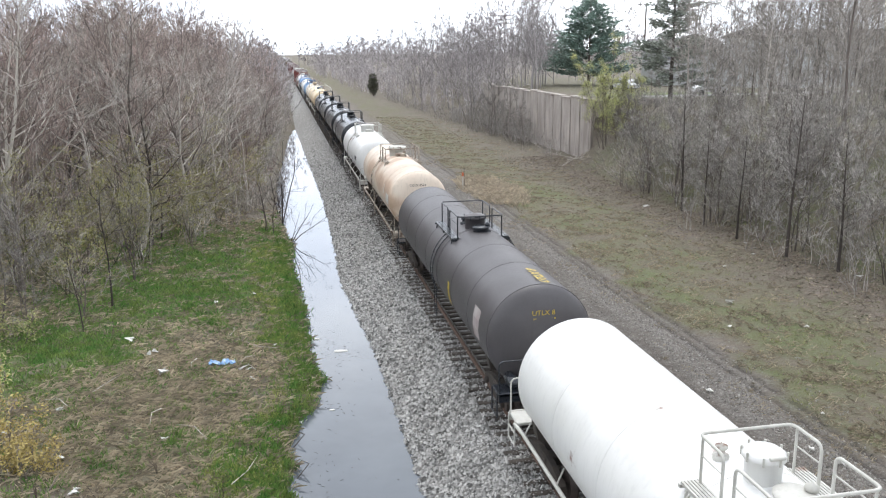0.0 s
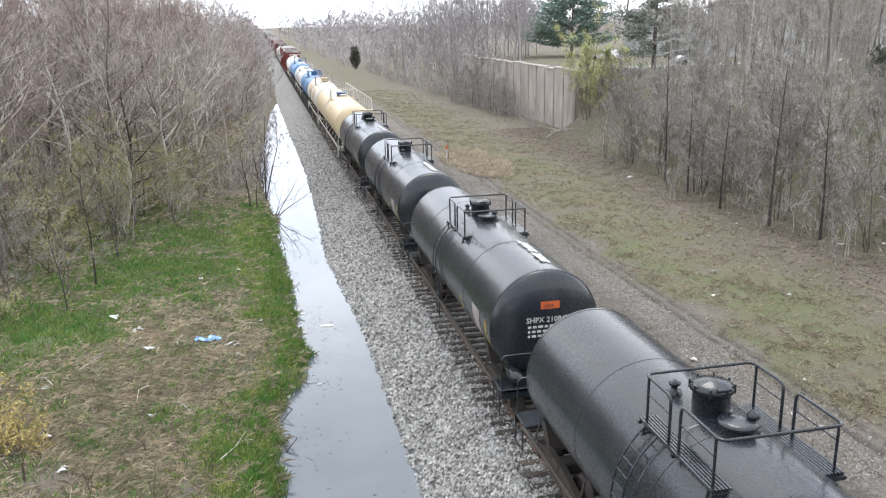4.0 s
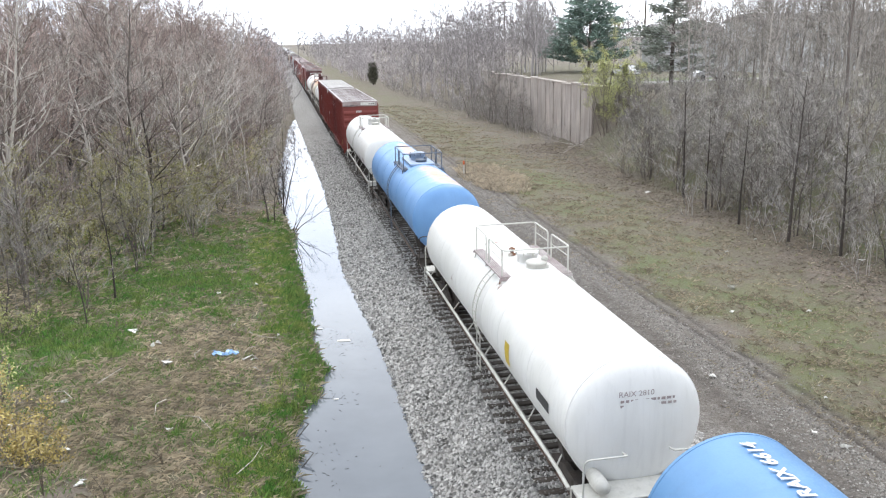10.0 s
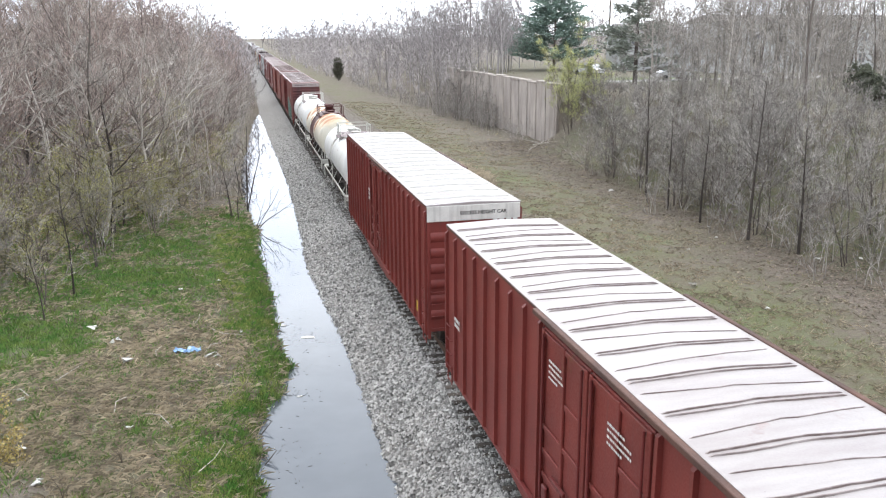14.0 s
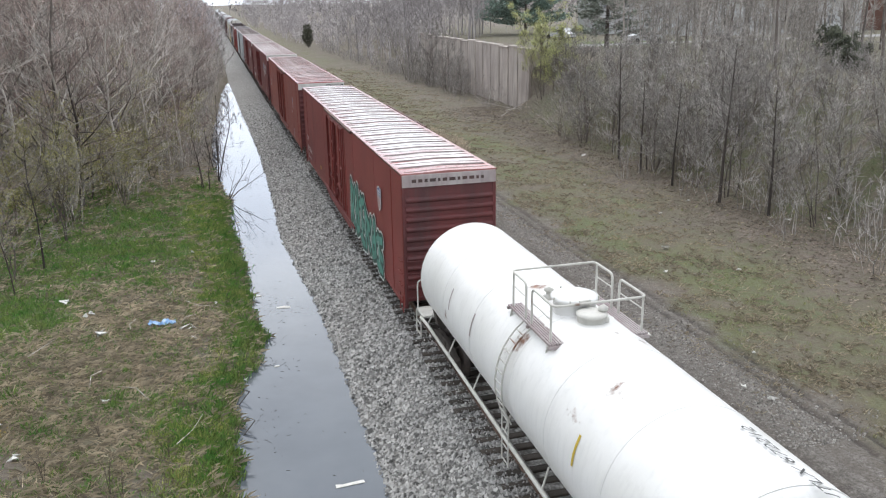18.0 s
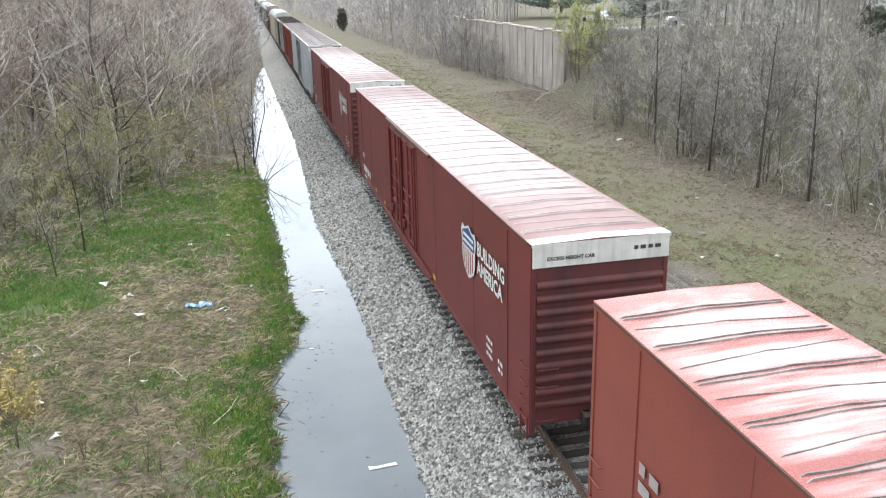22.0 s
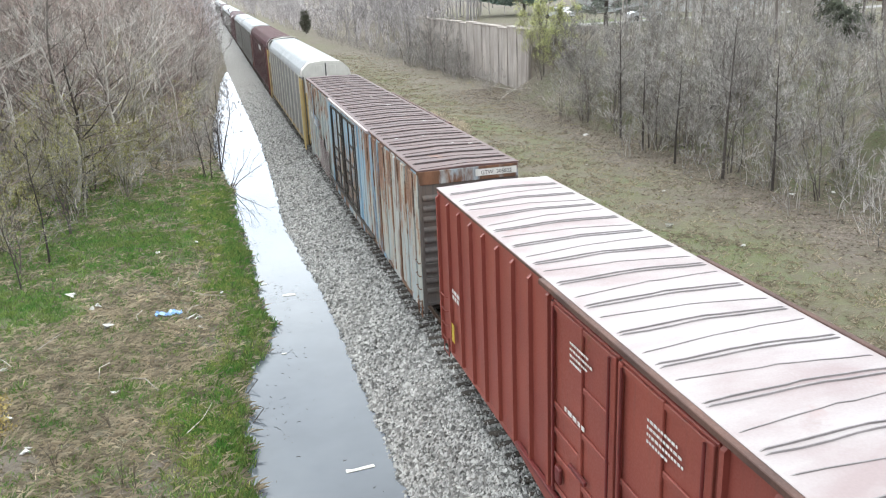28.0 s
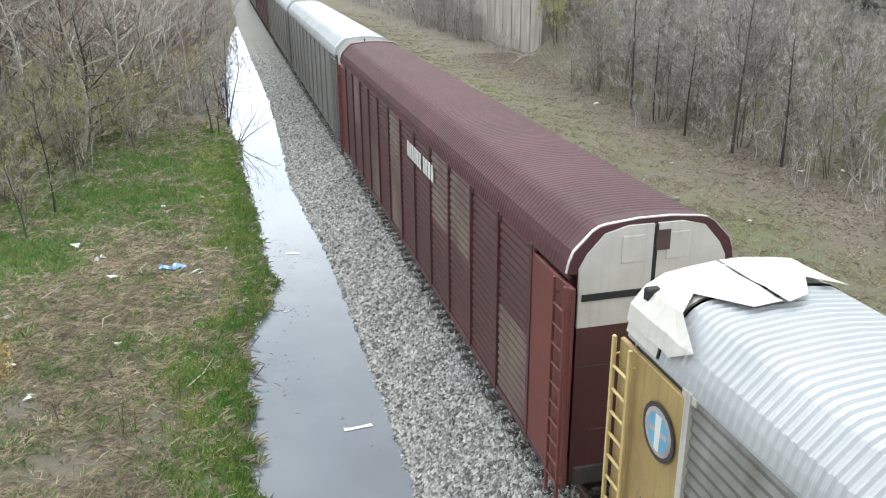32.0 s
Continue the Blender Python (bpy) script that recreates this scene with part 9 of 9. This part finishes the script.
def scatter_sticks():
    rg = random.Random(31)
    for k in range(26):
        y = 18 + 34 * rg.random()
        x = float(shore_left(np.array(y))) - rg.uniform(0.5, 9)
        z = float(ground_z(np.array(x), np.array(y)))
        a, ln = rg.uniform(0, 6.28), rg.uniform(0.5, 1.8)
        b = Build().tube([(0, 0, 0.05), (ln * 0.5 * math.cos(a), ln * 0.5 * math.sin(a), rg.uniform(0.08, 0.2)), (ln * math.cos(a + 0.2), ln * math.sin(a + 0.2), rg.uniform(0.03, 0.2))], 0.016, 5, 0.006)
        ob = new("stick", b.mesh("stick", BARKPALE if k % 2 else BARK))
        ob.matrix_basis = pose(x, y, z)
        tagged(ob, "dead stick lying in the grass", "stick", "sticks on the bank")
    spots = [(-4.25, 27.0, 0.4), (-1.55, 26.95, 0.28), (-5.95, 30.6, 0.26), (-4.9, 29.2, 0.32), (-1.35, 26.1, 0.14), (-7.0, 24.6, 0.18), (-6.3, 21.6, 0.15), (-5.4, 19.6, 0.16), (-3.7, 22.3, 0.16), (-8.1, 23.2, 0.2), (-1.6, 36.4, 0.16),
             (-0.7, 29.6, 0.12), (-3.2, 35.4, 0.14), (0.15, 23.8, 0.25), (13.7, 18.3, 0.16), (14.0, 17.4, 0.16), (18.5, 31.0, 0.2), (24.6, 52.8, 0.25), (19.8, 27.4, 0.12), (26.5, 33.2, 0.13), (27.6, 31.8, 0.12), (24.2, 38.5, 0.1), (25.2, 41.0, 0.12), (26.8, 36.0, 0.1), (17.4, 24.5, 0.08), (16.8, 28.0, 0.1), (20.6, 44.0, 0.1), (15.4, 20.2, 0.1), (13.0, 22.5, 0.14), (21.4, 36.5, 0.12)]
    for k, (x, y, s) in enumerate(spots):
        z = float(ground_z(np.array(x), np.array(y)))
        b = Build()
        for q in range(3):
            pts = [Vector((rg.gauss(0, s * 0.5), rg.gauss(0, s * 0.5), rg.uniform(0, s * 0.6))) for _ in range(4)]
            b.add(pts + [p + Vector((0, 0, 0.02)) for p in pts], [(0, 1, 2), (1, 2, 3), (4, 5, 6), (5, 6, 7), (0, 1, 5, 4), (2, 3, 7, 6)])
        ob = new("litter", b.mesh("litter", LITTER))
        ob.matrix_basis = pose(x, y, z + 0.03)
        tagged(ob, "scrap of white litter lying on the ground", "litter", "litter")
    b = Build()
    nx, ny = 13, 6
    pts = [(-0.42 + 0.84 * p / (nx - 1) + rg.uniform(-0.04, 0.04), -0.22 + 0.44 * q / (ny - 1) + rg.uniform(-0.05, 0.05) + 0.12 * math.sin(p), 0.05 + rg.uniform(0, 0.13)) for q in range(ny) for p in range(nx)]
    b.add(pts, [(q * nx + p, q * nx + p + 1, (q + 1) * nx + p + 1, (q + 1) * nx + p) for q in range(ny - 1) for p in range(nx - 1) if not (q in (0, ny - 2) and p % 4 == 1)])
    ob = new("plastic_sheet", b.mesh("plastic_sheet", PLASTICBLUE))
    ob.matrix_basis = pose(-2.45, 27.7, float(ground_z(np.array(-2.45), np.array(27.7))))
    tagged(ob, "crumpled blue plastic sheet on the straw", "plastic sheet")
    b = Build().add([(-0.35, -0.08, 0), (0.35, -0.02, 0), (0.33, 0.1, 0), (-0.2, 0.04, 0), (-0.35, 0.08, 0), (-0.35, -0.08, 0.012), (0.35, -0.02, 0.012), (0.33, 0.1, 0.012), (-0.2, 0.04, 0.012), (-0.35, 0.08, 0.012)],
                    [(9, 8, 7, 6, 5), (0, 1, 6, 5), (1, 2, 7, 6), (2, 3, 8, 7), (3, 4, 9, 8), (4, 0, 5, 9)])
    ob = new("floating_board", b.mesh("floating_board", LITTER))
    ob.matrix_basis = pose(2.25, 17.15, -0.995)
    tagged(ob, "pale strip floating on the water", "litter")
    for x, y, w in ((1.74, 29.65, 0.3), (0.9, 31.2, 0.16), (1.1, 24.4, 0.1)):
        v = [(w * math.cos(k * 0.785) * rg.uniform(0.6, 1.2), w * 0.45 * math.sin(k * 0.785) * rg.uniform(0.6, 1.2)) for k in range(8)]
        b = Build().add([(p, q, 0.0) for p, q in v] + [(p * 0.9, q * 0.9, 0.02) for p, q in v], [tuple(range(8, 16))] + [(k, (k + 1) % 8, 8 + (k + 1) % 8, 8 + k) for k in range(8)])
        ob = new("litter", b.mesh("litter", LITTER))
        ob.matrix_basis = pose(x, y, -0.998)
        tagged(ob, "scrap of white foam floating on the ditch", "litter", "litter")
    b = Build()
    for q in range(420):
        y = 16 + 90 * rg.random() ** 1.4
        xl, xr = float(shore_left(np.array(y))), float(shore_right(np.array(y)))
        x = xl + (xr - xl) * rg.random() ** 1.5
        if q % 2:
            cx, cy = ((0.9, 31.5), (1.5, 29.8), (0.8, 36.0), (1.2, 25.6), (1.8, 39.0), (0.6, 44.0), (0.3, 20.5))[q // 2 % 7]
            x, y = cx + rg.gauss(0, 0.45), cy + rg.gauss(0, 0.9)
        w, a = rg.uniform(0.02, 0.11), rg.uniform(0, 3.14)
        b.tube([(x, y, -0.998), (x + w * math.cos(a), y + w * math.sin(a), -0.995)], 0.008, 4, 0.003)
    tagged(new("water_debris", b.mesh("water_debris", DARKBIT)), "dark leaves and twigs afloat on the ditch", "debris", kind="stuff")
    for x, y, h in ((-3.1, 17.6, 1.3), (-2.8, 17.3, 0.9), (-4.6, 18.4, 1.0), (-1.9, 18.8, 0.7), (-6.2, 19.2, 1.1), (-3.6, 20.2, 0.6)):
        z = float(ground_z(np.array(x), np.array(y)))
        b = Build()
        for q in range(5):
            a, w = rg.uniform(0, 6.28), rg.uniform(0.1, 0.35)
            b.tube([(0, 0, -0.05), (w * 0.3 * math.cos(a), w * 0.3 * math.sin(a), h * 0.5), (w * math.cos(a), w * math.sin(a), h * rg.uniform(0.7, 1.0))], 0.008, 4, 0.003)
        ob = new("dry_weed", b.mesh("dry_weed", POLE))
        ob.matrix_basis = pose(x, y, z)
        tagged(ob, "thin dry weed stalks standing in the straw", "weed", "dry weeds on the bank")
    for x, y in ((-0.28, 22.0), (-0.22, 20.2)):
        b = Build().tube([(0, 0, -0.1), (0.45, 0.3, 0.28), (0.2, 0.75, 0.2)], 0.018, 5, 0.008)
        ob = new("stick", b.mesh("stick", DARKBIT))
        ob.matrix_basis = pose(x, y, -1.0)
        tagged(ob, "dark bent stick standing in the water", "stick", "sticks on the bank")


scatter_sticks()


def marker_post():
    ob = thing("marker_post", "short white trackside marker post with an orange top", "marker post", pose(13.9, 63.5, -0.72))
    part("post", Build().box(-0.05, -0.05, -0.2, 0.05, 0.05, 1.05, 0.01), LITTER, ob)
    part("cap", Build().box(-0.06, -0.06, 1.05, 0.06, 0.06, 1.35, 0.01), ORANGE, ob)
    part("stake", Build().rod((0.12, 0, -0.2), (0.12, 0, 1.9), 0.025), POLE, ob)


marker_post()


def utility_pole(x, y, z, h, arms, label):
    ob = thing("utility_pole", label, "utility pole", pose(x, y, z, 0, 0, 12), "utility poles")
    part("pole", Build().tube([(0, 0, -0.5), (0, 0, h)], 0.16, 8, 0.11), POLE, ob)
    for k in range(arms):
        zz = h - 0.35 - 0.75 * k
        arm = part("crossarm", Build().box(-1.7, -0.06, zz, 1.7, 0.06, zz + 0.12, 0.01), POLE, ob)
        for q in (-1.5, -0.9, -0.4, 0.4, 0.9, 1.5):
            part("insulator", Build().lathe([(0.05, 0), (0.05, 0.14), (0.0, 0.18)], (q, 0, zz + 0.12), "z", 6), DARKBIT, arm)


utility_pole(46.0, 169, 3.6, 13.6, 3, "wooden utility pole with three crossarms among the trees")
utility_pole(59.0, 130, 4.6, 12.6, 1, "wooden utility pole rising above the pine")


def house(x, y, z, w, d, h, roof_h, turn, wall, label, rows=2, cols=4):
    ob = thing("house", label, "house", pose(x, y, z, 0, 0, turn), "houses above the slope")
    part("wall", Build().box(0, 0, -0.5, w, d, h), wall, ob)
    siding = Build()
    for k in range(int(h / 0.28)):
        siding.box(-0.02, -0.025, 0.1 + 0.28 * k, w + 0.02, 0, 0.1 + 0.28 * k + 0.05)
    part("siding_edge", siding, wall, ob)
    part("roof", Build().prism([(-0.5, h - 0.1), (w / 2, h + roof_h), (w + 0.5, h - 0.1), (w / 2, h + roof_h - 0.25)], -0.5, d + 0.5) if w < d else
         Build().add([(-0.5, -0.5, h - 0.1), (w + 0.5, -0.5, h - 0.1), (w + 0.5, d / 2, h + roof_h), (-0.5, d / 2, h + roof_h), (-0.5, d + 0.5, h - 0.1), (w + 0.5, d + 0.5, h - 0.1)],
                     [(0, 1, 2, 3), (3, 2, 5, 4), (0, 3, 4), (1, 5, 2), (0, 4, 5, 1)]), ROOFTILE, ob)
    for r in range(rows):
        for c in range(cols):
            cx, cz = w * (c + 0.5) / cols, 0.9 + 2.8 * r
            win = part("window", Build().box(cx - 0.55, -0.06, cz, cx + 0.55, 0.05, cz + 1.4, 0.01), SIDING, ob)
            part("pane", Build().box(cx - 0.45, -0.075, cz + 0.1, cx + 0.45, -0.05, cz + 1.3), GLASS, win)
    return ob


house(56, 118, 4.7, 10, 9, 5.2, 1.6, -8, SIDING, "white-sided house with a grey roof behind the spruce", 2, 3)
house(64, 104, 4.9, 26, 11, 6.6, 1.0, -4, SIDING, "long white two-storey house beyond the road", 2, 8)
house(96, 103, 4.9, 16, 10, 5.8, 2.4, -4, BRICKRED, "brick house with a grey roof beyond the road", 2, 5)
house(-46, 78, 0.4, 9, 14, 5.0, 2.6, 20, SIDING, "pale house glimpsed through the bare wood", 2, 2)


def terrace_road():
    b = Build()
    n = 40
    v = []
    for k in range(n + 1):
        x = 40 + 110 * k / n
        for y in (86.2, 90.6):
            v.append((x, y + 1.5 * math.sin(k * 0.05), float(ground_z(np.array(x), np.array(y))) + 0.06))
    b.add(v, [(2 * k, 2 * k + 2, 2 * k + 3, 2 * k + 1) for k in range(n)])
    tagged(new("road", b.mesh("road", ASPHALT)), "pale worn asphalt lane on the terrace", "road", kind="structure")
    for x, y, turn in ((45.6, 106.5, 20), (48.3, 88.4, 90)):
        z = float(ground_z(np.array(x), np.array(y))) + (0.02 if y > 95 else 0.07)
        car = thing("parked_car", "white car parked on the terrace", "car", pose(x, y, z, 0, 0, turn))
        side = [(-2.2, 0.3), (-2.25, 0.75), (-1.6, 0.92), (-0.9, 1.4), (0.8, 1.42), (1.6, 0.98), (2.2, 0.88), (2.25, 0.35)]
        m = len(side)
        vv = [(-0.85, a, q) for a, q in side] + [(0.85, a, q) for a, q in side]
        part("body", Build().add(vv, [tuple(range(m)), tuple(range(m, 2 * m)), *[(k, (k + 1) % m, m + (k + 1) % m, m + k) for k in range(m)]]), CARPAINT, car)
        for sx in (-1, 1):
            part("side_window", Build().add([(sx * 0.857, -1.3, 0.97), (sx * 0.857, -0.85, 1.33), (sx * 0.857, 0.72, 1.35), (sx * 0.857, 1.3, 0.98)], [(0, 1, 2, 3)]), GLASS, car)
            for yy in (-1.35, 1.4):
                part("wheel", Build().lathe([(0.32, -0.1), (0.32, 0.1)], (sx * 0.8, yy, 0.32), "x", 14), RUBBER, car)


terrace_road()


def far_crossing():
    """The small white shed roof far down the corridor."""
    ob = thing("far_shed", "low white shed roof far down the corridor", "shed", pose(27, 330, -0.4))
    part("roof", Build().prism([(-0.4, 4.6), (3, 5.2), (10.4, 4.7), (10.4, 4.5), (3, 4.95), (-0.4, 4.4)], 0, 4), LITTER, ob)
    part("wall", Build().box(0, 0.2, -0.6, 10, 3.8, 4.5), HEADGREY, ob)


far_crossing()

# ---- what moves: every car rolls towards and under the overpass at one speed ----


def motions():
    for car, s in TRAIN:
        walk(car, [(0, pose(TRACK_X, s, 0)), (32, pose(TRACK_X, s - SPEED * 32, 0))])


motions()
